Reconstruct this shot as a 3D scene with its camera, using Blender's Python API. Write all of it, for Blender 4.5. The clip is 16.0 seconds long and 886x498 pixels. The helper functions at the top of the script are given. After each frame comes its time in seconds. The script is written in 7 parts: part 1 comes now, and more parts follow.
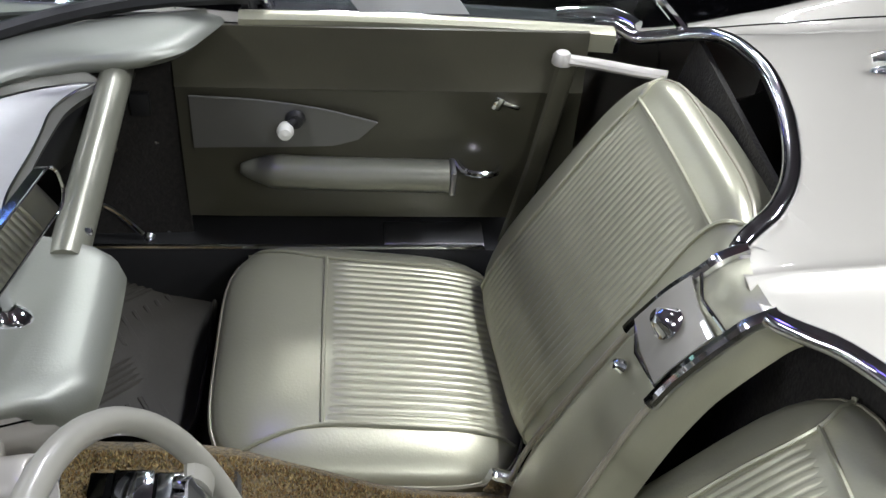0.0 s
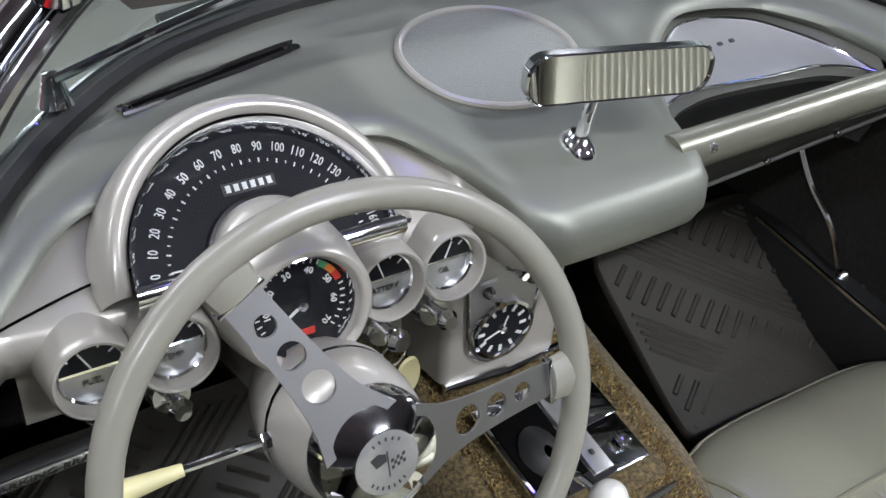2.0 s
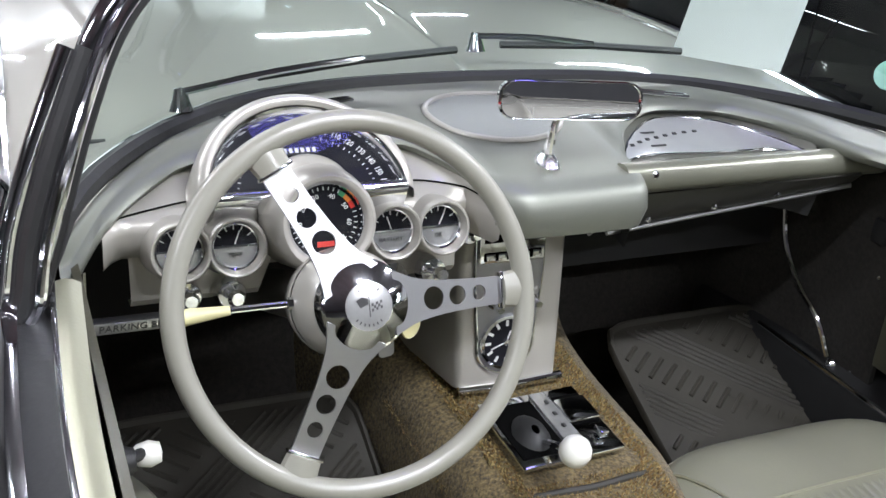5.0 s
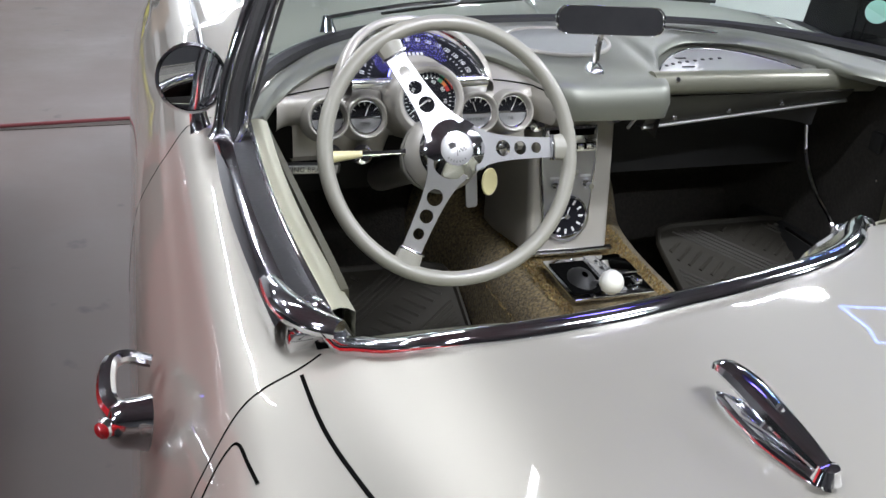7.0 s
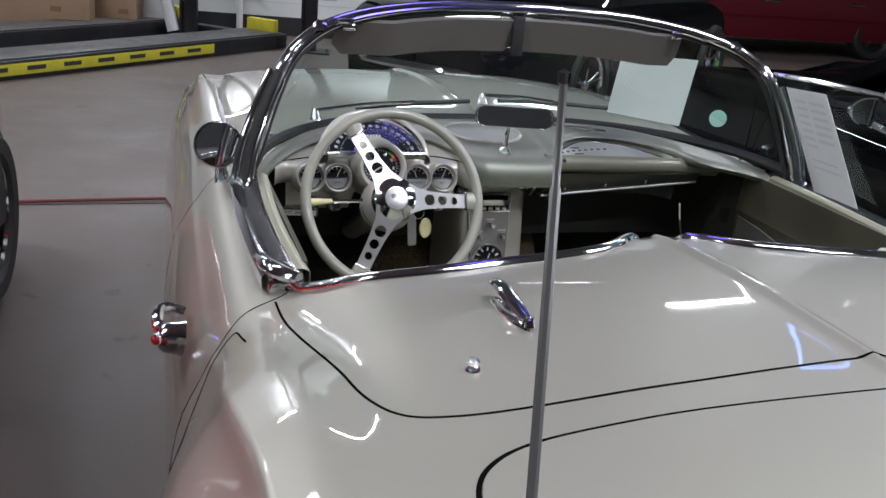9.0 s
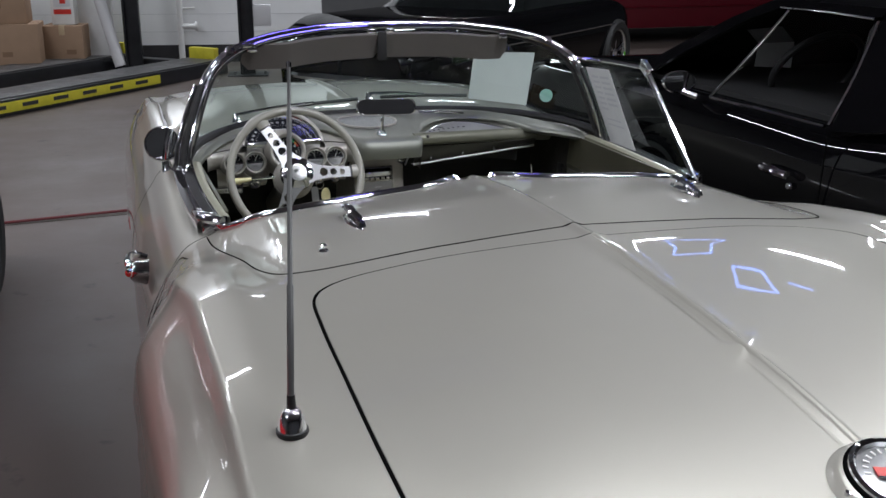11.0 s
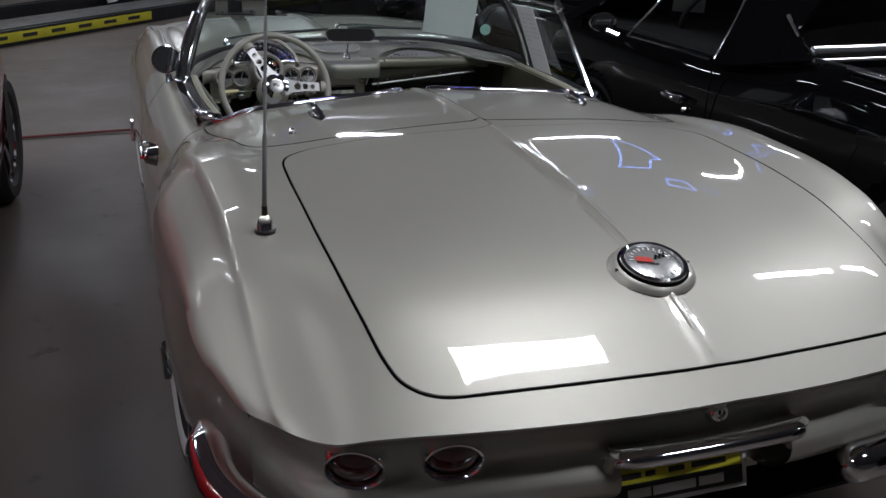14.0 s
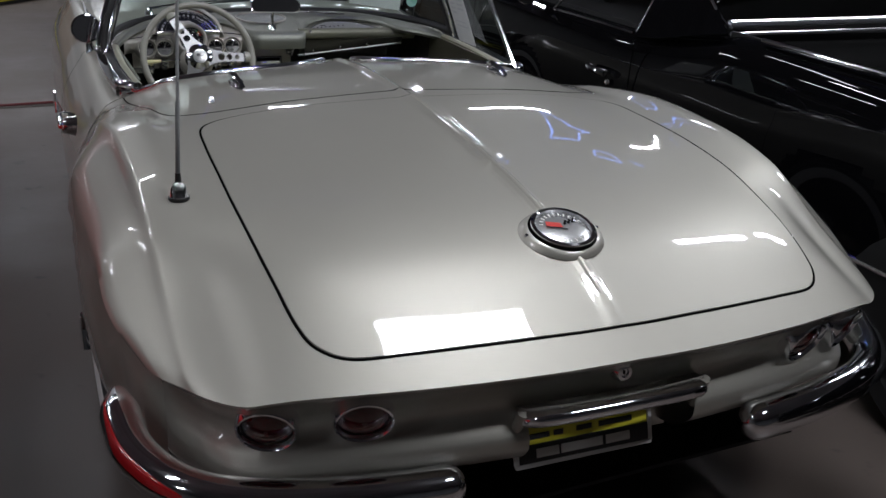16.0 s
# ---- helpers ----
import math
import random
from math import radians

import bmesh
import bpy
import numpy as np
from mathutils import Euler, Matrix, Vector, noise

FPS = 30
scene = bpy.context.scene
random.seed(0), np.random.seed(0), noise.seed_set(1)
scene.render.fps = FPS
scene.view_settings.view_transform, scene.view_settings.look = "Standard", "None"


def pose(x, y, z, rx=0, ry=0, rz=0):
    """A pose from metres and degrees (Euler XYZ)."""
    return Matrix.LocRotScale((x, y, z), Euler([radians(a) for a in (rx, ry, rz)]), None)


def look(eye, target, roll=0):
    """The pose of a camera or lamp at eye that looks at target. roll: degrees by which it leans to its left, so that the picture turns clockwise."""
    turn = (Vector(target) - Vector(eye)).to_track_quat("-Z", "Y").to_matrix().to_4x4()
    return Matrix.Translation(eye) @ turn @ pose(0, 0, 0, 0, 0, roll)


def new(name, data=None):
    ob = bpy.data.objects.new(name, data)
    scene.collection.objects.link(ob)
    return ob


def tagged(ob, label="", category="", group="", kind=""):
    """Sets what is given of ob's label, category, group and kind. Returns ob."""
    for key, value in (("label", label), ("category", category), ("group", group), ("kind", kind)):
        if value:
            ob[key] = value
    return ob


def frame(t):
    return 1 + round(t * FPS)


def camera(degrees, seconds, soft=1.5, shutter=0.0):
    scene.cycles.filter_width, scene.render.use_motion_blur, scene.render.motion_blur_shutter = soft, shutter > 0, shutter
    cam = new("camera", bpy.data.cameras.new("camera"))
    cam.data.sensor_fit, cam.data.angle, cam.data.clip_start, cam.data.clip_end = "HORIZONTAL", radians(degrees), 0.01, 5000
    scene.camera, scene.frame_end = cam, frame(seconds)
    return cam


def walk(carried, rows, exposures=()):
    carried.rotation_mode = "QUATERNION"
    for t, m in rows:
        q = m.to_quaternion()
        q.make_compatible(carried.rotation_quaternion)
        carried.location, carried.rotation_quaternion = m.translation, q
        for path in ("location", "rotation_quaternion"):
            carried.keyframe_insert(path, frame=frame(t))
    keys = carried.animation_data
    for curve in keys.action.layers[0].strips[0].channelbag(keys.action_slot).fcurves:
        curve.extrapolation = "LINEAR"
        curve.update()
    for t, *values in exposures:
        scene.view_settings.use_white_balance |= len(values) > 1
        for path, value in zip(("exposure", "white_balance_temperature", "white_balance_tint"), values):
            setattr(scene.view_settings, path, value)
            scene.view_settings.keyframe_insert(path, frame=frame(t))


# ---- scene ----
cam = camera(47.0, 16.0)
PATH = [
    (0, (-0.744, 0.761, 1.565), (0.779, 0.575, 0.281), 4.6),
    (0.3, (-0.708, 0.675, 1.534), (0.755, 0.705, 0.17), 5.8),
    (0.5, (-0.689, 0.631, 1.519), (0.719, 0.846, 0.115), 5.9),
    (1, (-0.612, 0.558, 1.483), (0.68, 1.244, 0.119), 4.6),
    (1.5, (-0.582, 0.513, 1.474), (0.459, 1.559, 0.124), 6.2),
    (2, (-0.602, 0.505, 1.42), (0.312, 1.703, 0.106), 9.6),
    (2.5, (-0.606, 0.458, 1.36), (0.34, 1.794, 0.21), 11.5),
    (2.8, (-0.605, 0.434, 1.324), (0.276, 1.834, 0.199), 11.1),
    (3.2, (-0.591, 0.386, 1.315), (0.208, 1.85, 0.211), 8.4),
    (5.3, (-0.69, -0.044, 1.321), (0.084, 1.602, 0.489), 5.2),
    (5.5, (-0.701, -0.082, 1.322), (0.036, 1.581, 0.491), 4.8),
    (6, (-0.775, -0.174, 1.298), (-0.04, 1.499, 0.487), 1.7),
    (6.5, (-0.806, -0.321, 1.313), (-0.113, 1.362, 0.483), 1.7),
    (7, (-0.815, -0.481, 1.303), (-0.226, 1.243, 0.479), 3.4),
    (7.5, (-0.862, -0.634, 1.297), (-0.316, 1.109, 0.482), 2.0),
    (8, (-0.908, -0.812, 1.328), (-0.283, 0.919, 0.545), 2.7),
    (8.5, (-0.886, -1.007, 1.385), (-0.247, 0.757, 0.693), 4.1),
    (9, (-0.884, -1.174, 1.405), (-0.303, 0.635, 0.783), 4.8),
    (9.2, (-0.89, -1.233, 1.405), (-0.301, 0.583, 0.809), 4.6),
    (11.3, (-0.938, -2.085, 1.502), (-0.289, -0.291, 0.901), -0.1),
    (11.5, (-0.963, -2.124, 1.501), (-0.302, -0.341, 0.88), 0.3),
    (12, (-1.009, -2.235, 1.505), (-0.328, -0.476, 0.841), 1.2),
    (12.5, (-1.01, -2.399, 1.52), (-0.375, -0.634, 0.826), 2.8),
    (13, (-1.038, -2.517, 1.529), (-0.394, -0.758, 0.829), 2.0),
    (13.5, (-1.041, -2.637, 1.542), (-0.381, -0.877, 0.858), 2.4),
    (14, (-1.048, -2.735, 1.553), (-0.385, -0.98, 0.86), 1.7),
    (14.5, (-1.036, -2.768, 1.553), (-0.333, -1.03, 0.854), 1.6),
    (15, (-1.022, -2.783, 1.554), (-0.304, -1.06, 0.836), 1.7),
    (15.5, (-1.015, -2.788, 1.552), (-0.281, -1.076, 0.824), 2.0),
    (16, (-1.009, -2.788, 1.546), (-0.244, -1.092, 0.814), 2.7),
]
walk(cam, [(t, look(eye, target, roll)) for t, eye, target, roll in PATH],
     [(0, 0.16), (1, 0.05), (2.5, 0.15), (5.5, 0.6), (7, 0.40), (7.5, 0.1), (8, -0.22), (8.5, -0.22), (9, -0.17), (12, -0.86), (13.5, -1.17), (16, -1.1)])

# ---- world and light ----
world = bpy.data.worlds.new("hall_world")
scene.world = world
world.use_nodes = True
world.node_tree.nodes["Background"].inputs[0].default_value = (0.9, 0.95, 1.0, 1)
world.node_tree.nodes["Background"].inputs[1].default_value = 0.02
scene.view_settings.exposure = 0.0
TUBE_WATTS = 72.0
CEILING = 3.7
# rows of ceiling tubes: centre x, centre y, turn in degrees
TUBES = [(0.45, -0.64, 5), (3.4, 0.4, 8), (4.1, 6.3, 8), (5.8, 5.2, 8), (2.1, 9.0, 8), (-0.7, 10.2, 8), (-5.2, 2.9, 8), (-2.9, 3.8, 8), (-2.9, 7.2, 8), (6.4, -1.6, 8), (1.35, -2.9, 8),
         # unseen tubes added for fill light and highlights on the chrome
         (-3.0, -0.9, 8), (-5.4, -2.8, 8), (-5.4, 6.4, 8), (0.3, 12.4, 8), (4.5, 11.6, 8), (8.0, 2.6, 8), (4.9, 0.7, 8), (-1.3, 3.4, 8)]
for n, (x, y, turn) in enumerate(TUBES):
    lamp = bpy.data.lights.new("tube_light", "AREA")
    lamp.shape, lamp.size, lamp.size_y, lamp.energy = "RECTANGLE", 1.2, 0.13, TUBE_WATTS * {0: 1.35, 1: 1.5, 7: 1.3, 10: 1.45, 18: 0.45}.get(n, 1.0)
    lamp.color = (0.88, 0.91, 1.0)
    ob = new("tube_light", lamp)
    ob.matrix_world = pose(x, y, CEILING - 0.13, 0, 0, turn)


# ---- mesh helpers ----
def curve(*pairs):
    """A smooth function through (place, value) pairs."""
    xs, ys = [p[0] for p in pairs], [p[1] for p in pairs]
    d = [(ys[i + 1] - ys[i]) / (xs[i + 1] - xs[i]) for i in range(len(xs) - 1)]
    m = [d[0]] + [0.0 if d[i] * d[i + 1] <= 0 else 2 * d[i] * d[i + 1] / (d[i] + d[i + 1]) for i in range(len(d) - 1)] + [d[-1]]

    def f(x):
        if x <= xs[0]:
            return ys[0]
        if x >= xs[-1]:
            return ys[-1]
        i = max(k for k in range(len(xs) - 1) if xs[k] <= x)
        h = xs[i + 1] - xs[i]
        s = (x - xs[i]) / h
        return (ys[i] * (1 + 2 * s) * (1 - s) ** 2 + h * m[i] * s * (1 - s) ** 2
                + ys[i + 1] * s * s * (3 - 2 * s) + h * m[i + 1] * s * s * (s - 1))
    return f


def smooth_line(points, steps=8, closed=False):
    """A Catmull-Rom line through points."""
    p = [Vector(q) for q in points]
    out = []
    n = len(p)
    for i in range(n if closed else n - 1):
        a, b, c, d = (p[(i - 1) % n], p[i], p[(i + 1) % n], p[(i + 2) % n]) if closed else (
            p[max(i - 1, 0)], p[i], p[i + 1], p[min(i + 2, n - 1)])
        for k in range(steps):
            t = k / steps
            out.append(0.5 * ((2 * b) + (c - a) * t + (2 * a - 5 * b + 4 * c - d) * t * t + (3 * b - a - 3 * c + d) * t ** 3))
    if not closed:
        out.append(p[-1])
    return out


def grid_mesh(bm, rows, wrap_u=False, wrap_v=False):
    """Quads over rows of points."""
    vs = [[bm.verts.new(p) for p in row] for row in rows]
    nr, nc = len(vs), len(vs[0])
    for i in range(nr if wrap_v else nr - 1):
        for j in range(nc if wrap_u else nc - 1):
            q = (vs[i][j], vs[i][(j + 1) % nc], vs[(i + 1) % nr][(j + 1) % nc], vs[(i + 1) % nr][j])
            if len({v.index if v.index >= 0 else id(v) for v in q}) == 4:
                bm.faces.new(q)
    return vs


def add_tube(bm, points, radius, seg=10, closed=False, flat=1.0, up=None, caps=True):
    """A tube along points; radius a number or a function of 0..1; flat squeezes it along its upper side."""
    pts = [Vector(p) for p in points]
    n = len(pts)
    rows = []
    normal = None
    for i, p in enumerate(pts):
        a, b = (pts[(i - 1) % n], pts[(i + 1) % n]) if closed else (pts[max(i - 1, 0)], pts[min(i + 1, n - 1)])
        t = (b - a).normalized()
        if up is not None:
            normal = (Vector(up) - t * t.dot(Vector(up))).normalized()
        elif normal is None:
            ref = Vector((0, 0, 1)) if abs(t.z) < 0.9 else Vector((1, 0, 0))
            normal = (ref - t * t.dot(ref)).normalized()
        else:
            normal = (normal - t * t.dot(normal)).normalized()
        side = t.cross(normal)
        r = radius(i / max(n - 1, 1)) if callable(radius) else radius
        rows.append([p + r * (math.cos(k * 2 * math.pi / seg) * side + flat * math.sin(k * 2 * math.pi / seg) * normal) for k in range(seg)])
    vs = grid_mesh(bm, rows, wrap_u=True, wrap_v=closed)
    if caps and not closed:
        bm.faces.new(vs[0])
        bm.faces.new(vs[-1][::-1])
    return bm


def frame_of(axis, up=(0, 0, 1)):
    """A turn whose z lies along axis."""
    z = Vector(axis).normalized()
    ref = Vector(up)
    if abs(z.dot(ref)) > 0.95:
        ref = Vector((0, 1, 0))
    x = ref.cross(z).normalized()
    y = z.cross(x)
    return Matrix((x, y, z)).transposed().to_4x4()


def add_lathe(bm, profile, at=(0, 0, 0), axis=(0, 0, 1), seg=24, squash=(1, 1), up=(0, 0, 1)):
    """Turns (radius, height) pairs round an axis through at."""
    m = Matrix.Translation(at) @ frame_of(axis, up)
    rows = []
    for r, h in profile:
        rows.append([m @ Vector((squash[0] * max(r, 1e-5) * math.cos(2 * math.pi * k / seg), squash[1] * max(r, 1e-5) * math.sin(2 * math.pi * k / seg), h)) for k in range(seg)])
    grid_mesh(bm, rows, wrap_u=True)
    return bm


def box(size, m=None, bevel=0.0, seg=2):
    """A box of that size centred in the pose m, with rounded edges."""
    bm = bmesh.new()
    bmesh.ops.create_cube(bm, size=1.0)
    bmesh.ops.scale(bm, vec=size, verts=bm.verts)
    if bevel:
        bmesh.ops.bevel(bm, geom=list(bm.edges), offset=bevel, segments=seg, profile=0.5, affect="EDGES")
    if m is not None:
        bm.transform(m)
    return bm


def tube(points, radius, **k):
    return add_tube(bmesh.new(), points, radius, **k)


def lathe(profile, *a, **k):
    return add_lathe(bmesh.new(), profile, *a, **k)


def sheet(rows, thick=0.0, wrap_u=False):
    """A skin over rows of points; with thick it gets a back and edges."""
    bm = bmesh.new()
    grid_mesh(bm, rows, wrap_u=wrap_u)
    bmesh.ops.recalc_face_normals(bm, faces=bm.faces)
    if thick:
        bmesh.ops.solidify(bm, geom=list(bm.faces), thickness=thick)
    return bm


def slab(outline, z0, z1, m=None):
    """A plate with that (x, y) outline between two heights."""
    bm = bmesh.new()
    m = m if m is not None else Matrix()
    lo = [bm.verts.new(m @ Vector((x, y, z0))) for x, y in outline]
    hi = [bm.verts.new(m @ Vector((x, y, z1))) for x, y in outline]
    n = len(outline)
    for i in range(n):
        bm.faces.new((lo[i], lo[(i + 1) % n], hi[(i + 1) % n], hi[i]))
    bm.faces.new(hi)
    bm.faces.new(lo[::-1])
    return bm


def round_rect(w, h, r, steps=6):
    """The outline of a rounded rectangle."""
    out = []
    for cx, cy, a in ((w / 2 - r, h / 2 - r, 0), (r - w / 2, h / 2 - r, 90), (r - w / 2, r - h / 2, 180), (w / 2 - r, r - h / 2, 270)):
        for k in range(steps + 1):
            b = radians(a + 90 * k / steps)
            out.append((cx + r * math.cos(b), cy + r * math.sin(b)))
    return out


def link_mesh(name, bm, material, smooth=35):
    bmesh.ops.recalc_face_normals(bm, faces=bm.faces)
    mesh = bpy.data.meshes.new(name)
    bm.to_mesh(mesh)
    bm.free()
    mesh.materials.append(material)
    if smooth:
        mesh.shade_smooth()
        mesh.set_sharp_from_angle(angle=radians(smooth))
    return new(name, mesh)


def thing(name, at, label, category, group="", kind=""):
    """An Empty at the base of a thing made of parts."""
    ob = new(name)
    ob.empty_display_size = 0.1
    ob.location = at
    return tagged(ob, label, category, group, kind)


def part(name, bm, material, parent, label="", smooth=35):
    """One mesh in world places, under a thing or a part."""
    ob = link_mesh(name, bm, material, smooth)
    ob.parent = parent
    top = parent
    while top.parent:
        top = top.parent
    ob.matrix_parent_inverse = Matrix.Translation(-Vector(top.location)) if parent == top else Matrix()
    return tagged(ob, label)


def single(name, bm, material, label, category, group="", kind="", smooth=35):
    """A thing that is one mesh."""
    return tagged(link_mesh(name, bm, material, smooth), label, category, group, kind)


# ---- materials ----
def mat(name, color, rough=0.5, metal=0.0, coat=0.0, bump=0.0, bump_scale=60.0, vary=0.0, vary_scale=4.0, rough_vary=0.0,
        sheen=0.0, spec=0.5, coat_rough=0.04, stretch=(1, 1, 1), detail=6.0):
    m = bpy.data.materials.new(name)
    m.use_nodes = True
    nt = m.node_tree
    b = nt.nodes["Principled BSDF"]
    b.inputs["Base Color"].default_value = (*color, 1)
    b.inputs["Roughness"].default_value = rough
    b.inputs["Metallic"].default_value = metal
    b.inputs["Coat Weight"].default_value = coat
    b.inputs["Coat Roughness"].default_value = coat_rough
    b.inputs["Sheen Weight"].default_value = sheen
    b.inputs["Specular IOR Level"].default_value = spec
    geo = nt.nodes.new("ShaderNodeTexCoord")
    mp = nt.nodes.new("ShaderNodeMapping")
    mp.inputs["Scale"].default_value = stretch
    nt.links.new(geo.outputs["Object"], mp.inputs["Vector"])
    if vary or rough_vary:
        n1 = nt.nodes.new("ShaderNodeTexNoise")
        n1.inputs["Scale"].default_value = vary_scale
        n1.inputs["Detail"].default_value = detail
        n1.inputs["Roughness"].default_value = 0.65
        nt.links.new(mp.outputs["Vector"], n1.inputs["Vector"])
        if vary:
            ramp = nt.nodes.new("ShaderNodeMapRange")
            ramp.inputs["From Min"].default_value, ramp.inputs["From Max"].default_value = 0.3, 0.7
            ramp.inputs["To Min"].default_value, ramp.inputs["To Max"].default_value = 1 - vary, 1 + vary
            nt.links.new(n1.outputs["Fac"], ramp.inputs["Value"])
            mul = nt.nodes.new("ShaderNodeMix")
            mul.data_type, mul.blend_type = "RGBA", "MULTIPLY"
            mul.inputs["Factor"].default_value = 1.0
            mul.inputs["A"].default_value = (*color, 1)
            nt.links.new(ramp.outputs["Result"], mul.inputs["B"])
            nt.links.new(mul.outputs["Result"], b.inputs["Base Color"])
        if rough_vary:
            rr = nt.nodes.new("ShaderNodeMapRange")
            rr.inputs["From Min"].default_value, rr.inputs["From Max"].default_value = 0.3, 0.7
            rr.inputs["To Min"].default_value, rr.inputs["To Max"].default_value = max(rough - rough_vary, 0.02), rough + rough_vary
            nt.links.new(n1.outputs["Fac"], rr.inputs["Value"])
            nt.links.new(rr.outputs["Result"], b.inputs["Roughness"])
    if bump:
        n2 = nt.nodes.new("ShaderNodeTexNoise")
        n2.inputs["Scale"].default_value = bump_scale
        n2.inputs["Detail"].default_value = 4.0
        nt.links.new(mp.outputs["Vector"], n2.inputs["Vector"])
        bp = nt.nodes.new("ShaderNodeBump")
        bp.inputs["Strength"].default_value = bump
        bp.inputs["Distance"].default_value = 0.002
        nt.links.new(n2.outputs["Fac"], bp.inputs["Height"])
        nt.links.new(bp.outputs["Normal"], b.inputs["Normal"])
    return m


def glowing(name, color, strength):
    m = mat(name, color, 0.4)
    b = m.node_tree.nodes["Principled BSDF"]
    b.inputs["Emission Color"].default_value = (*color, 1)
    b.inputs["Emission Strength"].default_value = strength
    return m


def glass(name, color=(0.9, 0.97, 0.94), clear=0.9):
    """Thin clear glass: mostly see-through, with a glossy surface."""
    m = bpy.data.materials.new(name)
    m.use_nodes = True
    nt = m.node_tree
    nt.nodes.remove(nt.nodes["Principled BSDF"])
    out = nt.nodes["Material Output"]
    tr, gl, mx, fr = (nt.nodes.new(k) for k in ("ShaderNodeBsdfTransparent", "ShaderNodeBsdfGlossy", "ShaderNodeMixShader", "ShaderNodeLayerWeight"))
    up, ms = nt.nodes.new("ShaderNodeMath"), nt.nodes.new("ShaderNodeMapRange")
    tr.inputs["Color"].default_value = (*color, 1)
    gl.inputs["Roughness"].default_value = 0.01
    fr.inputs["Blend"].default_value = 0.5
    up.operation = "POWER"
    up.inputs[1].default_value = 5.0
    ms.inputs["To Min"].default_value, ms.inputs["To Max"].default_value = 0.035, 0.95
    nt.links.new(fr.outputs["Facing"], up.inputs[0])
    nt.links.new(up.outputs[0], ms.inputs["Value"])
    nt.links.new(ms.outputs["Result"], mx.inputs["Fac"])
    nt.links.new(tr.outputs["BSDF"], mx.inputs[1])
    nt.links.new(gl.outputs["BSDF"], mx.inputs[2])
    nt.links.new(mx.outputs["Shader"], out.inputs["Surface"])
    return m


PAINT = mat("champagne_paint", (0.392, 0.376, 0.326), 0.46, metal=0.60, coat=1.0, coat_rough=0.025, bump=0.02, bump_scale=900, vary=0.03, vary_scale=1.5)
GAP = mat("panel_gap", (0.004, 0.004, 0.004), 1.0, spec=0.0)
CHROME = mat("chrome", (0.86, 0.87, 0.90), 0.075, metal=1.0, rough_vary=0.03, vary_scale=30)
BRUSHED = mat("brushed_steel", (0.40, 0.40, 0.40), 0.40, metal=1.0, bump=0.03, bump_scale=500, stretch=(1, 6, 1), vary=0.03, vary_scale=8)
BLACK = mat("black_rubber", (0.012, 0.012, 0.012), 0.55, bump=0.2, bump_scale=150, vary=0.2, vary_scale=20)
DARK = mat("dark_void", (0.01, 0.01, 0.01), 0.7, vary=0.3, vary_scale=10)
DASH = mat("dash_vinyl", (0.212, 0.219, 0.185), 0.43, metal=0.48, bump=0.10, bump_scale=420, vary=0.04, vary_scale=6, spec=0.5)
DASH_METAL = mat("dash_paint", (0.44, 0.42, 0.372), 0.32, metal=0.25, coat=0.5, coat_rough=0.1, vary=0.04, vary_scale=8)
VINYL = mat("seat_vinyl", (0.395, 0.39, 0.285), 0.35, metal=0.52, bump=0.12, bump_scale=260, vary=0.04, vary_scale=5, rough_vary=0.0, spec=0.6)
PIPING = mat("seat_piping", (0.30, 0.28, 0.21), 0.35, metal=0.2, bump=0.1, bump_scale=200, vary=0.05)
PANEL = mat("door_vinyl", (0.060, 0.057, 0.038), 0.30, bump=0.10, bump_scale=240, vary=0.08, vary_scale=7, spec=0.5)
PANEL_GREY = mat("trim_grey", (0.050, 0.049, 0.042), 0.34, metal=0.4, bump=0.1, bump_scale=100, vary=0.05)
CARPET = mat("loop_carpet", (0.118, 0.086, 0.036), 0.95, bump=1.0, bump_scale=220, vary=0.75, vary_scale=170, sheen=0.2, detail=2.0)
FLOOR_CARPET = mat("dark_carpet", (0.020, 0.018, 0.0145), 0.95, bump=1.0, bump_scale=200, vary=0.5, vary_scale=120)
MAT_RUBBER = mat("mat_rubber", (0.031, 0.028, 0.021), 0.6, bump=0.2, bump_scale=150, vary=0.12, vary_scale=10)
IVORY = mat("ivory_plastic", (0.75, 0.74, 0.66), 0.3, vary=0.03, coat=0.3)
YELLOW_IVORY = mat("yellowed_plastic", (0.72, 0.66, 0.36), 0.35, vary=0.05)
RIM_PLASTIC = mat("wheel_plastic", (0.27, 0.262, 0.218), 0.34, vary=0.04, vary_scale=8, coat=0.3, coat_rough=0.15, bump=0.03, bump_scale=100)
GAUGE_BLACK = mat("dial_black", (0.010, 0.010, 0.013), 0.5, spec=0.1, vary=0.1)
DIAL_WHITE = mat("dial_print", (0.75, 0.75, 0.72), 0.5)
DIAL_SILVER = mat("dial_silver", (0.55, 0.55, 0.54), 0.25, metal=0.7, vary=0.1, vary_scale=50)
RED_PAINT = mat("print_red", (0.55, 0.03, 0.02), 0.4)
ORANGE_PAINT = mat("print_orange", (0.75, 0.22, 0.03), 0.4)
GREEN_PAINT = mat("print_green", (0.05, 0.30, 0.12), 0.4)
RED_LENS = mat("red_lens", (0.055, 0.0008, 0.002), 0.08, coat=1.0, vary=0.3, vary_scale=60)
WIND_GLASS = glass("windshield_glass", (0.80, 0.90, 0.85))
CLEAR = glass("clear_glass", (0.97, 0.98, 0.98))
MIRROR = mat("mirror_silver", (0.88, 0.89, 0.90), 0.01, metal=1.0)
PAPER = mat("paper", (0.66, 0.67, 0.66), 0.7, vary=0.03, vary_scale=20)
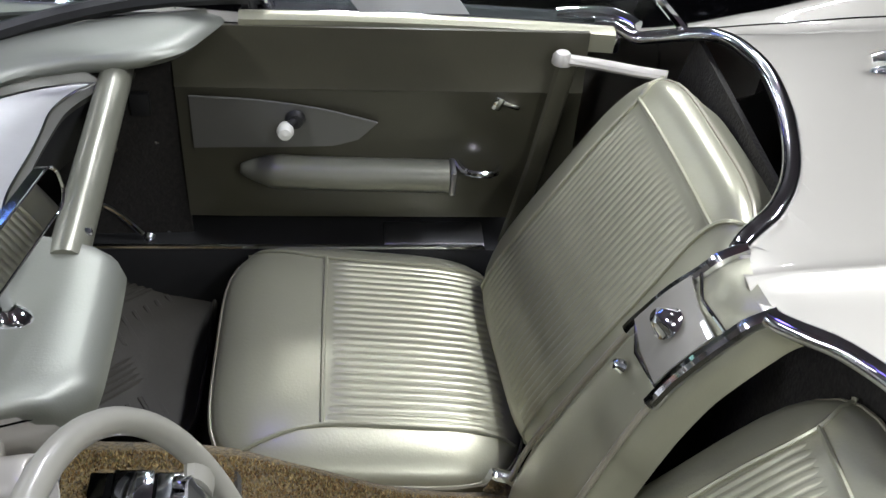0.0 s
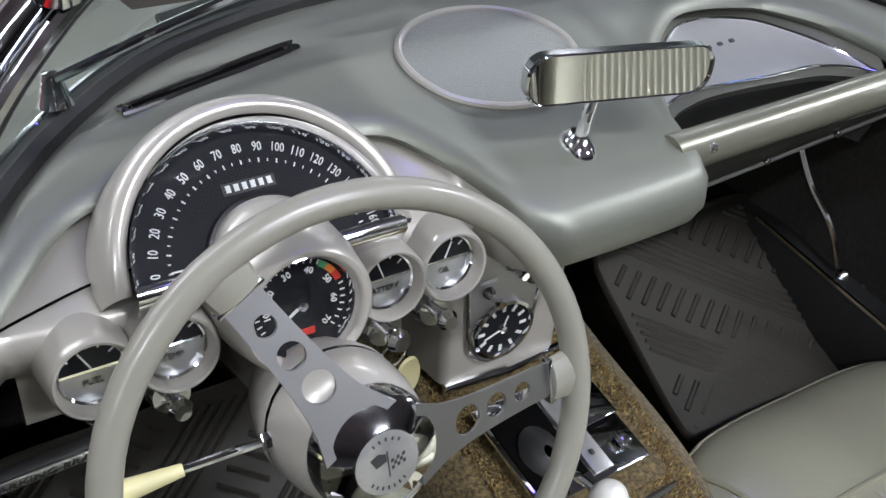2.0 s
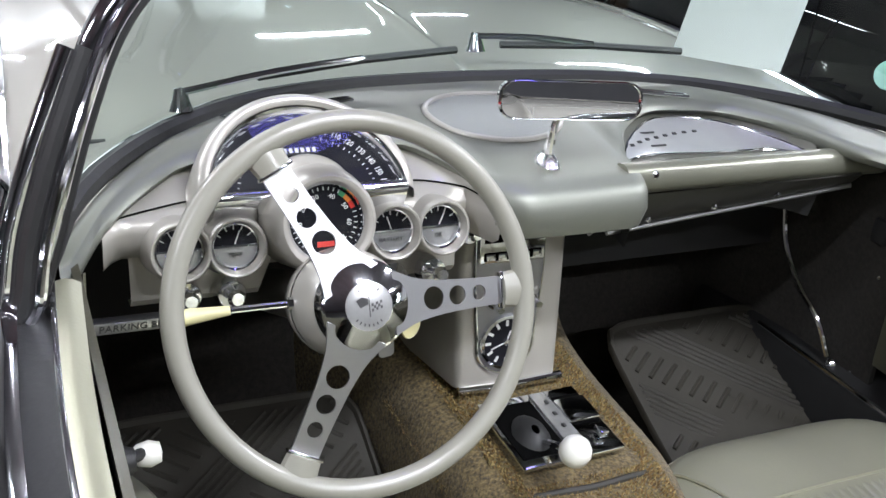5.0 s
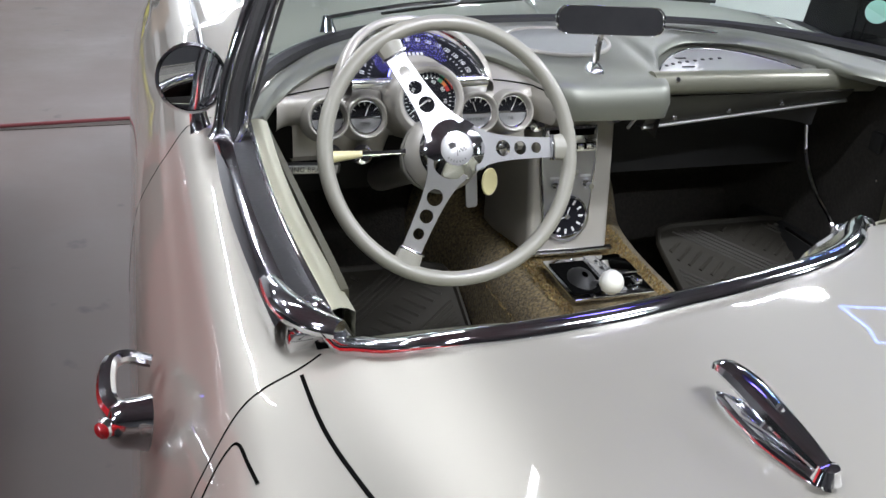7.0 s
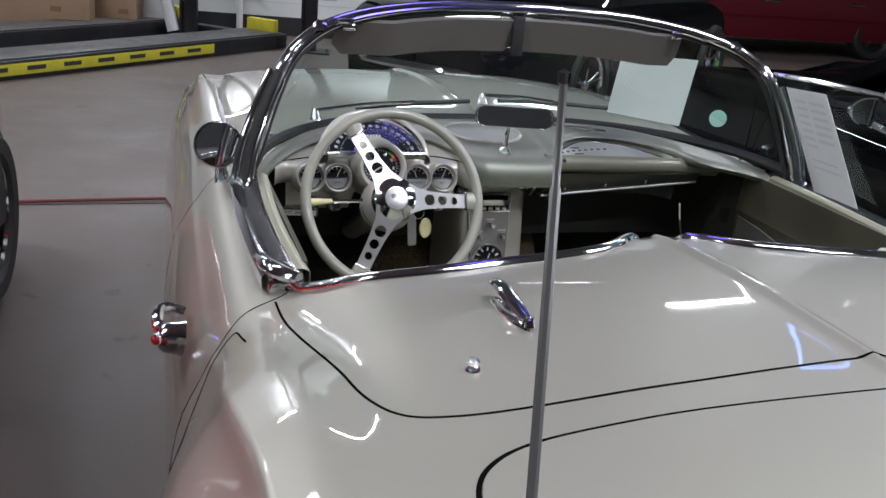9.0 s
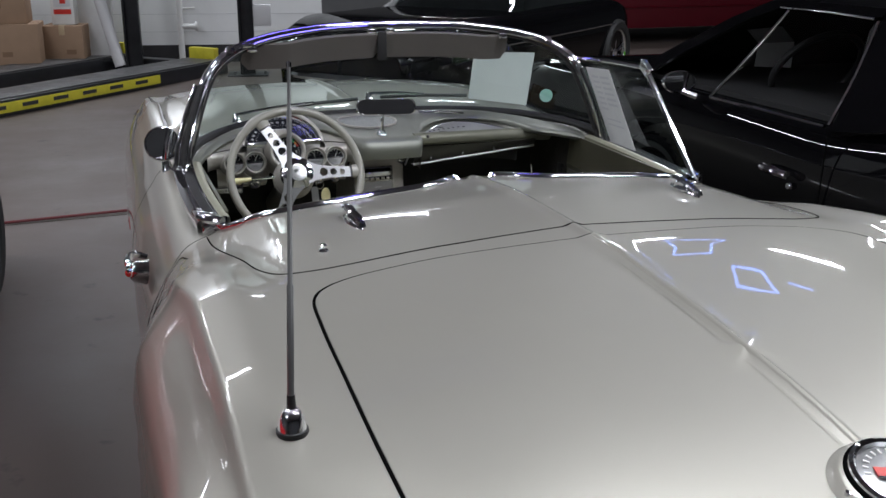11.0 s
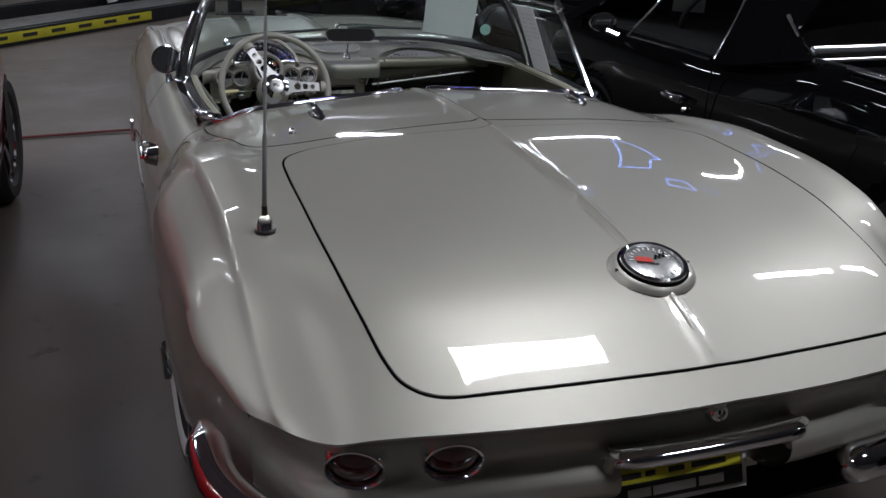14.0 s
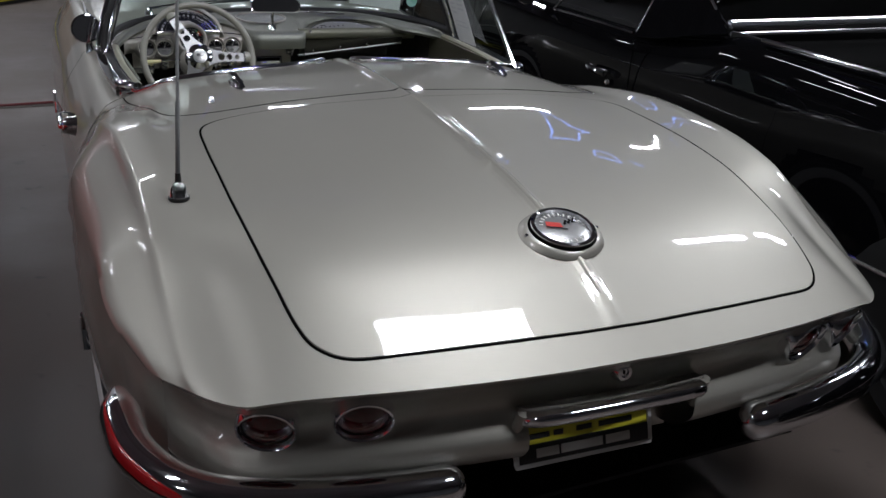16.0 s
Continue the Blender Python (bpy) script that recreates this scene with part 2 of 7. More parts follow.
INK = mat("print_grey", (0.56, 0.57, 0.58), 0.7)
INK_DARK = mat("print_dark", (0.03, 0.03, 0.03), 0.6)
YELLOW = mat("plate_yellow", (0.72, 0.66, 0.05), 0.4)
VISOR = mat("visor_vinyl", (0.12, 0.11, 0.10), 0.55, bump=0.2, bump_scale=160, vary=0.06)
TYRE = mat("tyre_rubber", (0.016, 0.016, 0.016), 0.6, bump=0.15, bump_scale=80, vary=0.2)
WHITEWALL = mat("whitewall", (0.7, 0.7, 0.68), 0.5, vary=0.06)
TOWEL = mat("cloth_cream", (0.62, 0.60, 0.42), 0.9, bump=0.6, bump_scale=300, vary=0.06)

# ---- the open two-seater: outer skin ----
car = thing("convertible_car", (0, 0.5, 0), "champagne metallic open two-seat classic convertible with chrome trim", "car")
Z_MID = curve((-1.44, 0.705), (-1.33, 0.752), (-1.13, 0.828), (-0.9, 0.873), (-0.6, 0.904), (-0.3, 0.922), (0.0, 0.921), (0.3, 0.902),
              (0.42, 0.885), (1.3, 0.885), (1.5, 0.905), (1.8, 0.915), (2.2, 0.89), (2.6, 0.80), (2.9, 0.66), (3.08, 0.50))
Z_CROWN = curve((-1.44, 0.670), (-1.2, 0.742), (-0.9, 0.853), (-0.6, 0.893), (-0.35, 0.90), (-0.1, 0.875), (0.1, 0.835), (0.3, 0.80), (0.5, 0.795),
                (0.9, 0.815), (1.3, 0.85), (1.8, 0.865), (2.3, 0.84), (2.6, 0.78), (2.85, 0.70), (3.08, 0.50))
DIP = curve((-1.44, 0.0), (-0.7, 0.0), (-0.35, 0.006), (-0.1, 0.016), (0.1, 0.022), (0.3, 0.012), (1.0, 0.0), (1.3, 0.006), (2.3, 0.008), (3.0, 0.0))
HALF = curve((-1.44, 0.828), (-1.25, 0.866), (-1.1, 0.879), (-0.7, 0.888), (-0.2, 0.89), (0.12, 0.85), (0.4, 0.838), (0.9, 0.825), (1.5, 0.800), (2.0, 0.785), (2.4, 0.765), (2.8, 0.70), (3.08, 0.58))
TAIL_BOW = curve((-1.44, 1.0), (-1.1, 0.55), (-0.6, 0.0), (3.1, 0.0))
TAIL_FOLD = curve((-1.44, 1.0), (-1.25, 0.94), (-1.05, 0.66), (-0.85, 0.30), (-0.65, 0.07), (-0.5, 0.0), (3.1, 0.0))
# how sharp the ridge along the rear fender's top is
RIDGE = curve((-1.44, 1.0), (-0.35, 1.0), (-0.1, 0.75), (0.15, 0.25), (0.35, 0.0), (3.1, 0.0))
NOSE_BOW = curve((-2.0, 0.0), (2.2, 0.0), (2.7, 0.5), (3.08, 1.0))

# the tail panel under the lip: drop, and how far it sets in
TAIL_DROPS = ((0.0, 0.0), (0.004, 0.001), (0.012, 0.011), (0.045, 0.048), (0.075, 0.070), (0.10, 0.078), (0.122, 0.072), (0.142, 0.056), (0.160, 0.046), (0.178, 0.047), (0.200, 0.060), (0.222, 0.085), (0.240, 0.12), (0.252, 0.20))
SET_IN = curve(*TAIL_DROPS)


def tuck(d):
    u = max(0.0, min(1.0, d / 0.08))
    return 0.040 * u * (2 - u)


def skin(s, y):
    """A point of the outer skin: s runs from 0 on the middle line to 9 at the sill, y along the car."""
    zm, zf, w = Z_MID(y), Z_CROWN(y), HALF(y)
    fold = TAIL_FOLD(y)
    ridge = RIDGE(y)
    x5 = w - 0.069 + (min(w - 0.069, 0.766) - w + 0.069) * ridge
    xs = curve((0, 0.0), (1, 0.30), (2, 0.55), (3, min(0.635, x5 - 0.10)), (4, min(0.72 - 0.02 * ridge, x5 - 0.045)), (5, x5), (5.2, x5 + 0.2 * (w - 0.018 - x5)), (6, w - 0.018 + 0.014 * fold), (7, w - 0.030 * fold), (8, w - 0.012 - 0.055 * fold), (9, w - 0.07 - 0.05 * fold))
    low = min(1.0, max(0.0, (zf - 0.5) / 0.2))
    tb = TAIL_BOW(y)
    flat = 0.35 * tb + 0.65 * fold
    d5, d6 = (0.058 - 0.050 * flat) * low, (0.16 - 0.146 * flat) * low
    d5 += (0.010 - 0.003 * flat - d5) * ridge
    d52 = d5 + (d6 - d5) * (0.15 + 0.07 * ridge)
    zs = curve((0, zm), (1, zm - 0.006), (2, zm - 0.022 * low - 0.6 * DIP(y)), (3, 0.5 * (zm - 0.022 + zf) - DIP(y)), (4, zf - 0.006 * fold), (5, zf - d5), (5.2, zf - d52), (6, zf - d6),
               (7, 0.25 + 0.62 * (zf - 0.25 - d6)), (8, 0.25 + 0.33 * (zf - 0.25 - d6)), (9, 0.23))
    x, z = xs(s), zs(s)
    # the lip that runs from the tail round the corner, with the panel below it set in
    set_in = 0.0
    if s > 6:
        d = zf - d6 - z
        x = x + (xs(6) - x) * fold ** 2 - fold * tuck(d)
        set_in = SET_IN(min(d, 0.200)) * fold ** 2
    back = 0.17 * tb * (xs(min(s, 6)) / 0.79) ** 2.2 + 0.15 * tb * (max(0.0, min(s, 6.0) - 3.2) / 2.8) ** 2.6 + set_in
    front = -0.35 * NOSE_BOW(y) * (x / 0.85) ** 2
    bead = 0.007 * math.exp(-(x / 0.011) ** 2) if -1.34 < y < 0.5 or y > 1.4 else 0.0
    return Vector((x, y + back + front, z + bead))


def top_at(x, y):
    """The skin over a place of the plan, for |x| up to the crown."""
    a = abs(x)
    lo, hi = 0.0, 5.0
    yy = y
    for _ in range(3):
        lo, hi = 0.0, 5.2
        for _ in range(22):
            mid = (lo + hi) / 2
            if skin(mid, yy).x < a:
                lo = mid
            else:
                hi = mid
        yy += y - skin(lo, yy).y
    p = skin(lo, yy)
    return Vector((x, y, p.z))


# the cockpit's opening in plan, right half from the rear middle to the cowl middle
RIM_BACK = curve((0.0, 0.36), (0.05, 0.350), (0.11, 0.292), (0.17, 0.256), (0.24, 0.232), (0.33, 0.213), (0.43, 0.203), (0.51, 0.212), (0.58, 0.245), (0.64, 0.335))
COWL = curve((0.0, 1.385), (0.16, 1.375), (0.33, 1.33), (0.46, 1.24), (0.56, 1.12), (0.62, 1.0), (0.645, 0.90))


def in_cockpit(x, y):
    a = abs(x)
    return a < 0.645 and RIM_BACK(a) < y < COWL(a)


def in_arch(y, z, centre, radius=0.37):
    return math.hypot(y - centre, z - 0.30) < radius


AXLE_REAR, AXLE_FRONT = -0.20, 2.39
S_STEPS = [0, 0.02, 0.045, 0.08, 0.14] + [0.2 + 0.2 * k for k in range(23)] + [4.7, 4.8, 4.9, 4.95, 5.0, 5.05, 5.1, 5.15, 5.2, 5.3] + [5.4 + 0.2 * k for k in range(18)] + [9.0]
Y_STEPS = [-1.44 + 4.52 * k / 226 for k in range(227)]


def build_shell():
    bm = bmesh.new()
    rows = []
    for y in Y_STEPS:
        half = [skin(s, y) for s in S_STEPS]
        rows.append([Vector((-p.x, p.y, p.z)) for p in half[:0:-1]] + half)
    vs = grid_mesh(bm, rows)
    gone = []
    for f in bm.faces:
        c = f.calc_center_median()
        if in_cockpit(c.x, c.y) and c.z > 0.75:
            gone.append(f)
        elif c.z < 0.70 and (abs(c.x) > 0.74 and in_arch(c.y, c.z, AXLE_REAR) or abs(c.x) > 0.66 and in_arch(c.y, c.z, AXLE_FRONT)):
            gone.append(f)
        elif c.y < -0.58 and c.z < 0.36:
            gone.append(f)
    bmesh.ops.delete(bm, geom=gone, context="FACES")
    for v in bm.verts:
        if v.is_boundary and v.co.z > 0.75 and abs(v.co.x) < 0.66 and 0.1 < v.co.y < 1.45:
            a = abs(v.co.x)
            if v.co.y < 0.6 and abs(v.co.y - RIM_BACK(a)) < 0.06:
                v.co.y = RIM_BACK(a)
            elif v.co.y > 0.85 and abs(v.co.y - COWL(a)) < 0.03:
                v.co.y = COWL(a)
    # the tail panel below the rear edge
    mid, reach = len(S_STEPS) - 1, sum(1 for s in S_STEPS if 0 < s < 6.01)
    edge = rows[0][mid - reach:mid + reach + 1]
    drops = [(0.252 * q / 42, SET_IN(0.252 * q / 42)) for q in range(43)]
    wide = edge[-1].x
    tail = []
    for d, dy in drops:
        row = []
        for p in edge:
            k = max(0.0, min(1.0, (p.z - 0.26) / 0.36))
            inward = 1 - tuck(d) / wide * (abs(p.x) / wide) ** 7
            row.append(Vector((p.x * inward, p.y + dy * k, p.z - d * k)))
        tail.append(row)
    grid_mesh(bm, tail)
    hole = []
    for f in bm.faces:
        c = f.calc_center_median()
        if c.y < -1.2 and abs(c.x) < 0.20 and c.z < 0.583:
            hole.append(f)
    bmesh.ops.delete(bm, geom=hole, context="FACES")
    bmesh.ops.remove_doubles(bm, verts=bm.verts, dist=0.0004)
    return bm


part("body_shell", build_shell(), PAINT, car, "champagne metallic fibreglass body with a raised centre spear", smooth=50)


def on_skin(points, lift):
    out = []
    for x, y in points:
        p = top_at(x, y)
        q, r = top_at(x + 0.01, y), top_at(x, y + 0.01)
        n = (q - p).cross(r - p).normalized()
        out.append((p + n * lift, n))
    return out


def seam(points, width=0.006, lift=0.0012):
    """A dark joint between panels, laid on the skin along a line of the plan."""
    line = on_skin(points, lift)
    rows = []
    for i, (p, n) in enumerate(line):
        a, b = line[max(i - 1, 0)][0], line[min(i + 1, len(line) - 1)][0]
        side = (b - a).normalized().cross(n)
        rows.append([p - side * width / 2 - n * 0.004, p - side * width / 2, p + side * width / 2, p + side * width / 2 - n * 0.004])
    return sheet(rows)


def lid_panel(inner, outline, lift, rings=16):
    """A lid that follows the skin inside a closed outline, with an edge turned down."""
    bm = bmesh.new()
    rows = []
    cx, cy = inner
    for k in range(rings + 1):
        f = k / rings
        rows.append([p + n * lift for p, n in on_skin([(cx + (x - cx) * f, cy + (y - cy) * f) for x, y in outline], 0.0)])
    rows.append([p - n * 0.004 for p, n in on_skin([(cx + (x - cx) * 1.003, cy + (y - cy) * 1.003) for x, y in outline], 0.0)])
    grid_mesh(bm, rows, wrap_u=True)
    return bm


# trunk lid outline: front edge bowed forward, rear edge bowed back
def lid_outline(grow=0.0):
    pts = []
    right = [(0.0, -0.298), (0.20, -0.303), (0.38, -0.313), (0.49, -0.324), (0.548, -0.352), (0.578, -0.405), (0.588, -0.50), (0.595, -0.65), (0.598, -0.85), (0.590, -1.02),
             (0.581, -1.13), (0.571, -1.205), (0.552, -1.260), (0.505, -1.303), (0.42, -1.325), (0.27, -1.348), (0.10, -1.362), (0.0, -1.365)]
    for x, y in right:
        pts.append((x, y, 0))
    for x, y in right[-2:0:-1]:
        pts.append((-x, y, 0))
    line = [(p.x, p.y) for p in smooth_line(pts, 6, closed=True)]
    return [(x * (1 + grow / 0.6), -0.8 + (y + 0.8) * (1 + grow / 0.55)) for x, y in line]


part("trunk_lid_gap", seam(lid_outline(0.003) + lid_outline(0.003)[:1], 0.0055, 0.0006), GAP, car, smooth=60)


def seam_on(points, width=0.005, lift=0.001):
    """A joint laid on the skin along (s, y) pairs; a negative s lies on the left side."""
    line = []
    for s, y in points:
        p, q, r = skin(abs(s), y), skin(min(abs(s) + 0.05, 9), y), skin(abs(s), y + 0.01)
        n = (q - p).cross(r - p).normalized()
        k = -1 if s < 0 else 1
        line.append((Vector((k * (p.x + n.x * lift), p.y + n.y * lift, p.z + n.z * lift)), Vector((k * n.x, n.y, n.z))))
    rows = []
    for i, (p, n) in enumerate(line):
        a, b = line[max(i - 1, 0)][0], line[min(i + 1, len(line) - 1)][0]
        side = (b - a).normalized().cross(n)
        rows.append([p - side * width / 2 - n * 0.003, p - side * width / 2, p + side * width / 2, p + side * width / 2 - n * 0.003])
    return sheet(rows)


def dense(pairs, steps=6):
    return [(p.x, p.y) for p in smooth_line([(a, b, 0) for a, b in pairs], steps)]


TONNEAU = [(0.675, 0.30), (0.674, 0.18), (0.660, 0.05), (0.646, -0.06), (0.634, -0.155), (0.606, -0.220), (0.55, -0.243), (0.44, -0.249), (0.28, -0.240), (0.14, -0.224), (0.0, -0.212)]
line = TONNEAU + [(-x, y) for x, y in TONNEAU[-2::-1]]
part("top_cover_gap", seam(dense(line), 0.0038, 0.0007), GAP, car, "dark joint of the folding-top cover", smooth=60)
for k in (-1, 1):
    part("door_gap", seam_on([(k * s, y) for s, y in dense([(3.2, 0.325), (3.5, 0.31), (4.2, 0.292), (4.8, 0.262), (5.4, 0.225), (6.2, 0.205), (7.5, 0.20), (8.9, 0.22)])], 0.0022, 0.0006), GAP, car, smooth=60)
    part("door_gap", seam_on([(k * s, y) for s, y in dense([(3.6, 1.02), (4.4, 1.03), (5.4, 1.04), (7, 1.05), (8.9, 1.06)])], 0.0016, 0.0005), GAP, car, smooth=60)
part("fuel_door_gap", seam_on([(-s, y) for s, y in dense([(4.3, 0.155), (4.32, 0.20), (4.34, 0.238), (4.45, 0.248), (4.75, 0.235), (5.1, 0.20), (5.4, 0.15), (5.7, 0.08), (5.9, 0.0)])], 0.003, 0.0006), GAP, car, smooth=60)
# trunk lid as a skin of its own
part("trunk_lid", lid_panel((0, -0.8), lid_outline(-0.0003), 0.0016), PAINT, car, "champagne metallic trunk lid", smooth=50)

# centre spear carried over the lid
rows = []
for i in range(61):
    y = -0.30 - 1.055 * i / 60
    w = 0.016 if y > -1.28 else 0.016 * max(0.05, (y + 1.356) / 0.076)
    h = 0.009 if y > -1.28 else 0.009 * max(0.1, (y + 1.356) / 0.076)
    z = skin(1.0 / 30, y).z
    base = Z_MID(y) + 0.0022
    rows.append([(x * w, y, base + h * math.exp(-(x * 2.2) ** 2)) for x in (-1.4, -1, -0.6, -0.3, 0, 0.3, 0.6, 1, 1.4)])
part("centre_spear", sheet(rows), PAINT, car, smooth=70)


# ---- chrome round the cockpit ----
def rim_point(x):
    a = abs(x)
    y = RIM_BACK(a)
    return Vector((x, y, top_at(x, y - 0.004).z + 0.001))


for k in (-1, 1):
    xs = [0.052, 0.06, 0.072, 0.085, 0.10, 0.12, 0.145, 0.175, 0.21, 0.25, 0.30, 0.36, 0.42, 0.48, 0.53, 0.57, 0.60, 0.62, 0.632]
    line = [rim_point(k * x) for x in xs] + [Vector((k * 0.645, 0.355, 0.842)), Vector((k * 0.652, 0.385, 0.842))]
    line = smooth_line(line, 3)
    part("rim_molding", tube(line, 0.0120, seg=14, flat=0.85, up=(0, 0, 1)), CHROME, car, "bright chrome molding round the seat opening")
    bm = bmesh.new()
    add_lathe(bm, [(0.0001, 0.010), (0.007, 0.009), (0.0105, 0.004), (0.011, -0.006)], (k * 0.648, 0.37, 0.843), (0, 0, 1), 14)
    part("molding_joint", bm, CHROME, car)
    # belt molding on the door: outer strip, slot, inner strip, padded cap
    top = curve((0.34, 0.846), (0.6, 0.852), (0.93, 0.860))
    ys = [0.36 + 0.56 * i / 20 for i in range(21)]

    def strip(x0, x1, dz0, dz1, crown=0.003, deep=0.02):
        rows = []
        for y in ys:
            z = top(y)
            flare = 0.010 * math.sin(math.pi * (y - 0.36) / 0.56)
            a, b = k * (x0 + flare), k * (x1 + flare)
            rows.append([(a, y, z + dz0 - deep), (a, y, z + dz0), ((2 * a + b) / 3, y, z + (2 * dz0 + dz1) / 3 + crown), ((a + 2 * b) / 3, y, z + (dz0 + 2 * dz1) / 3 + crown), (b, y, z + dz1), (b, y, z + dz1 - deep)])
        return sheet(rows)
    part("belt_molding", strip(0.690, 0.667, -0.012, 0.004), CHROME, car, "chrome belt molding along the door top")
    part("window_slot", strip(0.667, 0.640, -0.014, -0.014, 0.0), BLACK, car)
    part("slot_molding", strip(0.640, 0.635, -0.002, 0.0, 0.001), CHROME, car)
    part("door_cap", strip(0.635, 0.612, 0.0, -0.004, 0.003, 0.03), VINYL, car, "beige padded door top")
    # door end cap at the lock side
    bm = box((0.055, 0.02, 0.03), pose(k * 0.652, 0.356, 0.818), 0.006)
    part("door_end", bm, CHROME, car)
    corner = smooth_line([(k * 0.682, 0.44, 0.842), (k * 0.676, 0.385, 0.846), (k * 0.660, 0.345, 0.847), (k * 0.636, 0.322, 0.846)], 5)
    part("corner_casting", tube(corner, lambda f: 0.012 + 0.005 * math.sin(math.pi * f), seg=12, flat=0.75, up=(0, 0, 1)), CHROME, car, "chrome corner casting behind the door")

# ---- windshield ----
FRAME_TOP = [(0.668, 0.895, 0.852), (0.642, 0.908, 0.93), (0.612, 0.925, 1.02), (0.578, 0.945, 1.095), (0.535, 0.975, 1.137), (0.47, 1.015, 1.168), (0.36, 1.06, 1.192), (0.20, 1.10, 1.208), (0.0, 1.115, 1.213)]
half_top = [Vector(p) for p in smooth_line(FRAME_TOP, 5)]
whole_top = half_top + [Vector((-p.x, p.y, p.z)) for p in half_top[-2::-1]]
frame_ob = part("windshield_frame", tube(whole_top, 0.0102, seg=12, flat=1.2, up=(0, 0, 1)), CHROME, car, "polished chrome windshield frame")
part("frame_bead", tube([p + Vector((-0.010 * (p.x > 0) + 0.010 * (p.x < 0), -0.012, -0.004)) for p in whole_top], 0.005, seg=8), CHROME, frame_ob)
part("frame_seal", tube([p + Vector((-0.016 * (1 if p.x > 0 else -1) * min(1, abs(p.x) * 3), 0.003, -0.010)) for p in whole_top], 0.0065, seg=8), BLACK, frame_ob)
for k in (-1, 1):
    post = smooth_line([(k * 0.682, 0.885, 0.842), (k * 0.672, 0.89, 0.86), (k * 0.660, 0.902, 0.92), (k * 0.632, 0.918, 1.0), (k * 0.60, 0.938, 1.075)], 4)
    part("windshield_post", tube([p + Vector((k * 0.008, 0, 0)) for p in post], lambda f: 0.0095 - 0.002 * f, seg=12, flat=1.3), CHROME, frame_ob, "chrome outer edge of the windshield post")
    part("post_seal", tube([p + Vector((-k * 0.007, -0.004, 0)) for p in post], lambda f: 0.0115 - 0.003 * f, seg=10), BLACK, frame_ob, "black rubber channel in the post")
    part("post_trim", tube([p + Vector((-k * 0.021, -0.010, 0)) for p in post], lambda f: 0.0065 - 0.0015 * f, seg=10), CHROME, frame_ob, "chrome inner edge of the post")
    bm = bmesh.new()
    add_lathe(bm, [(0.0001, 0.006), (0.012, 0.005), (0.016, 0.0)], (k * 0.50, 0.988, 1.163), (0, -0.6, 0.8), 12)
    part("top_clamp", bm, CHROME, frame_ob)
    part("top_clamp", box((0.045, 0.022, 0.012), pose(k * 0.445, 1.012, 1.172, 0, 0, k * -20), 0.004), CHROME, frame_ob)


def base_point(f):
    """The glass's lower edge, f from -1 to 1."""
    ang = f * radians(84)
    x = 0.668 * math.sin(ang) / math.sin(radians(84))
    return Vector((x, COWL(abs(x)) + 0.012 if abs(x) < 0.645 else 0.905, 0.897 - 0.035 * abs(f) ** 6))


rows = []
for r in range(9):
    v = r / 8
    row = []
    for c in range(41):
        f = 1 - 2 * c / 40
        a = base_point(f)
        b = Vector((0.655 * 0 + a.x * 0.80, 0, 0))
        # upper edge found by the same share of the width
        xt = a.x / 0.668 * 0.60
        best = min(whole_top[5:-5], key=lambda p: abs(p.x - xt))
        t = Vector((xt, best.y, best.z))
        bulge = 0.03 * math.sin(math.pi * v) * (1 - abs(f) ** 3)
        row.append(a.lerp(t, v) + Vector((0, bulge, 0)))
    rows.append(row)
pane = part("windshield_glass", sheet(rows), WIND_GLASS, frame_ob, "slightly green wraparound windshield glass", smooth=60)
pane.visible_shadow = False
line = [base_point(1 - 2 * c / 40) for c in range(41)]
part("windshield_gasket", tube([p + Vector((0, -0.006, -0.004)) for p in line], 0.013, seg=8), BLACK, frame_ob, "black rubber gasket under the glass")
part("gasket_bead", tube([p + Vector((0, 0.014, -0.002)) for p in line], 0.006, seg=8), CHROME, frame_ob)
# sun visors
header = sorted((p for p in whole_top if p.z > 1.08), key=lambda p: p.x)


def header_at(x):
    """The header's place over x."""
    for p, q in zip(header, header[1:]):
        if p.x <= x <= q.x:
            return p.lerp(q, (x - p.x) / max(q.x - p.x, 1e-6))
    return header[0] if x < 0 else header[-1]


for x0, x1 in ((-0.455, -0.03), (-0.01, 0.385)):
    rows = []
    for r in range(9):
        v = r / 8
        row = []
        for c in range(25):
            f = c / 24
            x = x0 + (x1 - x0) * f
            best = header_at(max(-0.33, min(0.31, x)))
            end = min(f, 1 - f) * (x1 - x0)
            low = 0.096 - (0.022 - math.sqrt(max(0.0, 0.022 ** 2 - (0.022 - min(end, 0.022)) ** 2)))
            row.append(Vector((x, best.y - 0.020 + 0.030 * v, best.z - 0.022 - (low - 0.022) * v)))
        rows.append(row)
    part("sun_visor", sheet(rows, 0.014), VISOR, car, "grey-brown vinyl sun visor folded against the header")
    for xx in (x0 + 0.02, x1 - 0.02):
        best = header_at(xx)
        part("visor_clip", box((0.03, 0.012, 0.016), pose(xx, best.y - 0.022, best.z - 0.018), 0.003), CHROME, car)
part("mirror_bracket", box((0.03, 0.012, 0.09), pose(-0.02, 1.085, 1.15), 0.004), DARK, car)

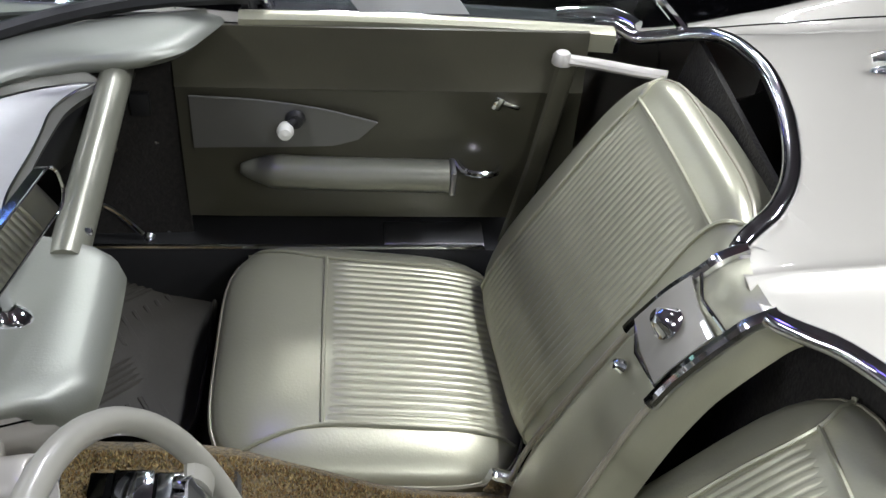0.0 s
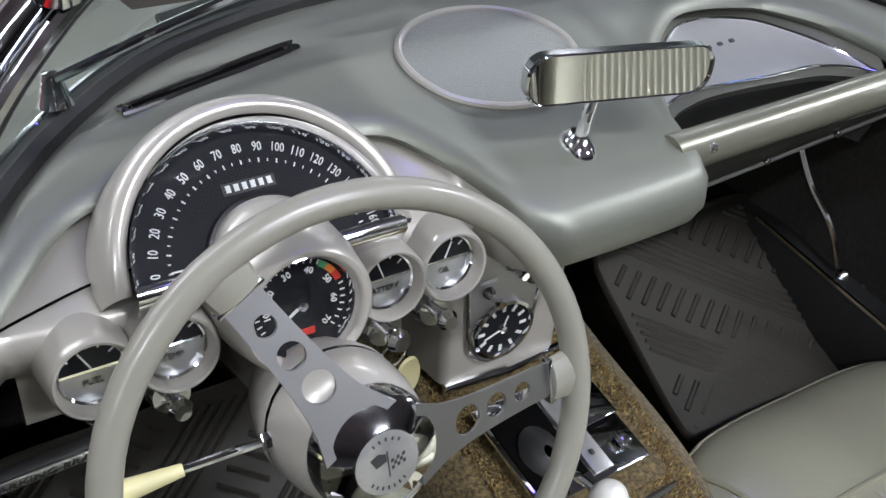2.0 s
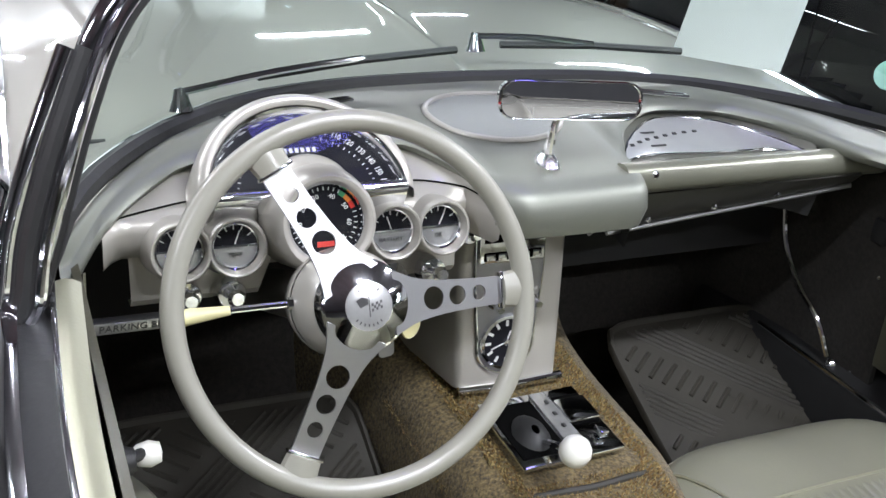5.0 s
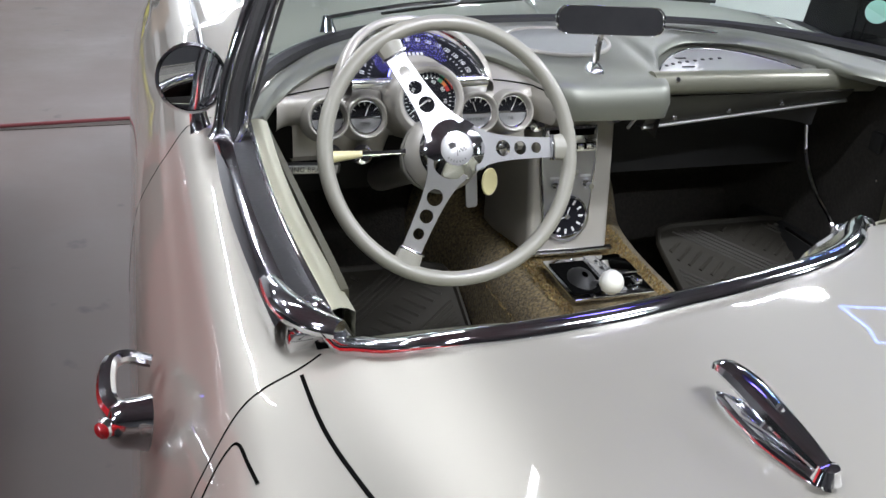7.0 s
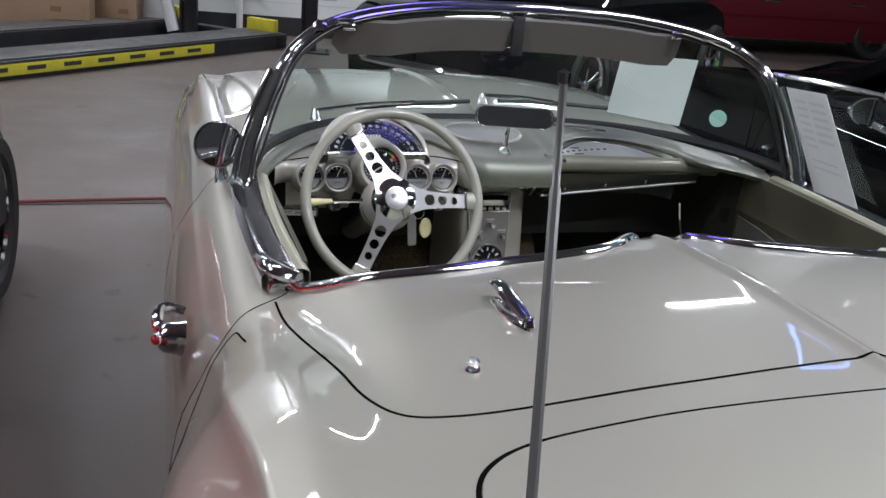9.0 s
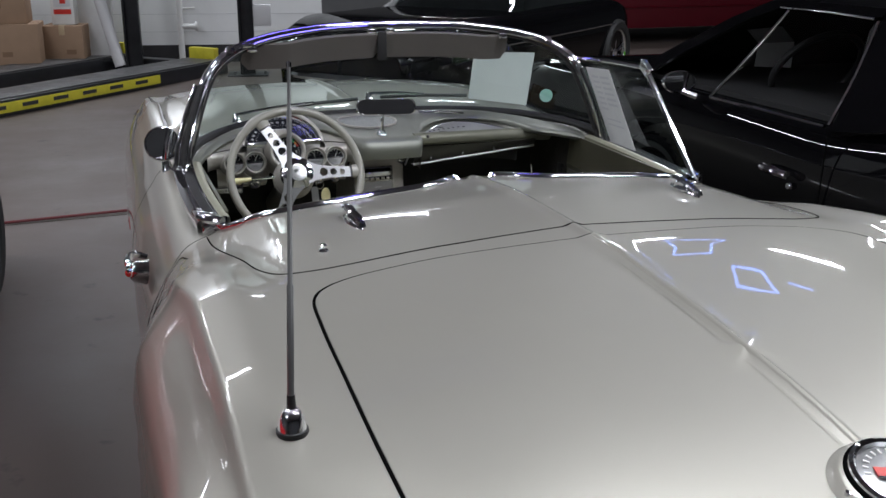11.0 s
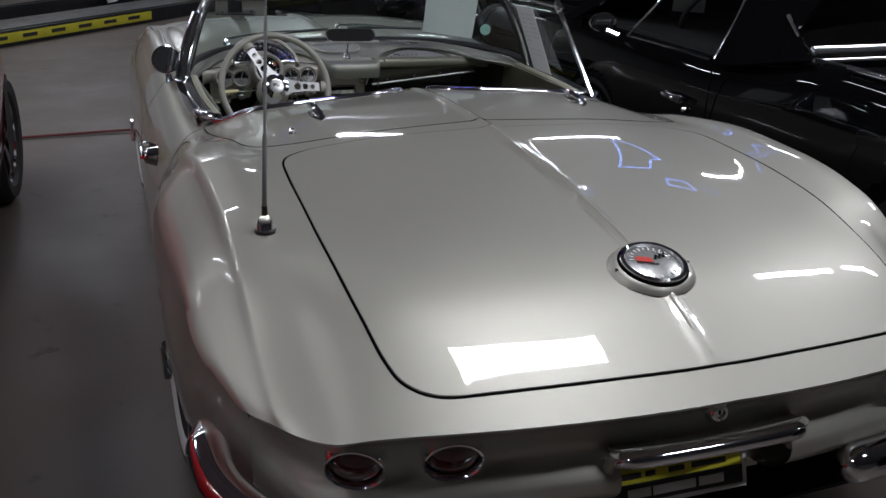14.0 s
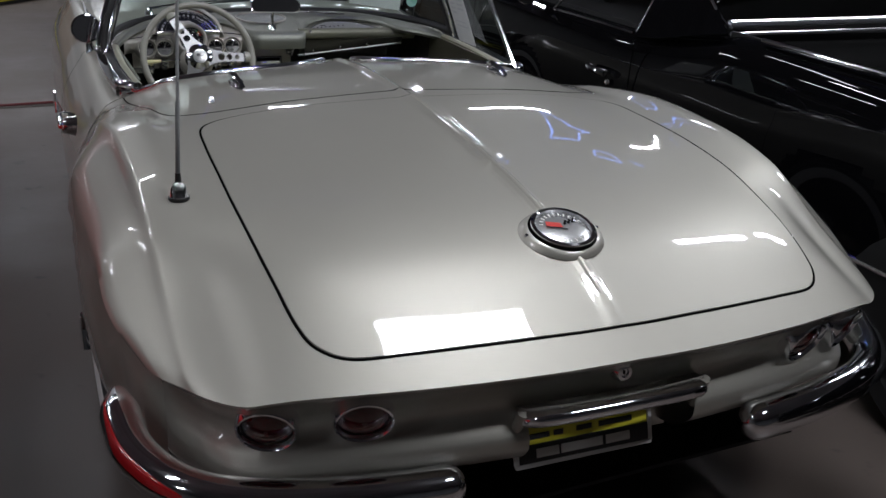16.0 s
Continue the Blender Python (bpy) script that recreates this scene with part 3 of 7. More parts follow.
# raised side window on the passenger side
win = [Vector((0.660, 0.885, 0.862)), Vector((0.592, 0.945, 1.105)), Vector((0.585, 0.52, 1.125)), Vector((0.603, 0.262, 0.862))]
rows = [[win[0].lerp(win[3], i / 12).lerp(win[1].lerp(win[2], i / 12), v / 6) for i in range(13)] for v in range(7)]
pane = part("side_window", sheet(rows), WIND_GLASS, car, "raised passenger window glass", smooth=60)
pane.visible_shadow = False
part("window_rail", tube([win[3], win[2]], 0.008, seg=8), CHROME, car, "slanted chrome window rail")
part("window_rail", tube(smooth_line([win[2], win[2].lerp(win[1], 0.5) + Vector((0, 0, 0.004)), win[1]], 4), 0.006, seg=8), CHROME, car)
part("rail_corner", box((0.016, 0.05, 0.03), Matrix.Translation(win[2]) @ pose(0, 0, 0, 30, 0, 0), 0.004), CHROME, car)

# wipers
for pivot, a, b in (((-0.455, 1.262, 0.905), (-0.34, 1.335, 0.918), (-0.02, 1.395, 0.932)), ((0.03, 1.43, 0.925), (0.07, 1.425, 0.93), (0.37, 1.36, 0.93))):
    bm = bmesh.new()
    add_lathe(bm, [(0.0001, 0.03), (0.008, 0.028), (0.012, 0.012), (0.016, 0.0)], pivot, (0, 0.2, 1), 12)
    wiper = part("wiper", bm, CHROME, car, "chrome wiper pivot and arm")
    mid = Vector(a).lerp(Vector(b), 0.5)
    part("wiper_arm", tube(smooth_line([Vector(pivot) + Vector((0, 0, 0.024)), Vector(pivot).lerp(mid, 0.5) + Vector((0, 0, 0.022)), mid + Vector((0, 0, 0.012))], 5), 0.005, seg=8), CHROME, wiper)
    part("wiper_blade", tube([Vector(a) + Vector((0, 0, 0.006)), mid + Vector((0, 0, 0.01)), Vector(b) + Vector((0, 0, 0.006))], 0.006, seg=6), BLACK, wiper)

# ---- outside mirror, handle, latches, aerial, badge ----
bm = bmesh.new()
axis = Vector((0.10, -0.97, 0.12)).normalized()
add_lathe(bm, [(0.0001, -0.055), (0.02, -0.050), (0.038, -0.034), (0.047, -0.014), (0.051, 0.0), (0.051, 0.004), (0.047, 0.005), (0.046, 0.001)], (-0.710, 0.985, 0.905), axis, 32)
door_mirror = part("door_mirror", bm, CHROME, car, "round chrome outside mirror on a short stalk")
part("mirror_glass", lathe([(0.0001, 0.0025), (0.0455, 0.0025)], (-0.710, 0.985, 0.905), axis, 32), MIRROR, door_mirror)
part("mirror_stalk", tube(smooth_line([(-0.703, 1.005, 0.862), (-0.700, 1.002, 0.835), (-0.697, 0.995, 0.812), (-0.698, 0.985, 0.80)], 4), lambda f: 0.008 + 0.010 * f, seg=10, flat=1.3), CHROME, door_mirror)
part("stalk_base", lathe([(0.0001, 0.012), (0.016, 0.010), (0.026, 0.002), (0.028, -0.006)], (-0.702, 0.985, 0.805), (-0.3, 0, 1), 18, squash=(0.8, 1.5)), CHROME, door_mirror)

handle = [(-0.800, 0.530, 0.712), (-0.826, 0.532, 0.720), (-0.842, 0.518, 0.722), (-0.847, 0.487, 0.720), (-0.846, 0.452, 0.716), (-0.836, 0.430, 0.712)]
door_handle = part("door_handle", tube(smooth_line(handle, 5), lambda f: 0.0075 + 0.004 * f, seg=10), CHROME, car, "chrome pull door handle with a push button")
part("handle_base", lathe([(0.0001, 0.030), (0.014, 0.028), (0.019, 0.020), (0.021, 0.0), (0.023, -0.01)], (-0.818, 0.412, 0.712), (-1, -0.1, 0.15), 18, squash=(1.0, 1.35)), CHROME, door_handle)
part("push_button", lathe([(0.0001, 0.010), (0.009, 0.008), (0.011, 0.0)], (-0.848, 0.405, 0.716), (-0.6, -0.8, 0.1), 14), CHROME, door_handle)
for k in (-1, 1):
    y0, x0 = 0.003, k * 0.405
    z0 = top_at(x0, y0).z
    lean = k * -4
    m = Matrix.Translation((x0, y0, z0)) @ pose(0, 0, 0, -1.5, 0, lean) @ Matrix.Scale(0.78, 4)
    plate = [m @ Vector((0.016 * math.cos(a) * (1 - 0.35 * abs(math.sin(a))), 0.078 * math.sin(a), 0)) for a in [2 * math.pi * i / 24 for i in range(24)]]
    rows = [[m @ Vector((0.017 * f * math.cos(a) * (1 - 0.3 * abs(math.sin(a))), 0.078 * f * math.sin(a), h)) for a in [2 * math.pi * i / 24 for i in range(24)]] for f, h in ((1.05, -0.004), (1.0, 0.004), (0.85, 0.008), (0.4, 0.009), (0.01, 0.009))]
    latch = part("top_latch", sheet(rows, wrap_u=True), CHROME, car, "chrome folding-top latch on the rear deck")
    body = [m @ Vector(p) for p in ((k * -0.004, 0.086, 0.026), (k * -0.004, 0.070, 0.030), (k * -0.002, 0.04, 0.031), (0, 0.0, 0.026), (0.0, -0.035, 0.020), (0.0, -0.068, 0.014), (0.0, -0.080, 0.008))]
    part("latch_lever", tube(smooth_line(body, 4), lambda f: 0.003 + 0.0085 * math.sin(math.pi * min(1, 0.12 + 0.95 * f)) ** 0.7, seg=10, flat=0.7), CHROME, latch)
    part("latch_collar", tube([m @ Vector((-0.012, -0.006, 0.016)), m @ Vector((0, -0.006, 0.034)), m @ Vector((0.012, -0.006, 0.016))], 0.004, seg=8), CHROME, latch)
    part("latch_loop", tube(smooth_line([m @ Vector((k * -0.016, 0.06, 0.014)), m @ Vector((k * -0.026, 0.04, 0.012)), m @ Vector((k * -0.024, 0.0, 0.011)), m @ Vector((k * -0.012, -0.03, 0.010))], 4), 0.0036, seg=8), CHROME, latch)
    part("latch_end", lathe([(0.0001, 0.012), (0.007, 0.010), (0.010, 0.0)], m @ Vector((0, -0.072, 0.006)), (0, 0, 1), 12), CHROME, latch)
p = top_at(-0.502, -0.140)
part("deck_knob", lathe([(0.0001, 0.015), (0.005, 0.0145), (0.0075, 0.011), (0.0062, 0.007), (0.009, 0.003), (0.010, 0.0)], p, (0, 0, 1), 16), CHROME, car, "small chrome knob on the deck")
p = top_at(-0.700, -0.797)
aerial = part("aerial_base", lathe([(0.0001, 0.034), (0.007, 0.033), (0.012, 0.028), (0.0165, 0.018), (0.0185, 0.008), (0.0195, 0.003)], p, (0, 0, 1), 20), CHROME, car, "chrome aerial base with a black collar")
MAST = mat("aerial_steel", (0.27, 0.27, 0.265), 0.30, metal=0.85, vary=0.05, vary_scale=20)
part("aerial_ring", lathe([(0.0195, 0.004), (0.0215, 0.003), (0.022, -0.004)], p, (0, 0, 1), 20), BLACK, aerial)
part("aerial_collar", lathe([(0.0055, 0.052), (0.0065, 0.032)], p, (0, 0, 1), 12), BLACK, aerial)
foot = p + Vector((0, 0, 0.05))
head = Vector((-0.658, -0.660, 1.325))
part("aerial_mast", tube([foot, foot.lerp(head, 0.33), foot.lerp(head, 0.335), foot.lerp(head, 0.86), foot.lerp(head, 0.865), head], lambda f: 0.0048 if f < 0.3 else 0.0034 if f < 0.7 else 0.0024, seg=8), MAST, aerial, "slender chrome aerial mast")
part("aerial_tip", lathe([(0.0001, 0.006), (0.0035, 0.004), (0.0035, -0.002), (0.0001, -0.004)], head, (0, 0, 1), 10), CHROME, aerial)

slope = math.atan2(Z_MID(-1.08) - Z_MID(-1.18), 0.10)
bn = Vector((0, -math.sin(slope), math.cos(slope)))
bc = Vector((0, -1.128, Z_MID(-1.128) + 0.004))
badge = part("badge_pad", lathe([(0.030, 0.010), (0.070, 0.010), (0.075, 0.007), (0.080, 0.002), (0.084, -0.004)], bc, bn, 40, squash=(1.08, 1)), PAINT, car, "raised painted pad below the round badge")
part("badge_ring", lathe([(0.058, 0.010), (0.0585, 0.019), (0.062, 0.022), (0.067, 0.019), (0.069, 0.010)], bc, bn, 40), CHROME, badge, "chrome badge ring")
part("badge_groove", lathe([(0.067, 0.0165), (0.0705, 0.014), (0.072, 0.009)], bc, bn, 40), GAP, badge)
part("badge_face", lathe([(0.0001, 0.018), (0.03, 0.017), (0.05, 0.014), (0.0585, 0.011)], bc, bn, 40), DIAL_SILVER, badge, "silver domed badge face")
bm_ = Matrix.Translation(bc) @ frame_of(bn, (0, 1, 0)).copy()
ex, ey = Vector((1, 0, 0)), bn.cross(Vector((1, 0, 0)))


def on_badge(x, y, h=0.019):
    return bc + ex * x + ey * y + bn * h


def flag(pts, h=0.0192):
    b = bmesh.new()
    lo = [b.verts.new(on_badge(x, y, h)) for x, y in pts]
    up = [b.verts.new(on_badge(x, y, h + 0.0012)) for x, y in pts]
    n = len(pts)
    b.faces.new(up)
    for i in range(n):
        b.faces.new((lo[i], lo[(i + 1) % n], up[(i + 1) % n], up[i]))
    return b


part("badge_flag", flag([(-0.004, -0.004), (-0.036, 0.004), (-0.032, 0.020), (-0.002, 0.010)]), RED_PAINT, badge)
for i in range(3):
    for j in range(2):
        x, y = 0.004 + 0.010 * i + 0.005 * (j % 2), 0.004 + 0.007 * j + 0.002 * i
        part("badge_check", flag([(x, y), (x + 0.005, y + 0.001), (x + 0.005, y + 0.007), (x, y + 0.006)]), GAP, badge)
part("badge_staff", flag([(-0.036, 0.002), (0.004, -0.014), (0.005, -0.011), (-0.035, 0.005)]), CHROME, badge)
for a in [20 + 14 * i for i in range(11)] + [215 + 16 * i for i in range(7)]:
    c, s = math.cos(radians(a)), math.sin(radians(a))
    part("badge_mark", flag([(0.041 * c - 0.0014 * s, 0.041 * s + 0.0014 * c), (0.041 * c + 0.0014 * s, 0.041 * s - 0.0014 * c), (0.049 * c + 0.0014 * s, 0.049 * s - 0.0014 * c), (0.049 * c - 0.0014 * s, 0.049 * s + 0.0014 * c)], 0.0155), DIAL_WHITE, badge)
for k in (-1, 1):
    part("badge_stud", lathe([(0.0001, 0.006), (0.004, 0.004), (0.005, 0.0)], bc + ex * k * 0.080 + bn * 0.004, bn, 10), CHROME, badge)

# ---- tail ----
def tail_y(x, drop):
    e = skin(ACROSS_S(abs(x)), -1.44)
    d = curve(*TAIL_DROPS)
    k = max(0.0, min(1.0, (e.z - 0.26) / 0.36))
    return e.y + d(drop) * k, e.z - drop * k


def ACROSS_S(a):
    lo, hi = 0.0, 6.5
    for _ in range(24):
        mid = (lo + hi) / 2
        lo, hi = (mid, hi) if skin(mid, -1.44).x < a else (lo, mid)
    return lo


for k in (-1, 1):
    for x, lean in ((0.645, 0.40), (0.487, 0.22)):
        y, z = tail_y(x, 0.072)
        at = Vector((k * x, y - 0.012, z))
        ax = (k * lean, -1, -0.42)
        lamp_ob = part("tail_lamp", lathe([(0.0465, 0.010), (0.0475, 0.018), (0.050, 0.022), (0.053, 0.021), (0.0555, 0.015), (0.056, -0.010)], at, ax, 30), CHROME, car, "round tail lamp with a chrome ring")
        part("lens", lathe([(0.0001, 0.022), (0.014, 0.021), (0.030, 0.017), (0.043, 0.010), (0.0475, 0.003)], at, ax, 30), RED_LENS, lamp_ob, "dark red lens")
        part("reflector", lathe([(0.0001, 0.024), (0.007, 0.0225)], at, ax, 12), RED_LENS, lamp_ob)
    # corner bumper
    path = smooth_line([(k * 0.862, -0.96, 0.545), (k * 0.866, -1.04, 0.525), (k * 0.850, -1.14, 0.500), (k * 0.788, -1.25, 0.486), (k * 0.68, -1.318, 0.480), (k * 0.53, -1.362, 0.478), (k * 0.40, -1.382, 0.478), (k * 0.31, -1.390, 0.478)], 6)
    part("rear_bumper", tube(path, lambda f: 0.040 * (min(1.0, 0.25 + f * 6)) * (1 if f < 0.93 else max(0.15, 1 - ((f - 0.93) / 0.07) ** 2 * 0.85)), seg=16, flat=1.05), CHROME, car, "chrome corner bumper")
y, z = tail_y(0.0, 0.052)
lock = part("trunk_lock", lathe([(0.0001, 0.010), (0.007, 0.010), (0.009, 0.014), (0.015, 0.013), (0.020, 0.004), (0.022, -0.006)], (0, y, z), (0, -1, 0.1), 20), CHROME, car, "round chrome trunk lock")
part("keyhole", box((0.003, 0.004, 0.008), pose(0, y - 0.010, z + 0.002), 0.001), GAP, lock)
# plate recess, plate and its chrome bar
part("plate_recess", sheet([[(x, -1.40 + 0.02 * abs(x) / 0.2, 0.605), (x, -1.37, 0.60), (x, -1.30, 0.59), (x, -1.285, 0.52), (x, -1.275, 0.44)] for x in (-0.20, -0.1, 0, 0.1, 0.20)], 0.004), PAINT, car, "painted recess for the plate")
for k in (-1, 1):
    part("recess_cheek", tube([(k * 0.200, -1.384, 0.600), (k * 0.203, -1.368, 0.56), (k * 0.204, -1.356, 0.53)], 0.012, seg=10), PAINT, car, smooth=60)
bar = smooth_line([(-0.190, -1.355, 0.572), (-0.182, -1.392, 0.588), (-0.14, -1.412, 0.597), (0.0, -1.420, 0.601), (0.14, -1.412, 0.597), (0.182, -1.392, 0.588), (0.190, -1.355, 0.572)], 5)
part("plate_bumper", tube(bar, 0.019, seg=14, flat=0.85), CHROME, car, "chrome bumper bar over the licence plate")
PLATE_GREY = mat("plate_frame_grey", (0.62, 0.62, 0.60), 0.5, vary=0.1, vary_scale=20)
pm = pose(-0.042, -1.335, 0.542, 74, 0, 0) @ Matrix.Scale(0.94, 4)
plate = part("licence_plate", box((0.312, 0.165, 0.006), pm, 0.002), YELLOW, car, "yellow dealer plate in a white frame")
for w, h, x, y in ((0.322, 0.010, 0, -0.086), (0.322, 0.010, 0, 0.084), (0.010, 0.17, -0.158, 0), (0.010, 0.17, 0.158, 0)):
    part("plate_frame", box((w, h, 0.010), pm @ pose(x, y, 0.002), 0.002), PLATE_GREY, plate)
part("plate_banner", box((0.302, 0.022, 0.003), pm @ pose(0, 0.066, 0.0035), 0.0005), INK_DARK, plate)
for w, h, x, y in ((0.20, 0.008, 0.02, 0.040), (0.17, 0.008, 0.03, 0.020), (0.055, 0.007, -0.105, -0.002), (0.070, 0.007, -0.030, -0.002), (0.075, 0.007, 0.060, -0.002), (0.058, 0.011, -0.110, -0.028), (0.022, 0.011, -0.060, -0.028), (0.036, 0.011, 0.000, -0.028), (0.080, 0.011, 0.075, -0.028)):
    part("plate_bar", box((w, h, 0.003), pm @ pose(x, y, 0.0035), 0.0005), INK_DARK, plate)
part("plate_footer", box((0.306, 0.038, 0.004), pm @ pose(0, -0.063, 0.004), 0.0005), INK_DARK, plate)
for w, x in ((0.052, -0.088), (0.098, -0.008), (0.058, 0.078)):
    part("plate_bar", box((w, 0.019, 0.003), pm @ pose(x, -0.063, 0.0062), 0.0005), DIAL_WHITE, plate)


# ---- road wheels ----
def road_wheel(x, y, k, parent):
    at, ax = Vector((x, y, 0.325)), (k, 0, 0)
    w = part("wheel", lathe([(0.20, 0.055), (0.235, 0.075), (0.285, 0.080), (0.318, 0.060), (0.325, 0.03), (0.325, -0.06), (0.30, -0.085), (0.20, -0.08)], at, ax, 48), TYRE, parent, "black tyre with a whitewall and chrome wheel cover")
    part("whitewall", lathe([(0.222, 0.0725), (0.236, 0.0775), (0.262, 0.0805), (0.268, 0.0810)], at, ax, 48), WHITEWALL, w)
    part("wheel_cover", lathe([(0.0001, 0.085), (0.05, 0.083), (0.07, 0.07), (0.14, 0.062), (0.17, 0.070), (0.195, 0.062), (0.215, 0.055)], at, ax, 40), CHROME, w)
    bm = bmesh.new()
    for a in (0, 120, 240):
        add_tube(bm, [at + Vector((k * 0.10, 0, 0)), at + Vector((k * 0.105, 0.06 * math.cos(radians(a)), 0.06 * math.sin(radians(a))))], lambda f: 0.016 - 0.006 * f, seg=8)
    part("spinner", bm, CHROME, w)
    return w


for k in (-1, 1):
    road_wheel(k * 0.765, AXLE_REAR, k, car)
    road_wheel(k * 0.66, AXLE_FRONT, k, car)
    # fender-top spear and headlamp rims at the front
    line = [skin(3.45, 1.14 + 0.8 * i / 16) + Vector((0, 0, 0.004)) for i in range(17)]
    part("fender_spear", tube([Vector((k * p.x, p.y, p.z)) for p in line], lambda f: 0.003 + 0.004 * math.sin(math.pi * min(1, f + 0.15)), seg=8), CHROME, car)
    for x in (0.47, 0.62):
        p = Vector((k * x, 2.72 - (x - 0.6) * 0.5, 0.66))
        part("headlamp", lathe([(0.0001, 0.03), (0.06, 0.02), (0.075, 0.03), (0.085, 0.02), (0.09, -0.05)], p, (0, 1, 0), 24), CHROME, car)
# black underside and wheel wells
rows = []
for i in range(41):
    y = -1.10 + 3.95 * i / 40
    w = HALF(y) - 0.13
    rows.append([(-w, y, 0.30), (-w, y, 0.2), (0, y, 0.17), (w, y, 0.2), (w, y, 0.30)])
part("underbody", sheet(rows, 0.01), DARK, car)
for k in (-1, 1):
    for yc in (AXLE_REAR, AXLE_FRONT):
        rows = []
        for i in range(17):
            a = math.pi * (i / 16) * 1.1 - 0.05 * math.pi
            rows.append([(k * x, yc + 0.385 * math.cos(a), 0.30 + 0.385 * math.sin(a)) for x in (0.56, 0.62, 0.67, HALF(yc) - 0.065)])
        part("wheel_well", sheet(rows), DARK, car)


# ---- cockpit ----
def lettering(text, size, m, depth=0.0006):
    """Raised letters in Blender's own font, in the pose m, as one mesh."""
    cu = bpy.data.curves.new("letters", "FONT")
    cu.body, cu.size, cu.extrude, cu.align_x, cu.align_y = text, size, depth, "CENTER", "CENTER"
    cu.resolution_u = 2
    ob = bpy.data.objects.new("letters", cu)
    mesh = bpy.data.meshes.new_from_object(ob)
    bm = bmesh.new()
    bm.from_mesh(mesh)
    bpy.data.objects.remove(ob)
    bpy.data.meshes.remove(mesh)
    bpy.data.curves.remove(cu)
    bm.transform(m)
    return bm


# floor pan, tunnel, bulkheads
FLOOR_Z = 0.29
# carpet with the footwell's shade put into its colour
SHADED_CARPET = mat("shaded_carpet", (0.018, 0.016, 0.013), 0.95, bump=0.8, bump_scale=200, vary=0.4, vary_scale=120)
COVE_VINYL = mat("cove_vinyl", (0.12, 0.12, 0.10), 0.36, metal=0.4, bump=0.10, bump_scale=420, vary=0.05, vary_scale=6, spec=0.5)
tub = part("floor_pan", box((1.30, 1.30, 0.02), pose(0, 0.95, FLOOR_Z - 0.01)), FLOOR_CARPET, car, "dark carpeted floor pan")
part("toe_board", sheet([[(x, 1.40 + 0.20 * t, FLOOR_Z + 0.55 * t) for x in (-0.66, -0.3, 0, 0.3, 0.66)] for t in (0, 0.25, 0.5, 0.75, 1)], 0.01), SHADED_CARPET, tub)
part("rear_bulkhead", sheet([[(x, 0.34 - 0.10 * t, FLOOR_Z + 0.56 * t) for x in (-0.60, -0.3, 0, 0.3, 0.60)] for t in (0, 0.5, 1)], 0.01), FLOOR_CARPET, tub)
for k in (-1, 1):
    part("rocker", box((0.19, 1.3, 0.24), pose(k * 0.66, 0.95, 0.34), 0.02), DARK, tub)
    part("sill_plate", box((0.058, 0.17, 0.004), pose(k * 0.606, 0.615, 0.4625), 0.001), BRUSHED, tub, "ribbed metal sill plate")
    part("sill_molding", tube([(k * 0.574, 0.53, 0.458), (k * 0.574, 1.25, 0.458)], 0.005, seg=8), CHROME, tub)
    part("kick_panel", sheet([[(k * 0.62, 1.02, z), (k * 0.615, 1.2, z), (k * 0.58, 1.42, z), (k * 0.50, 1.52, z)] for z in (0.2, 0.45, 0.7, 0.86)], 0.01), SHADED_CARPET, tub)
    for i in (1, 4):
        part("kick_screw", lathe([(0.0001, 0.004), (0.004, 0.003), (0.005, 0.0)], (k * 0.612, 1.06 + 0.0 * i, 0.40 + 0.06 * i), (-k, 0, 0), 8), CHROME, tub)

# transmission tunnel with loop carpet
rows = []
T_TOP = curve((0.42, 0.44), (0.60, 0.44), (0.80, 0.475), (0.95, 0.495), (1.10, 0.50), (1.25, 0.52), (1.45, 0.60))
T_W = curve((0.42, 0.085), (0.70, 0.09), (0.88, 0.125), (1.0, 0.135), (1.2, 0.14), (1.45, 0.20))
for i in range(45):
    y = 0.42 + 1.03 * i / 44
    w, z = T_W(y), T_TOP(y)
    rows.append([(x * w, y, FLOOR_Z + (z - FLOOR_Z) * h) for x, h in ((-1.35, 0), (-1.28, 0.35), (-1.18, 0.72), (-1.06, 0.92), (-0.85, 0.985), (-0.4, 1), (0, 1.0), (0.4, 1), (0.85, 0.985), (1.06, 0.92), (1.18, 0.72), (1.28, 0.35), (1.35, 0))])
tunnel = part("tunnel", sheet(rows), CARPET, car, "tunnel covered in brown and gold loop carpet", smooth=60)
# tufts standing over the tunnel carpet
rnd = random.Random(7)
verts, faces = [], []
for n in range(26000):
    y = rnd.uniform(0.55, 1.22)
    w, zt = T_W(y), T_TOP(y)
    u = rnd.uniform(-1.2, 1.2)
    z = zt if abs(u) < 0.85 else FLOOR_Z + (zt - FLOOR_Z) * (0.985 - (abs(u) - 0.85) * 0.85)
    x = u * w
    if abs(x) < 0.088 and 0.915 < y < 1.075:
        continue
    s, h, a = rnd.uniform(0.0011, 0.0021), rnd.uniform(0.0015, 0.0035), rnd.uniform(0, 6.28)
    o = len(verts)
    lean = Vector((rnd.uniform(-0.002, 0.002) + 0.002 * u, rnd.uniform(-0.002, 0.002), 0))
    for b in range(3):
        verts.append((x + s * math.cos(a + b * 2.094), y + s * math.sin(a + b * 2.094), z - 0.001))
    verts.append((x + lean.x, y + lean.y, z + h))
    faces += [(o, o + 1, o + 3), (o + 1, o + 2, o + 3), (o + 2, o, o + 3)]
TUFT = mat("carpet_tufts", (0.28, 0.19, 0.085), 0.9)
nt = TUFT.node_tree
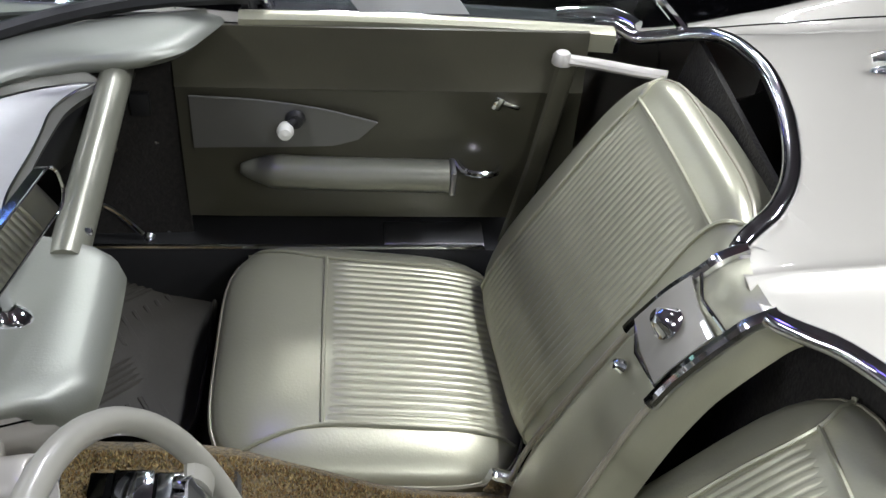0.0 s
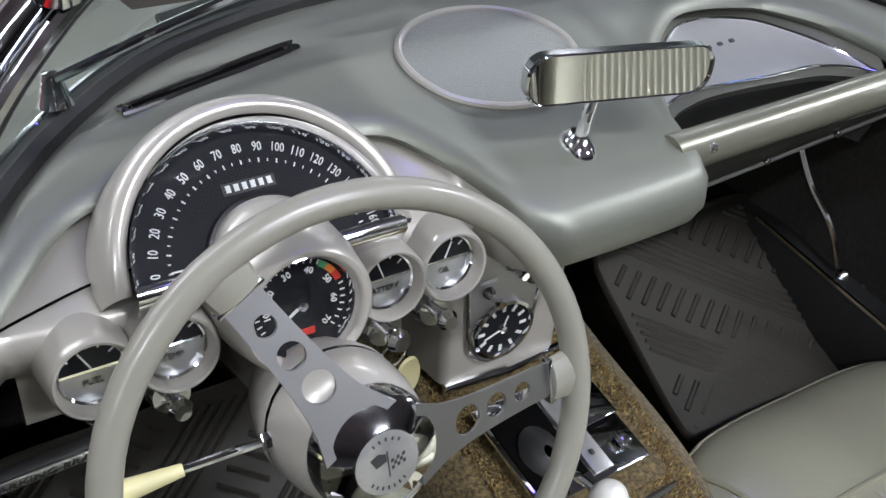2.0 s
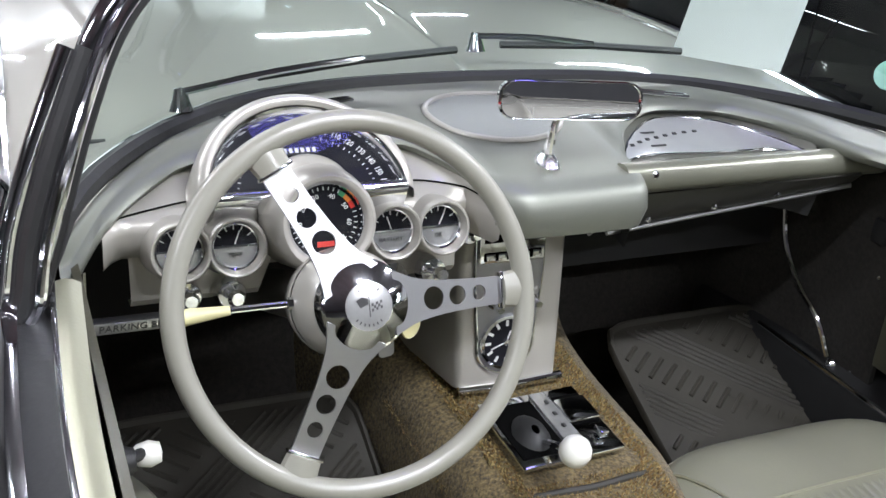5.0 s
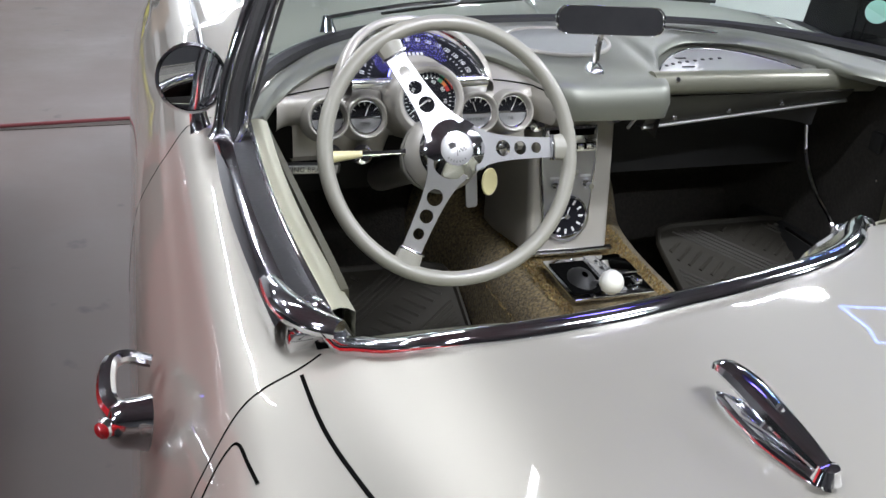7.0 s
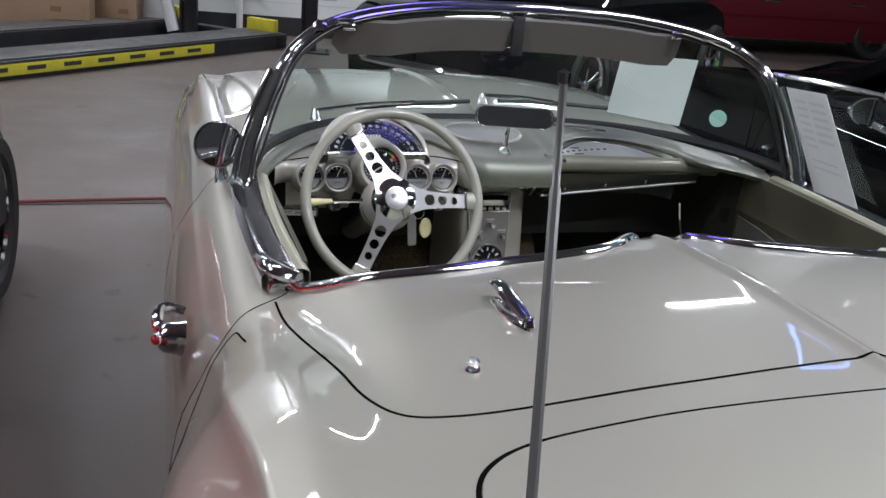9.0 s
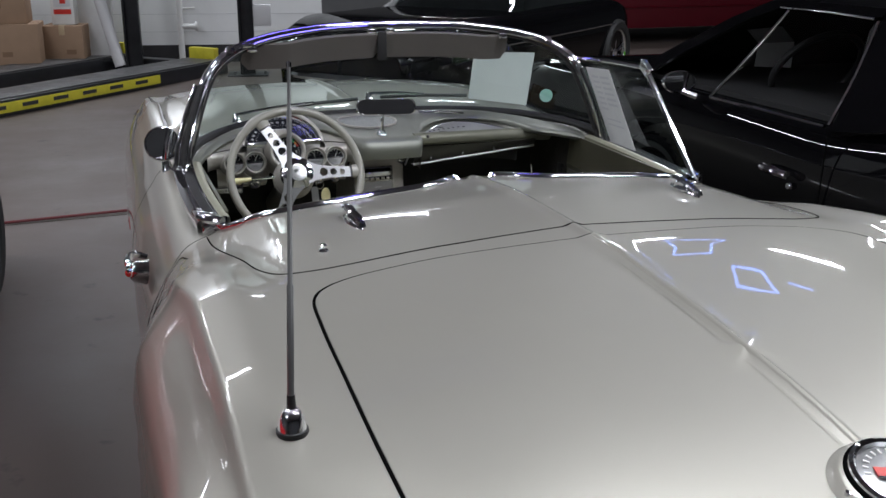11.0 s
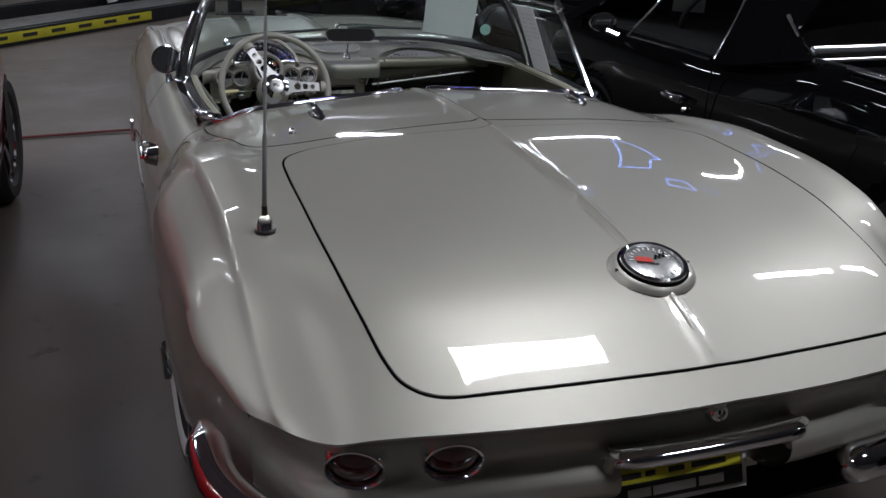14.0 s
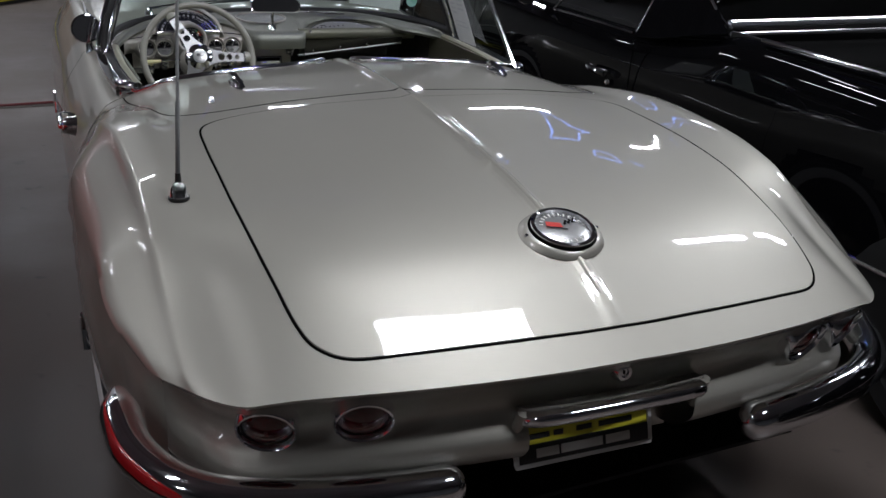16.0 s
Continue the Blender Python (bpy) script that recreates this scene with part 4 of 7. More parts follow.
geo, ramp = nt.nodes.new("ShaderNodeNewGeometry"), nt.nodes.new("ShaderNodeValToRGB")
ramp.color_ramp.elements[0].color, ramp.color_ramp.elements[1].color = (0.075, 0.045, 0.016, 1), (0.40, 0.29, 0.12, 1)
mid = ramp.color_ramp.elements.new(0.5)
mid.color = (0.23, 0.14, 0.045, 1)
mid = ramp.color_ramp.elements.new(0.7)
mid.color = (0.15, 0.13, 0.05, 1)
nt.links.new(geo.outputs["Random Per Island"], ramp.inputs["Fac"])
nt.links.new(ramp.outputs["Color"], nt.nodes["Principled BSDF"].inputs["Base Color"])
mesh = bpy.data.meshes.new("carpet_pile")
mesh.from_pydata(verts, [], faces)
mesh.materials.append(TUFT)
pile = new("carpet_pile", mesh)
pile.parent = tunnel
tagged(pile, kind="stuff")
part("carpet_binding", tube(smooth_line([(-0.17, 0.90, 0.36), (-0.12, 0.905, 0.472), (0, 0.895, 0.488), (0.12, 0.905, 0.472), (0.17, 0.90, 0.36)], 5), 0.006, seg=8), MAT_RUBBER, tunnel)

# ash tray and shift plate
tray = part("shift_plate", box((0.158, 0.142, 0.008), pose(-0.010, 1.004, 0.512, 4, 0, 2), 0.003), CHROME, car, "chrome shift plate with two dark wells")
part("well", box((0.070, 0.110, 0.006), pose(-0.048, 1.002, 0.5155, 4, 0, 2), 0.002), GAP, tray)
part("well", box((0.048, 0.062, 0.006), pose(0.040, 1.025, 0.5175, 4, 0, 2), 0.002), GAP, tray)
part("shift_boot", lathe([(0.030, 0.0), (0.022, 0.010), (0.012, 0.016), (0.006, 0.018)], (-0.048, 0.985, 0.5155), (0, -0.3, 1), 18, squash=(0.9, 1.3)), BLACK, tray)
part("tray_strip", box((0.026, 0.128, 0.004), pose(0.004, 1.005, 0.5185, 4, 0, 2), 0.001), DIAL_SILVER, tray)
for i in range(4):
    part("tray_mark", box((0.005, 0.007, 0.002), pose(0.004, 0.965 + 0.026 * i, 0.5200 + 0.0018 * i, 4, 0, 2), 0.0003), INK_DARK, tray)
part("tray_lid", box((0.050, 0.050, 0.007), pose(0.042, 1.022, 0.5200, 4, 0, 2), 0.003), CHROME, tray)
part("tray_tab", box((0.014, 0.02, 0.012), pose(0.048, 0.965, 0.5215, 4, 0, 2), 0.003), CHROME, tray)
shifter = part("shift_lever", tube(smooth_line([(-0.045, 0.985, 0.51), (-0.042, 0.94, 0.535), (-0.046, 0.89, 0.558)], 4), 0.005, seg=8), CHROME, car, "short shift lever with a white ball knob")
part("shift_knob", lathe([(0.0001, 0.0215), (0.009, 0.0195), (0.0165, 0.0135), (0.021, 0.004), (0.021, -0.004), (0.0165, -0.0135), (0.009, -0.0195), (0.0001, -0.0215)], (-0.046, 0.886, 0.563), (0, 0, 1), 24), IVORY, shifter)

# ---- dashboard ----
PAD_LIP_Z = curve((-0.62, 0.845), (-0.575, 0.862), (-0.53, 0.876), (-0.47, 0.889), (-0.34, 0.900), (-0.205, 0.898), (-0.15, 0.886), (-0.11, 0.872), (0.09, 0.868), (0.13, 0.882), (0.26, 0.889), (0.40, 0.887), (0.47, 0.880), (0.56, 0.868), (0.62, 0.855))
PAD_LIP_Y = curve((-0.62, 0.95), (-0.575, 1.045), (-0.53, 1.10), (-0.47, 1.148), (-0.34, 1.175), (-0.205, 1.150), (-0.155, 1.085), (-0.12, 1.005), (-0.09, 0.990), (0.07, 0.995), (0.088, 1.01), (0.105, 1.09), (0.168, 1.195), (0.26, 1.249), (0.34, 1.236), (0.40, 1.185), (0.435, 1.12), (0.458, 1.03), (0.50, 0.982), (0.56, 0.960), (0.62, 0.945))
rows = []
for i in range(121):
    x = -0.628 + 1.256 * i / 120
    yl, zl = PAD_LIP_Y(x), PAD_LIP_Z(x)
    yf = COWL(abs(x)) - 0.004 if abs(x) < 0.6 else max(COWL(abs(x)), yl + 0.02)
    zf = 0.893 - 0.035 * (abs(x) / 0.63) ** 6
    row = []
    drop = 0.060 if -0.135 < x < 0.085 else 0.020
    row.append(Vector((x, yl + 0.030, zl - drop - 0.004)))
    row.append(Vector((x, yl + 0.006, zl - drop)))
    row.append(Vector((x, yl - 0.004, zl - drop * 0.55)))
    row.append(Vector((x, yl + 0.002, zl - drop * 0.18)))
    row.append(Vector((x, yl + 0.018, zl + 0.001)))
    for c in range(1, 11):
        f = c / 10
        crown = 0.006 * math.sin(math.pi * f)
        row.append(Vector((x, yl + 0.018 + (yf - yl - 0.018) * f, zl + (zf - zl) * (f * f * (3 - 2 * f)) + crown)))
    rows.append(row)
dash = part("dashboard", sheet(rows), DASH, car, "silver-beige padded dashboard top", smooth=50)
# speaker oval
SPK = Vector((-0.035, 1.225, 0))


def pad_z(x, y):
    yl, zl = PAD_LIP_Y(x), PAD_LIP_Z(x)
    yf, zf = COWL(abs(x)) - 0.004, 0.893 - 0.035 * (abs(x) / 0.63) ** 6
    f = max(0, min(1, (y - yl - 0.018) / (yf - yl - 0.018)))
    return zl + (zf - zl) * (f * f * (3 - 2 * f)) + 0.006 * math.sin(math.pi * f)


ring = []
for i in range(48):
    a = 2 * math.pi * i / 48
    x, y = SPK.x + 0.098 * math.cos(a), SPK.y + 0.083 * math.sin(a)
    ring.append((x, y, pad_z(x, y) + 0.002))
part("speaker_ring", tube(ring, 0.0042, seg=8, closed=True), DASH_METAL, dash, "thin painted oval round the speaker grille")
rows = [[Vector((SPK.x + 0.096 * f * math.cos(2 * math.pi * i / 48), SPK.y + 0.081 * f * math.sin(2 * math.pi * i / 48), pad_z(SPK.x + 0.096 * f * math.cos(2 * math.pi * i / 48), SPK.y + 0.081 * f * math.sin(2 * math.pi * i / 48)) + 0.0022)) for i in range(48)] for f in (0.01, 0.3, 0.6, 1.0)]
GRILLE = mat("speaker_mesh", (0.26, 0.27, 0.25), 0.5, metal=0.3, bump=0.8, bump_scale=520, vary=0.08, vary_scale=300)
part("speaker_grille", sheet(rows, wrap_u=True), GRILLE, dash, "fine grey speaker mesh", smooth=60)
# defroster slots
for x0, y0, x1, y1 in ((-0.395, 1.242, -0.236, 1.285), (0.185, 1.305, 0.312, 1.268)):
    a, b = Vector((x0, y0, pad_z(x0, y0) + 0.002)), Vector((x1, y1, pad_z(x1, y1) + 0.002))
    d = (b - a).normalized()
    n = d.cross(Vector((0, 0, 1)))
    loop = [a + n * 0.006, b + n * 0.006, b + d * 0.006, b - n * 0.006, a - n * 0.006, a - d * 0.006]
    part("defroster_rim", tube(smooth_line(loop, 3, closed=True), 0.0028, seg=6, closed=True), CHROME, dash)
    part("defroster_slot", tube([a + Vector((0, 0, -0.001)), b + Vector((0, 0, -0.001))], 0.0045, seg=6, flat=0.4, up=(0, 0, 1)), GAP, dash)

# instrument face and valance on the driver's side
rows = []
for i in range(41):
    x = -0.580 + 0.458 * i / 40
    yl, zl = PAD_LIP_Y(x) + 0.012, PAD_LIP_Z(x) - 0.020
    yb = min(1.062 + 0.012 * abs((x + 0.35) / 0.23) ** 2, yl - 0.004)
    rows.append([(x, yl, zl), (x, yl * 0.66 + yb * 0.34, zl * 0.66 + 0.848 * 0.34), (x, yl * 0.3 + yb * 0.7, zl * 0.3 + 0.848 * 0.7), (x, yb, 0.846), (x, yb - 0.007, 0.840), (x, yb - 0.008, 0.832), (x, yb - 0.004, 0.806), (x, yb + 0.010, 0.796)])
face = part("instrument_panel", sheet(rows), DASH_METAL, car, "painted champagne instrument panel", smooth=50)
part("panel_joint", tube([Vector(r[2]) + Vector((0, -0.001, 0.0015)) for r in rows], 0.0012, seg=5), GAP, face)
rows = []
for i in range(31):
    x = -0.550 + 0.40 * i / 30
    low = 0.738 if x < -0.40 or x > -0.27 else 0.775
    rows.append([(x, 1.078, 0.804), (x, 1.072, 0.78), (x, 1.068, low + 0.01), (x, 1.076, low), (x, 1.10, low - 0.004)])
part("lower_valance", sheet(rows), DASH_METAL, face)
# near-black sheet puts the shade under the dash into colour
part("dash_shade", sheet([[(x, 1.30, z) for x in (-0.60, -0.35, -0.10, 0.10, 0.60)] for z in (0.60, 0.72, 0.86)], 0.01), DARK, face)

# speedometer: a half-round dial laid well back under a low hood
SO = Vector((-0.348, 1.055, 0.866))
SX, SY = Vector((1, 0, 0)), Vector((0, math.sin(radians(55)), math.cos(radians(55))))
SN = SX.cross(SY)


def on_speedo(r, ang, h=0.0):
    a = radians(ang)
    return SO + SX * (r * math.cos(a)) + SY * (r * math.sin(a)) + SN * h


def speedo_m(r, ang, h):
    return Matrix.Translation(on_speedo(r, ang, h)) @ Matrix((SX, SY, SN)).transposed().to_4x4() @ pose(0, 0, 0, 0, 0, ang - 90)


arc = [180 * i / 36 for i in range(37)]
rows = [[on_speedo(r * (1 + 0.03 * math.sin(radians(a))), a, h - 0.02 * (1 - math.sin(radians(a)) ** 0.5)) for a in arc] for r, h in ((0.112, 0.018), (0.115, 0.024), (0.121, 0.025), (0.128, 0.018), (0.133, 0.004), (0.136, -0.02), (0.139, -0.06))]
speedo = part("speedometer_hood", sheet(rows), DASH_METAL, car, "painted hood over the half-round speedometer", smooth=60)
part("speedometer_rim", sheet([[on_speedo(r, a, h) for a in arc] for r, h in ((0.1125, 0.0185), (0.109, 0.014), (0.106, 0.006), (0.105, 0.0))]), CHROME, speedo, smooth=60)
part("speedometer_dial", sheet([[on_speedo(r, a, 0.0005) for a in arc] for r in (0.106, 0.07, 0.035, 0.001)]), GAUGE_BLACK, speedo, "black dial with white numbers")
rows = [[SO + SX * x + SY * y + SN * h for x in (-0.113, -0.06, 0, 0.06, 0.113)] for y, h in ((0.006, 0.001), (0.003, 0.016), (-0.003, 0.019), (-0.010, 0.015), (-0.014, 0.0), (-0.016, -0.02))]
part("speedometer_bar", sheet(rows), CHROME, speedo, "chrome bar below the dial", smooth=60)
rows = [[SO + SX * (0.047 * math.cos(radians(a)) + 0.006) + SY * (0.047 * math.sin(radians(a)) - 0.006) + SN * h for a in arc] for h in (0.0, 0.03)]
part("speedometer_dome", sheet([[SO + SX * (r * math.cos(radians(a))) + SY * (r * math.sin(radians(a))) + SN * h for a in arc] for r, h in ((0.050, 0.0008), (0.047, 0.016), (0.038, 0.026), (0.02, 0.032), (0.001, 0.034))]), DASH_METAL, speedo, smooth=70)
part("dome_ring", tube([on_speedo(0.0505, a, 0.003) for a in arc], 0.003, seg=6), CHROME, speedo)
for i in range(17):
    ang = 174 - 168 * i / 16
    part("speed_number", lettering(str(i * 10), 0.0112, speedo_m(0.0930, ang, 0.0012) @ Matrix.Diagonal((0.72, 1, 1, 1))), DIAL_WHITE, speedo, smooth=0)
    part("speed_tick", box((0.0011, 0.0036, 0.0008), speedo_m(0.0815, ang, 0.0012)), DIAL_WHITE, speedo, smooth=0)
    if i < 16:
        part("speed_tick", box((0.0008, 0.0024, 0.0008), speedo_m(0.0817, ang - 5.25, 0.0012)), DIAL_WHITE, speedo, smooth=0)
part("odometer", box((0.045, 0.010, 0.001), speedo_m(0.062, 90, 0.001)), INK_DARK, speedo)
for i in range(6):
    part("odometer_digit", box((0.004, 0.006, 0.001), Matrix.Translation(SX * (-0.0175 + 0.007 * i)) @ speedo_m(0.062, 90, 0.0018)), DIAL_WHITE, speedo)
part("speed_needle", tube([on_speedo(0.05, 172, 0.006), on_speedo(0.082, 174, 0.005)], lambda f: 0.0016 - 0.001 * f, seg=6), DIAL_WHITE, speedo)
part("speed_glass", sheet([[on_speedo(r, a, 0.012 + 0.004 * (1 - r / 0.108)) for a in arc] for r in (0.108, 0.07, 0.052)]), CLEAR, speedo)

# tachometer pod
TC = Vector((-0.345, 0.998, 0.857))
AX = (0, -1, 0.30)
tacho = part("tachometer", lathe([(0.0432, -0.012), (0.0455, 0.001), (0.0480, 0.0045), (0.0520, 0.0050), (0.0560, 0.001), (0.062, -0.03), (0.066, -0.09), (0.064, -0.14)], TC, AX, 36), DASH_METAL, car, "painted tachometer pod with a black dial", smooth=50)
part("tacho_rim", lathe([(0.0448, -0.004), (0.0425, -0.003), (0.0415, -0.006), (0.0412, -0.016)], TC, AX, 36), CHROME, tacho)
part("tacho_dial", lathe([(0.0001, -0.014), (0.0430, -0.014)], TC, AX, 36), GAUGE_BLACK, tacho)
TM = Matrix.Translation(TC) @ frame_of(AX, (0, 0, 1))


def tach_m(r, ang, h):
    a = radians(ang)
    return TM @ Matrix.Translation((-r * math.cos(a) * -1, r * math.sin(a), h)) @ pose(0, 0, 0, 0, 0, ang - 90)


for i in range(8):
    ang = 225 - 270 * i / 7
    if i:
        part("tacho_number", lettering(str(i * 10), 0.0078, tach_m(0.0285, ang, -0.0128)), DIAL_WHITE, tacho, smooth=0)
for i in range(29):
    part("tacho_tick", box((0.001, 0.004, 0.0006), tach_m(0.0365, 225 - 270 * i / 28, -0.0130)), DIAL_WHITE, tacho, smooth=0)
for a0, a1, mt in ((48, 60, GREEN_PAINT), (34, 48, ORANGE_PAINT), (20, 34, RED_PAINT)):
    bm = bmesh.new()
    grid_mesh(bm, [[TM @ Vector((r * math.cos(radians(a0 + (a1 - a0) * j / 6)), r * math.sin(radians(a0 + (a1 - a0) * j / 6)), -0.0126)) for j in range(7)] for r in (0.0330, 0.0385)])
    part("tacho_band", bm, mt, tacho)
part("tacho_label", box((0.020, 0.006, 0.0006), TM @ pose(0, -0.026, -0.0128)), RED_PAINT, tacho)
part("tacho_needle", tube([TM @ Vector((0, 0, -0.010)), TM @ Vector((-0.029, -0.019, -0.010))], lambda f: 0.0016 - 0.001 * f, seg=6), DIAL_WHITE, tacho)
part("tacho_boss", lathe([(0.0001, -0.006), (0.004, -0.007), (0.005, -0.012)], TC, AX, 14), CHROME, tacho)
part("tacho_glass", lathe([(0.0001, -0.004), (0.025, -0.005), (0.0415, -0.008)], TC, AX, 30), CLEAR, tacho)

# four small gauges
for x, word, lean in ((-0.501, "FUEL", -24), (-0.439, "TEMP", 20), (-0.252, "BATTERY", -16), (-0.190, "OIL", 25)):
    gc = Vector((x, 1.030, 0.822))
    gauge = part("gauge", lathe([(0.0262, -0.010), (0.0285, 0.004), (0.0300, 0.0075), (0.0320, 0.0080), (0.0338, 0.0055), (0.0350, -0.002), (0.0368, -0.022), (0.0385, -0.05), (0.038, -0.08)], gc, AX, 36), DASH_METAL, car, "small round gauge in a painted tube, black over silver dial", smooth=50)
    part("gauge_ring", lathe([(0.0266, -0.0065), (0.0262, -0.0045), (0.0245, -0.0060), (0.0240, -0.012)], gc, AX, 30), CHROME, gauge)
    part("gauge_glass", lathe([(0.0001, -0.0062), (0.012, -0.0066), (0.0248, -0.0080)], gc, AX, 30), CLEAR, gauge).visible_shadow = False
    GM = Matrix.Translation(gc) @ frame_of(AX, (0, 0, 1))
    bm = bmesh.new()
    for half, mt in ((0, GAUGE_BLACK), (1, DIAL_SILVER)):
        bm = bmesh.new()
        grid_mesh(bm, [[GM @ Vector((r * math.cos(math.pi * (j / 16 + half)), r * math.sin(math.pi * (j / 16 + half)), -0.012 - 0.0006 * half)) for j in range(17)] for r in (0.0001, 0.012, 0.0255)])
        part("gauge_dial", bm, mt, gauge)
    part("gauge_divider", box((0.050, 0.0022, 0.0016), GM @ pose(0, 0, -0.011)), CHROME, gauge)
    part("gauge_word", lettering(word, 0.0075, GM @ pose(0, -0.011, -0.0120)), INK_DARK, gauge, smooth=0)
    for a in (35, 65, 90, 115, 145):
        part("gauge_tick", box((0.0012, 0.005, 0.0006), GM @ pose(0.021 * math.cos(radians(a)), 0.021 * math.sin(radians(a)), -0.0116, 0, 0, a - 90)), DIAL_WHITE, gauge, smooth=0)
    part("gauge_needle", tube([GM @ Vector((0, 0.002, -0.010)), GM @ Vector((0.018 * math.sin(radians(lean)), 0.018 * math.cos(radians(lean)), -0.010))], 0.0008, seg=5), DIAL_WHITE, gauge)


def pull_knob(at, big=1.0, base=CHROME):
    at = Vector(at)
    k = part("pull_knob", lathe([(0.0001, 0.006), (0.016 * big, 0.005), (0.018 * big, 0.0), (0.019 * big, -0.012)], at, AX, 18), base, car, "chrome dashboard knob")
    part("knob_stem", lathe([(0.0001, 0.034 * big), (0.007 * big, 0.034 * big), (0.0105 * big, 0.028 * big), (0.009 * big, 0.02 * big), (0.006 * big, 0.016 * big), (0.006 * big, 0.0)], at, AX, 14), CHROME, k)
    return k


for p in ((-0.492, 1.050, 0.756), (-0.441, 1.048, 0.754), (-0.192, 1.044, 0.756)):
    pull_knob(p)
ignition = pull_knob((-0.246, 1.042, 0.756), 1.1)
pull_knob((-0.118, 1.10, 0.775), 0.85)
pull_knob((0.055, 1.135, 0.775), 0.95)
ring = [(-0.246 + 0.012 * math.cos(a), 1.018, 0.742 + 0.015 * math.sin(a)) for a in [2 * math.pi * i / 20 for i in range(20)]]
keys = thing("key_ring", (-0.246, 1.018, 0.727), "ignition key ring with a metal tag and a yellow leather fob", "keys")
part("ring", tube(ring, 0.0012, seg=6, closed=True), CHROME, keys)
part("key_tag", slab([(x, y) for x, y in round_rect(0.022, 0.070, 0.006)], -0.001, 0.001, pose(-0.262, 1.012, 0.700, 80, 0, 12)), BRUSHED, keys, "dull metal tag")
part("fob", lathe([(0.0001, 0.002), (0.018, 0.0015), (0.0195, -0.001), (0.0001, -0.002)], (-0.228, 1.016, 0.705), (0.2, -1, 0.1), 20, squash=(0.8, 1.25)), YELLOW_IVORY, keys)

# parking brake pull under the panel
brake = part("brake_handle", box((0.13, 0.012, 0.018), pose(-0.545, 1.03, 0.742, 10, 4, 6), 0.003), BLACK, car, "black parking brake handle with white lettering")
part("brake_strip", box((0.120, 0.002, 0.014), pose(-0.545, 1.0225, 0.7425, 10, 4, 6), 0.0005), DIAL_SILVER, brake)
part("brake_letters", lettering("PARKING BRAKE", 0.0125, pose(-0.545, 1.0212, 0.7425, 100, 4, 6)), INK_DARK, brake, smooth=0)

# ---- steering wheel ----
TILT_W = radians(25.0)
WN = Vector((0, -math.cos(TILT_W), math.sin(TILT_W)))
WU = Vector((1, 0, 0))
WV = WN.cross(WU)
WC = Vector((-0.341, 0.894, 0.808))


def on_wheel(x, y, h=0.0):
    return WC + WU * x + WV * y + WN * h


R = 0.1925
wheel = part("steering_wheel", tube([on_wheel(R * math.cos(2 * math.pi * i / 72), R * math.sin(2 * math.pi * i / 72)) for i in range(72)], 0.0118, seg=14, closed=True), RIM_PLASTIC, car, "beige plastic steering wheel with three drilled steel spokes", smooth=60)
# finger waves on the back of the rim
for ang in (118, -1, 243):
    a = radians(ang)
    d, e = (math.cos(a), math.sin(a)), (-math.sin(a), math.cos(a))

    def sp(r, w):
        h = 0.030 * max(0.0, 1 - r / 0.17) ** 1.2 - 0.002
        return on_wheel(d[0] * r + e[0] * w, d[1] * r + e[1] * w, h)
    bm = bmesh.new()
    edge = []
    WID = curve((0.03, 0.034), (0.06, 0.0225), (0.10, 0.0175), (0.16, 0.0155), (0.18, 0.0155))
    rs = [0.03 + 0.148 * i / 14 for i in range(15)]
    outer = [(r, WID(r)) for r in rs] + [(r, -WID(r)) for r in rs[::-1]]
    loops = [outer]
    for rc, rr in ((0.078, 0.0125), (0.108, 0.0105), (0.136, 0.0085)):
        loops.append([(rc + rr * math.cos(2 * math.pi * i / 20), rr * math.sin(2 * math.pi * i / 20)) for i in range(20)])
    allv = []
    for lp in loops:
        vs = [bm.verts.new((p[0], p[1], 0)) for p in lp]
        allv += [bm.edges.new((vs[i], vs[(i + 1) % len(vs)])) for i in range(len(vs))]
    bmesh.ops.triangle_fill(bm, use_beauty=True, use_dissolve=False, edges=allv, normal=(0, 0, 1))
    bmesh.ops.solidify(bm, geom=list(bm.faces), thickness=0.003)
    for v in bm.verts:
        z = v.co.z
        v.co = sp(v.co.x, v.co.y) + WN * z
    part("spoke", bm, BRUSHED, wheel, "drilled brushed steel spoke", smooth=30)
    part("spoke_sleeve", tube([sp(0.165, 0) + WN * 0.001, sp(0.188, 0)], lambda f: 0.019 + 0.003 * f, seg=12, flat=0.5, up=WN), RIM_PLASTIC, wheel)
    part("sleeve_bead", box((0.004, 0.040, 0.012), Matrix.Translation(sp(0.164, 0)) @ Matrix((Vector(WU * d[0] + WV * d[1]), Vector(WU * e[0] + WV * e[1]), WN)).transposed().to_4x4(), 0.001), CHROME, wheel)
part("hub_cap", lathe([(0.0001, 0.0265), (0.0255, 0.0265), (0.0265, 0.0260), (0.044, 0.0200), (0.0480, 0.017), (0.0495, 0.010), (0.050, -0.004)], WC, WN, 48), CHROME, wheel, "polished chrome horn button")
part("hub_emblem", lathe([(0.0001, 0.0280), (0.022, 0.0278), (0.0255, 0.0270)], WC, WN, 36), DIAL_SILVER, wheel, "satin disc with crossed flags")


def hub_flag(pts, material):
    bm = bmesh.new()
    bm.faces.new([bm.verts.new(on_wheel(x, y, 0.0283)) for x, y in pts])
    part("hub_flag", bm, material, wheel)


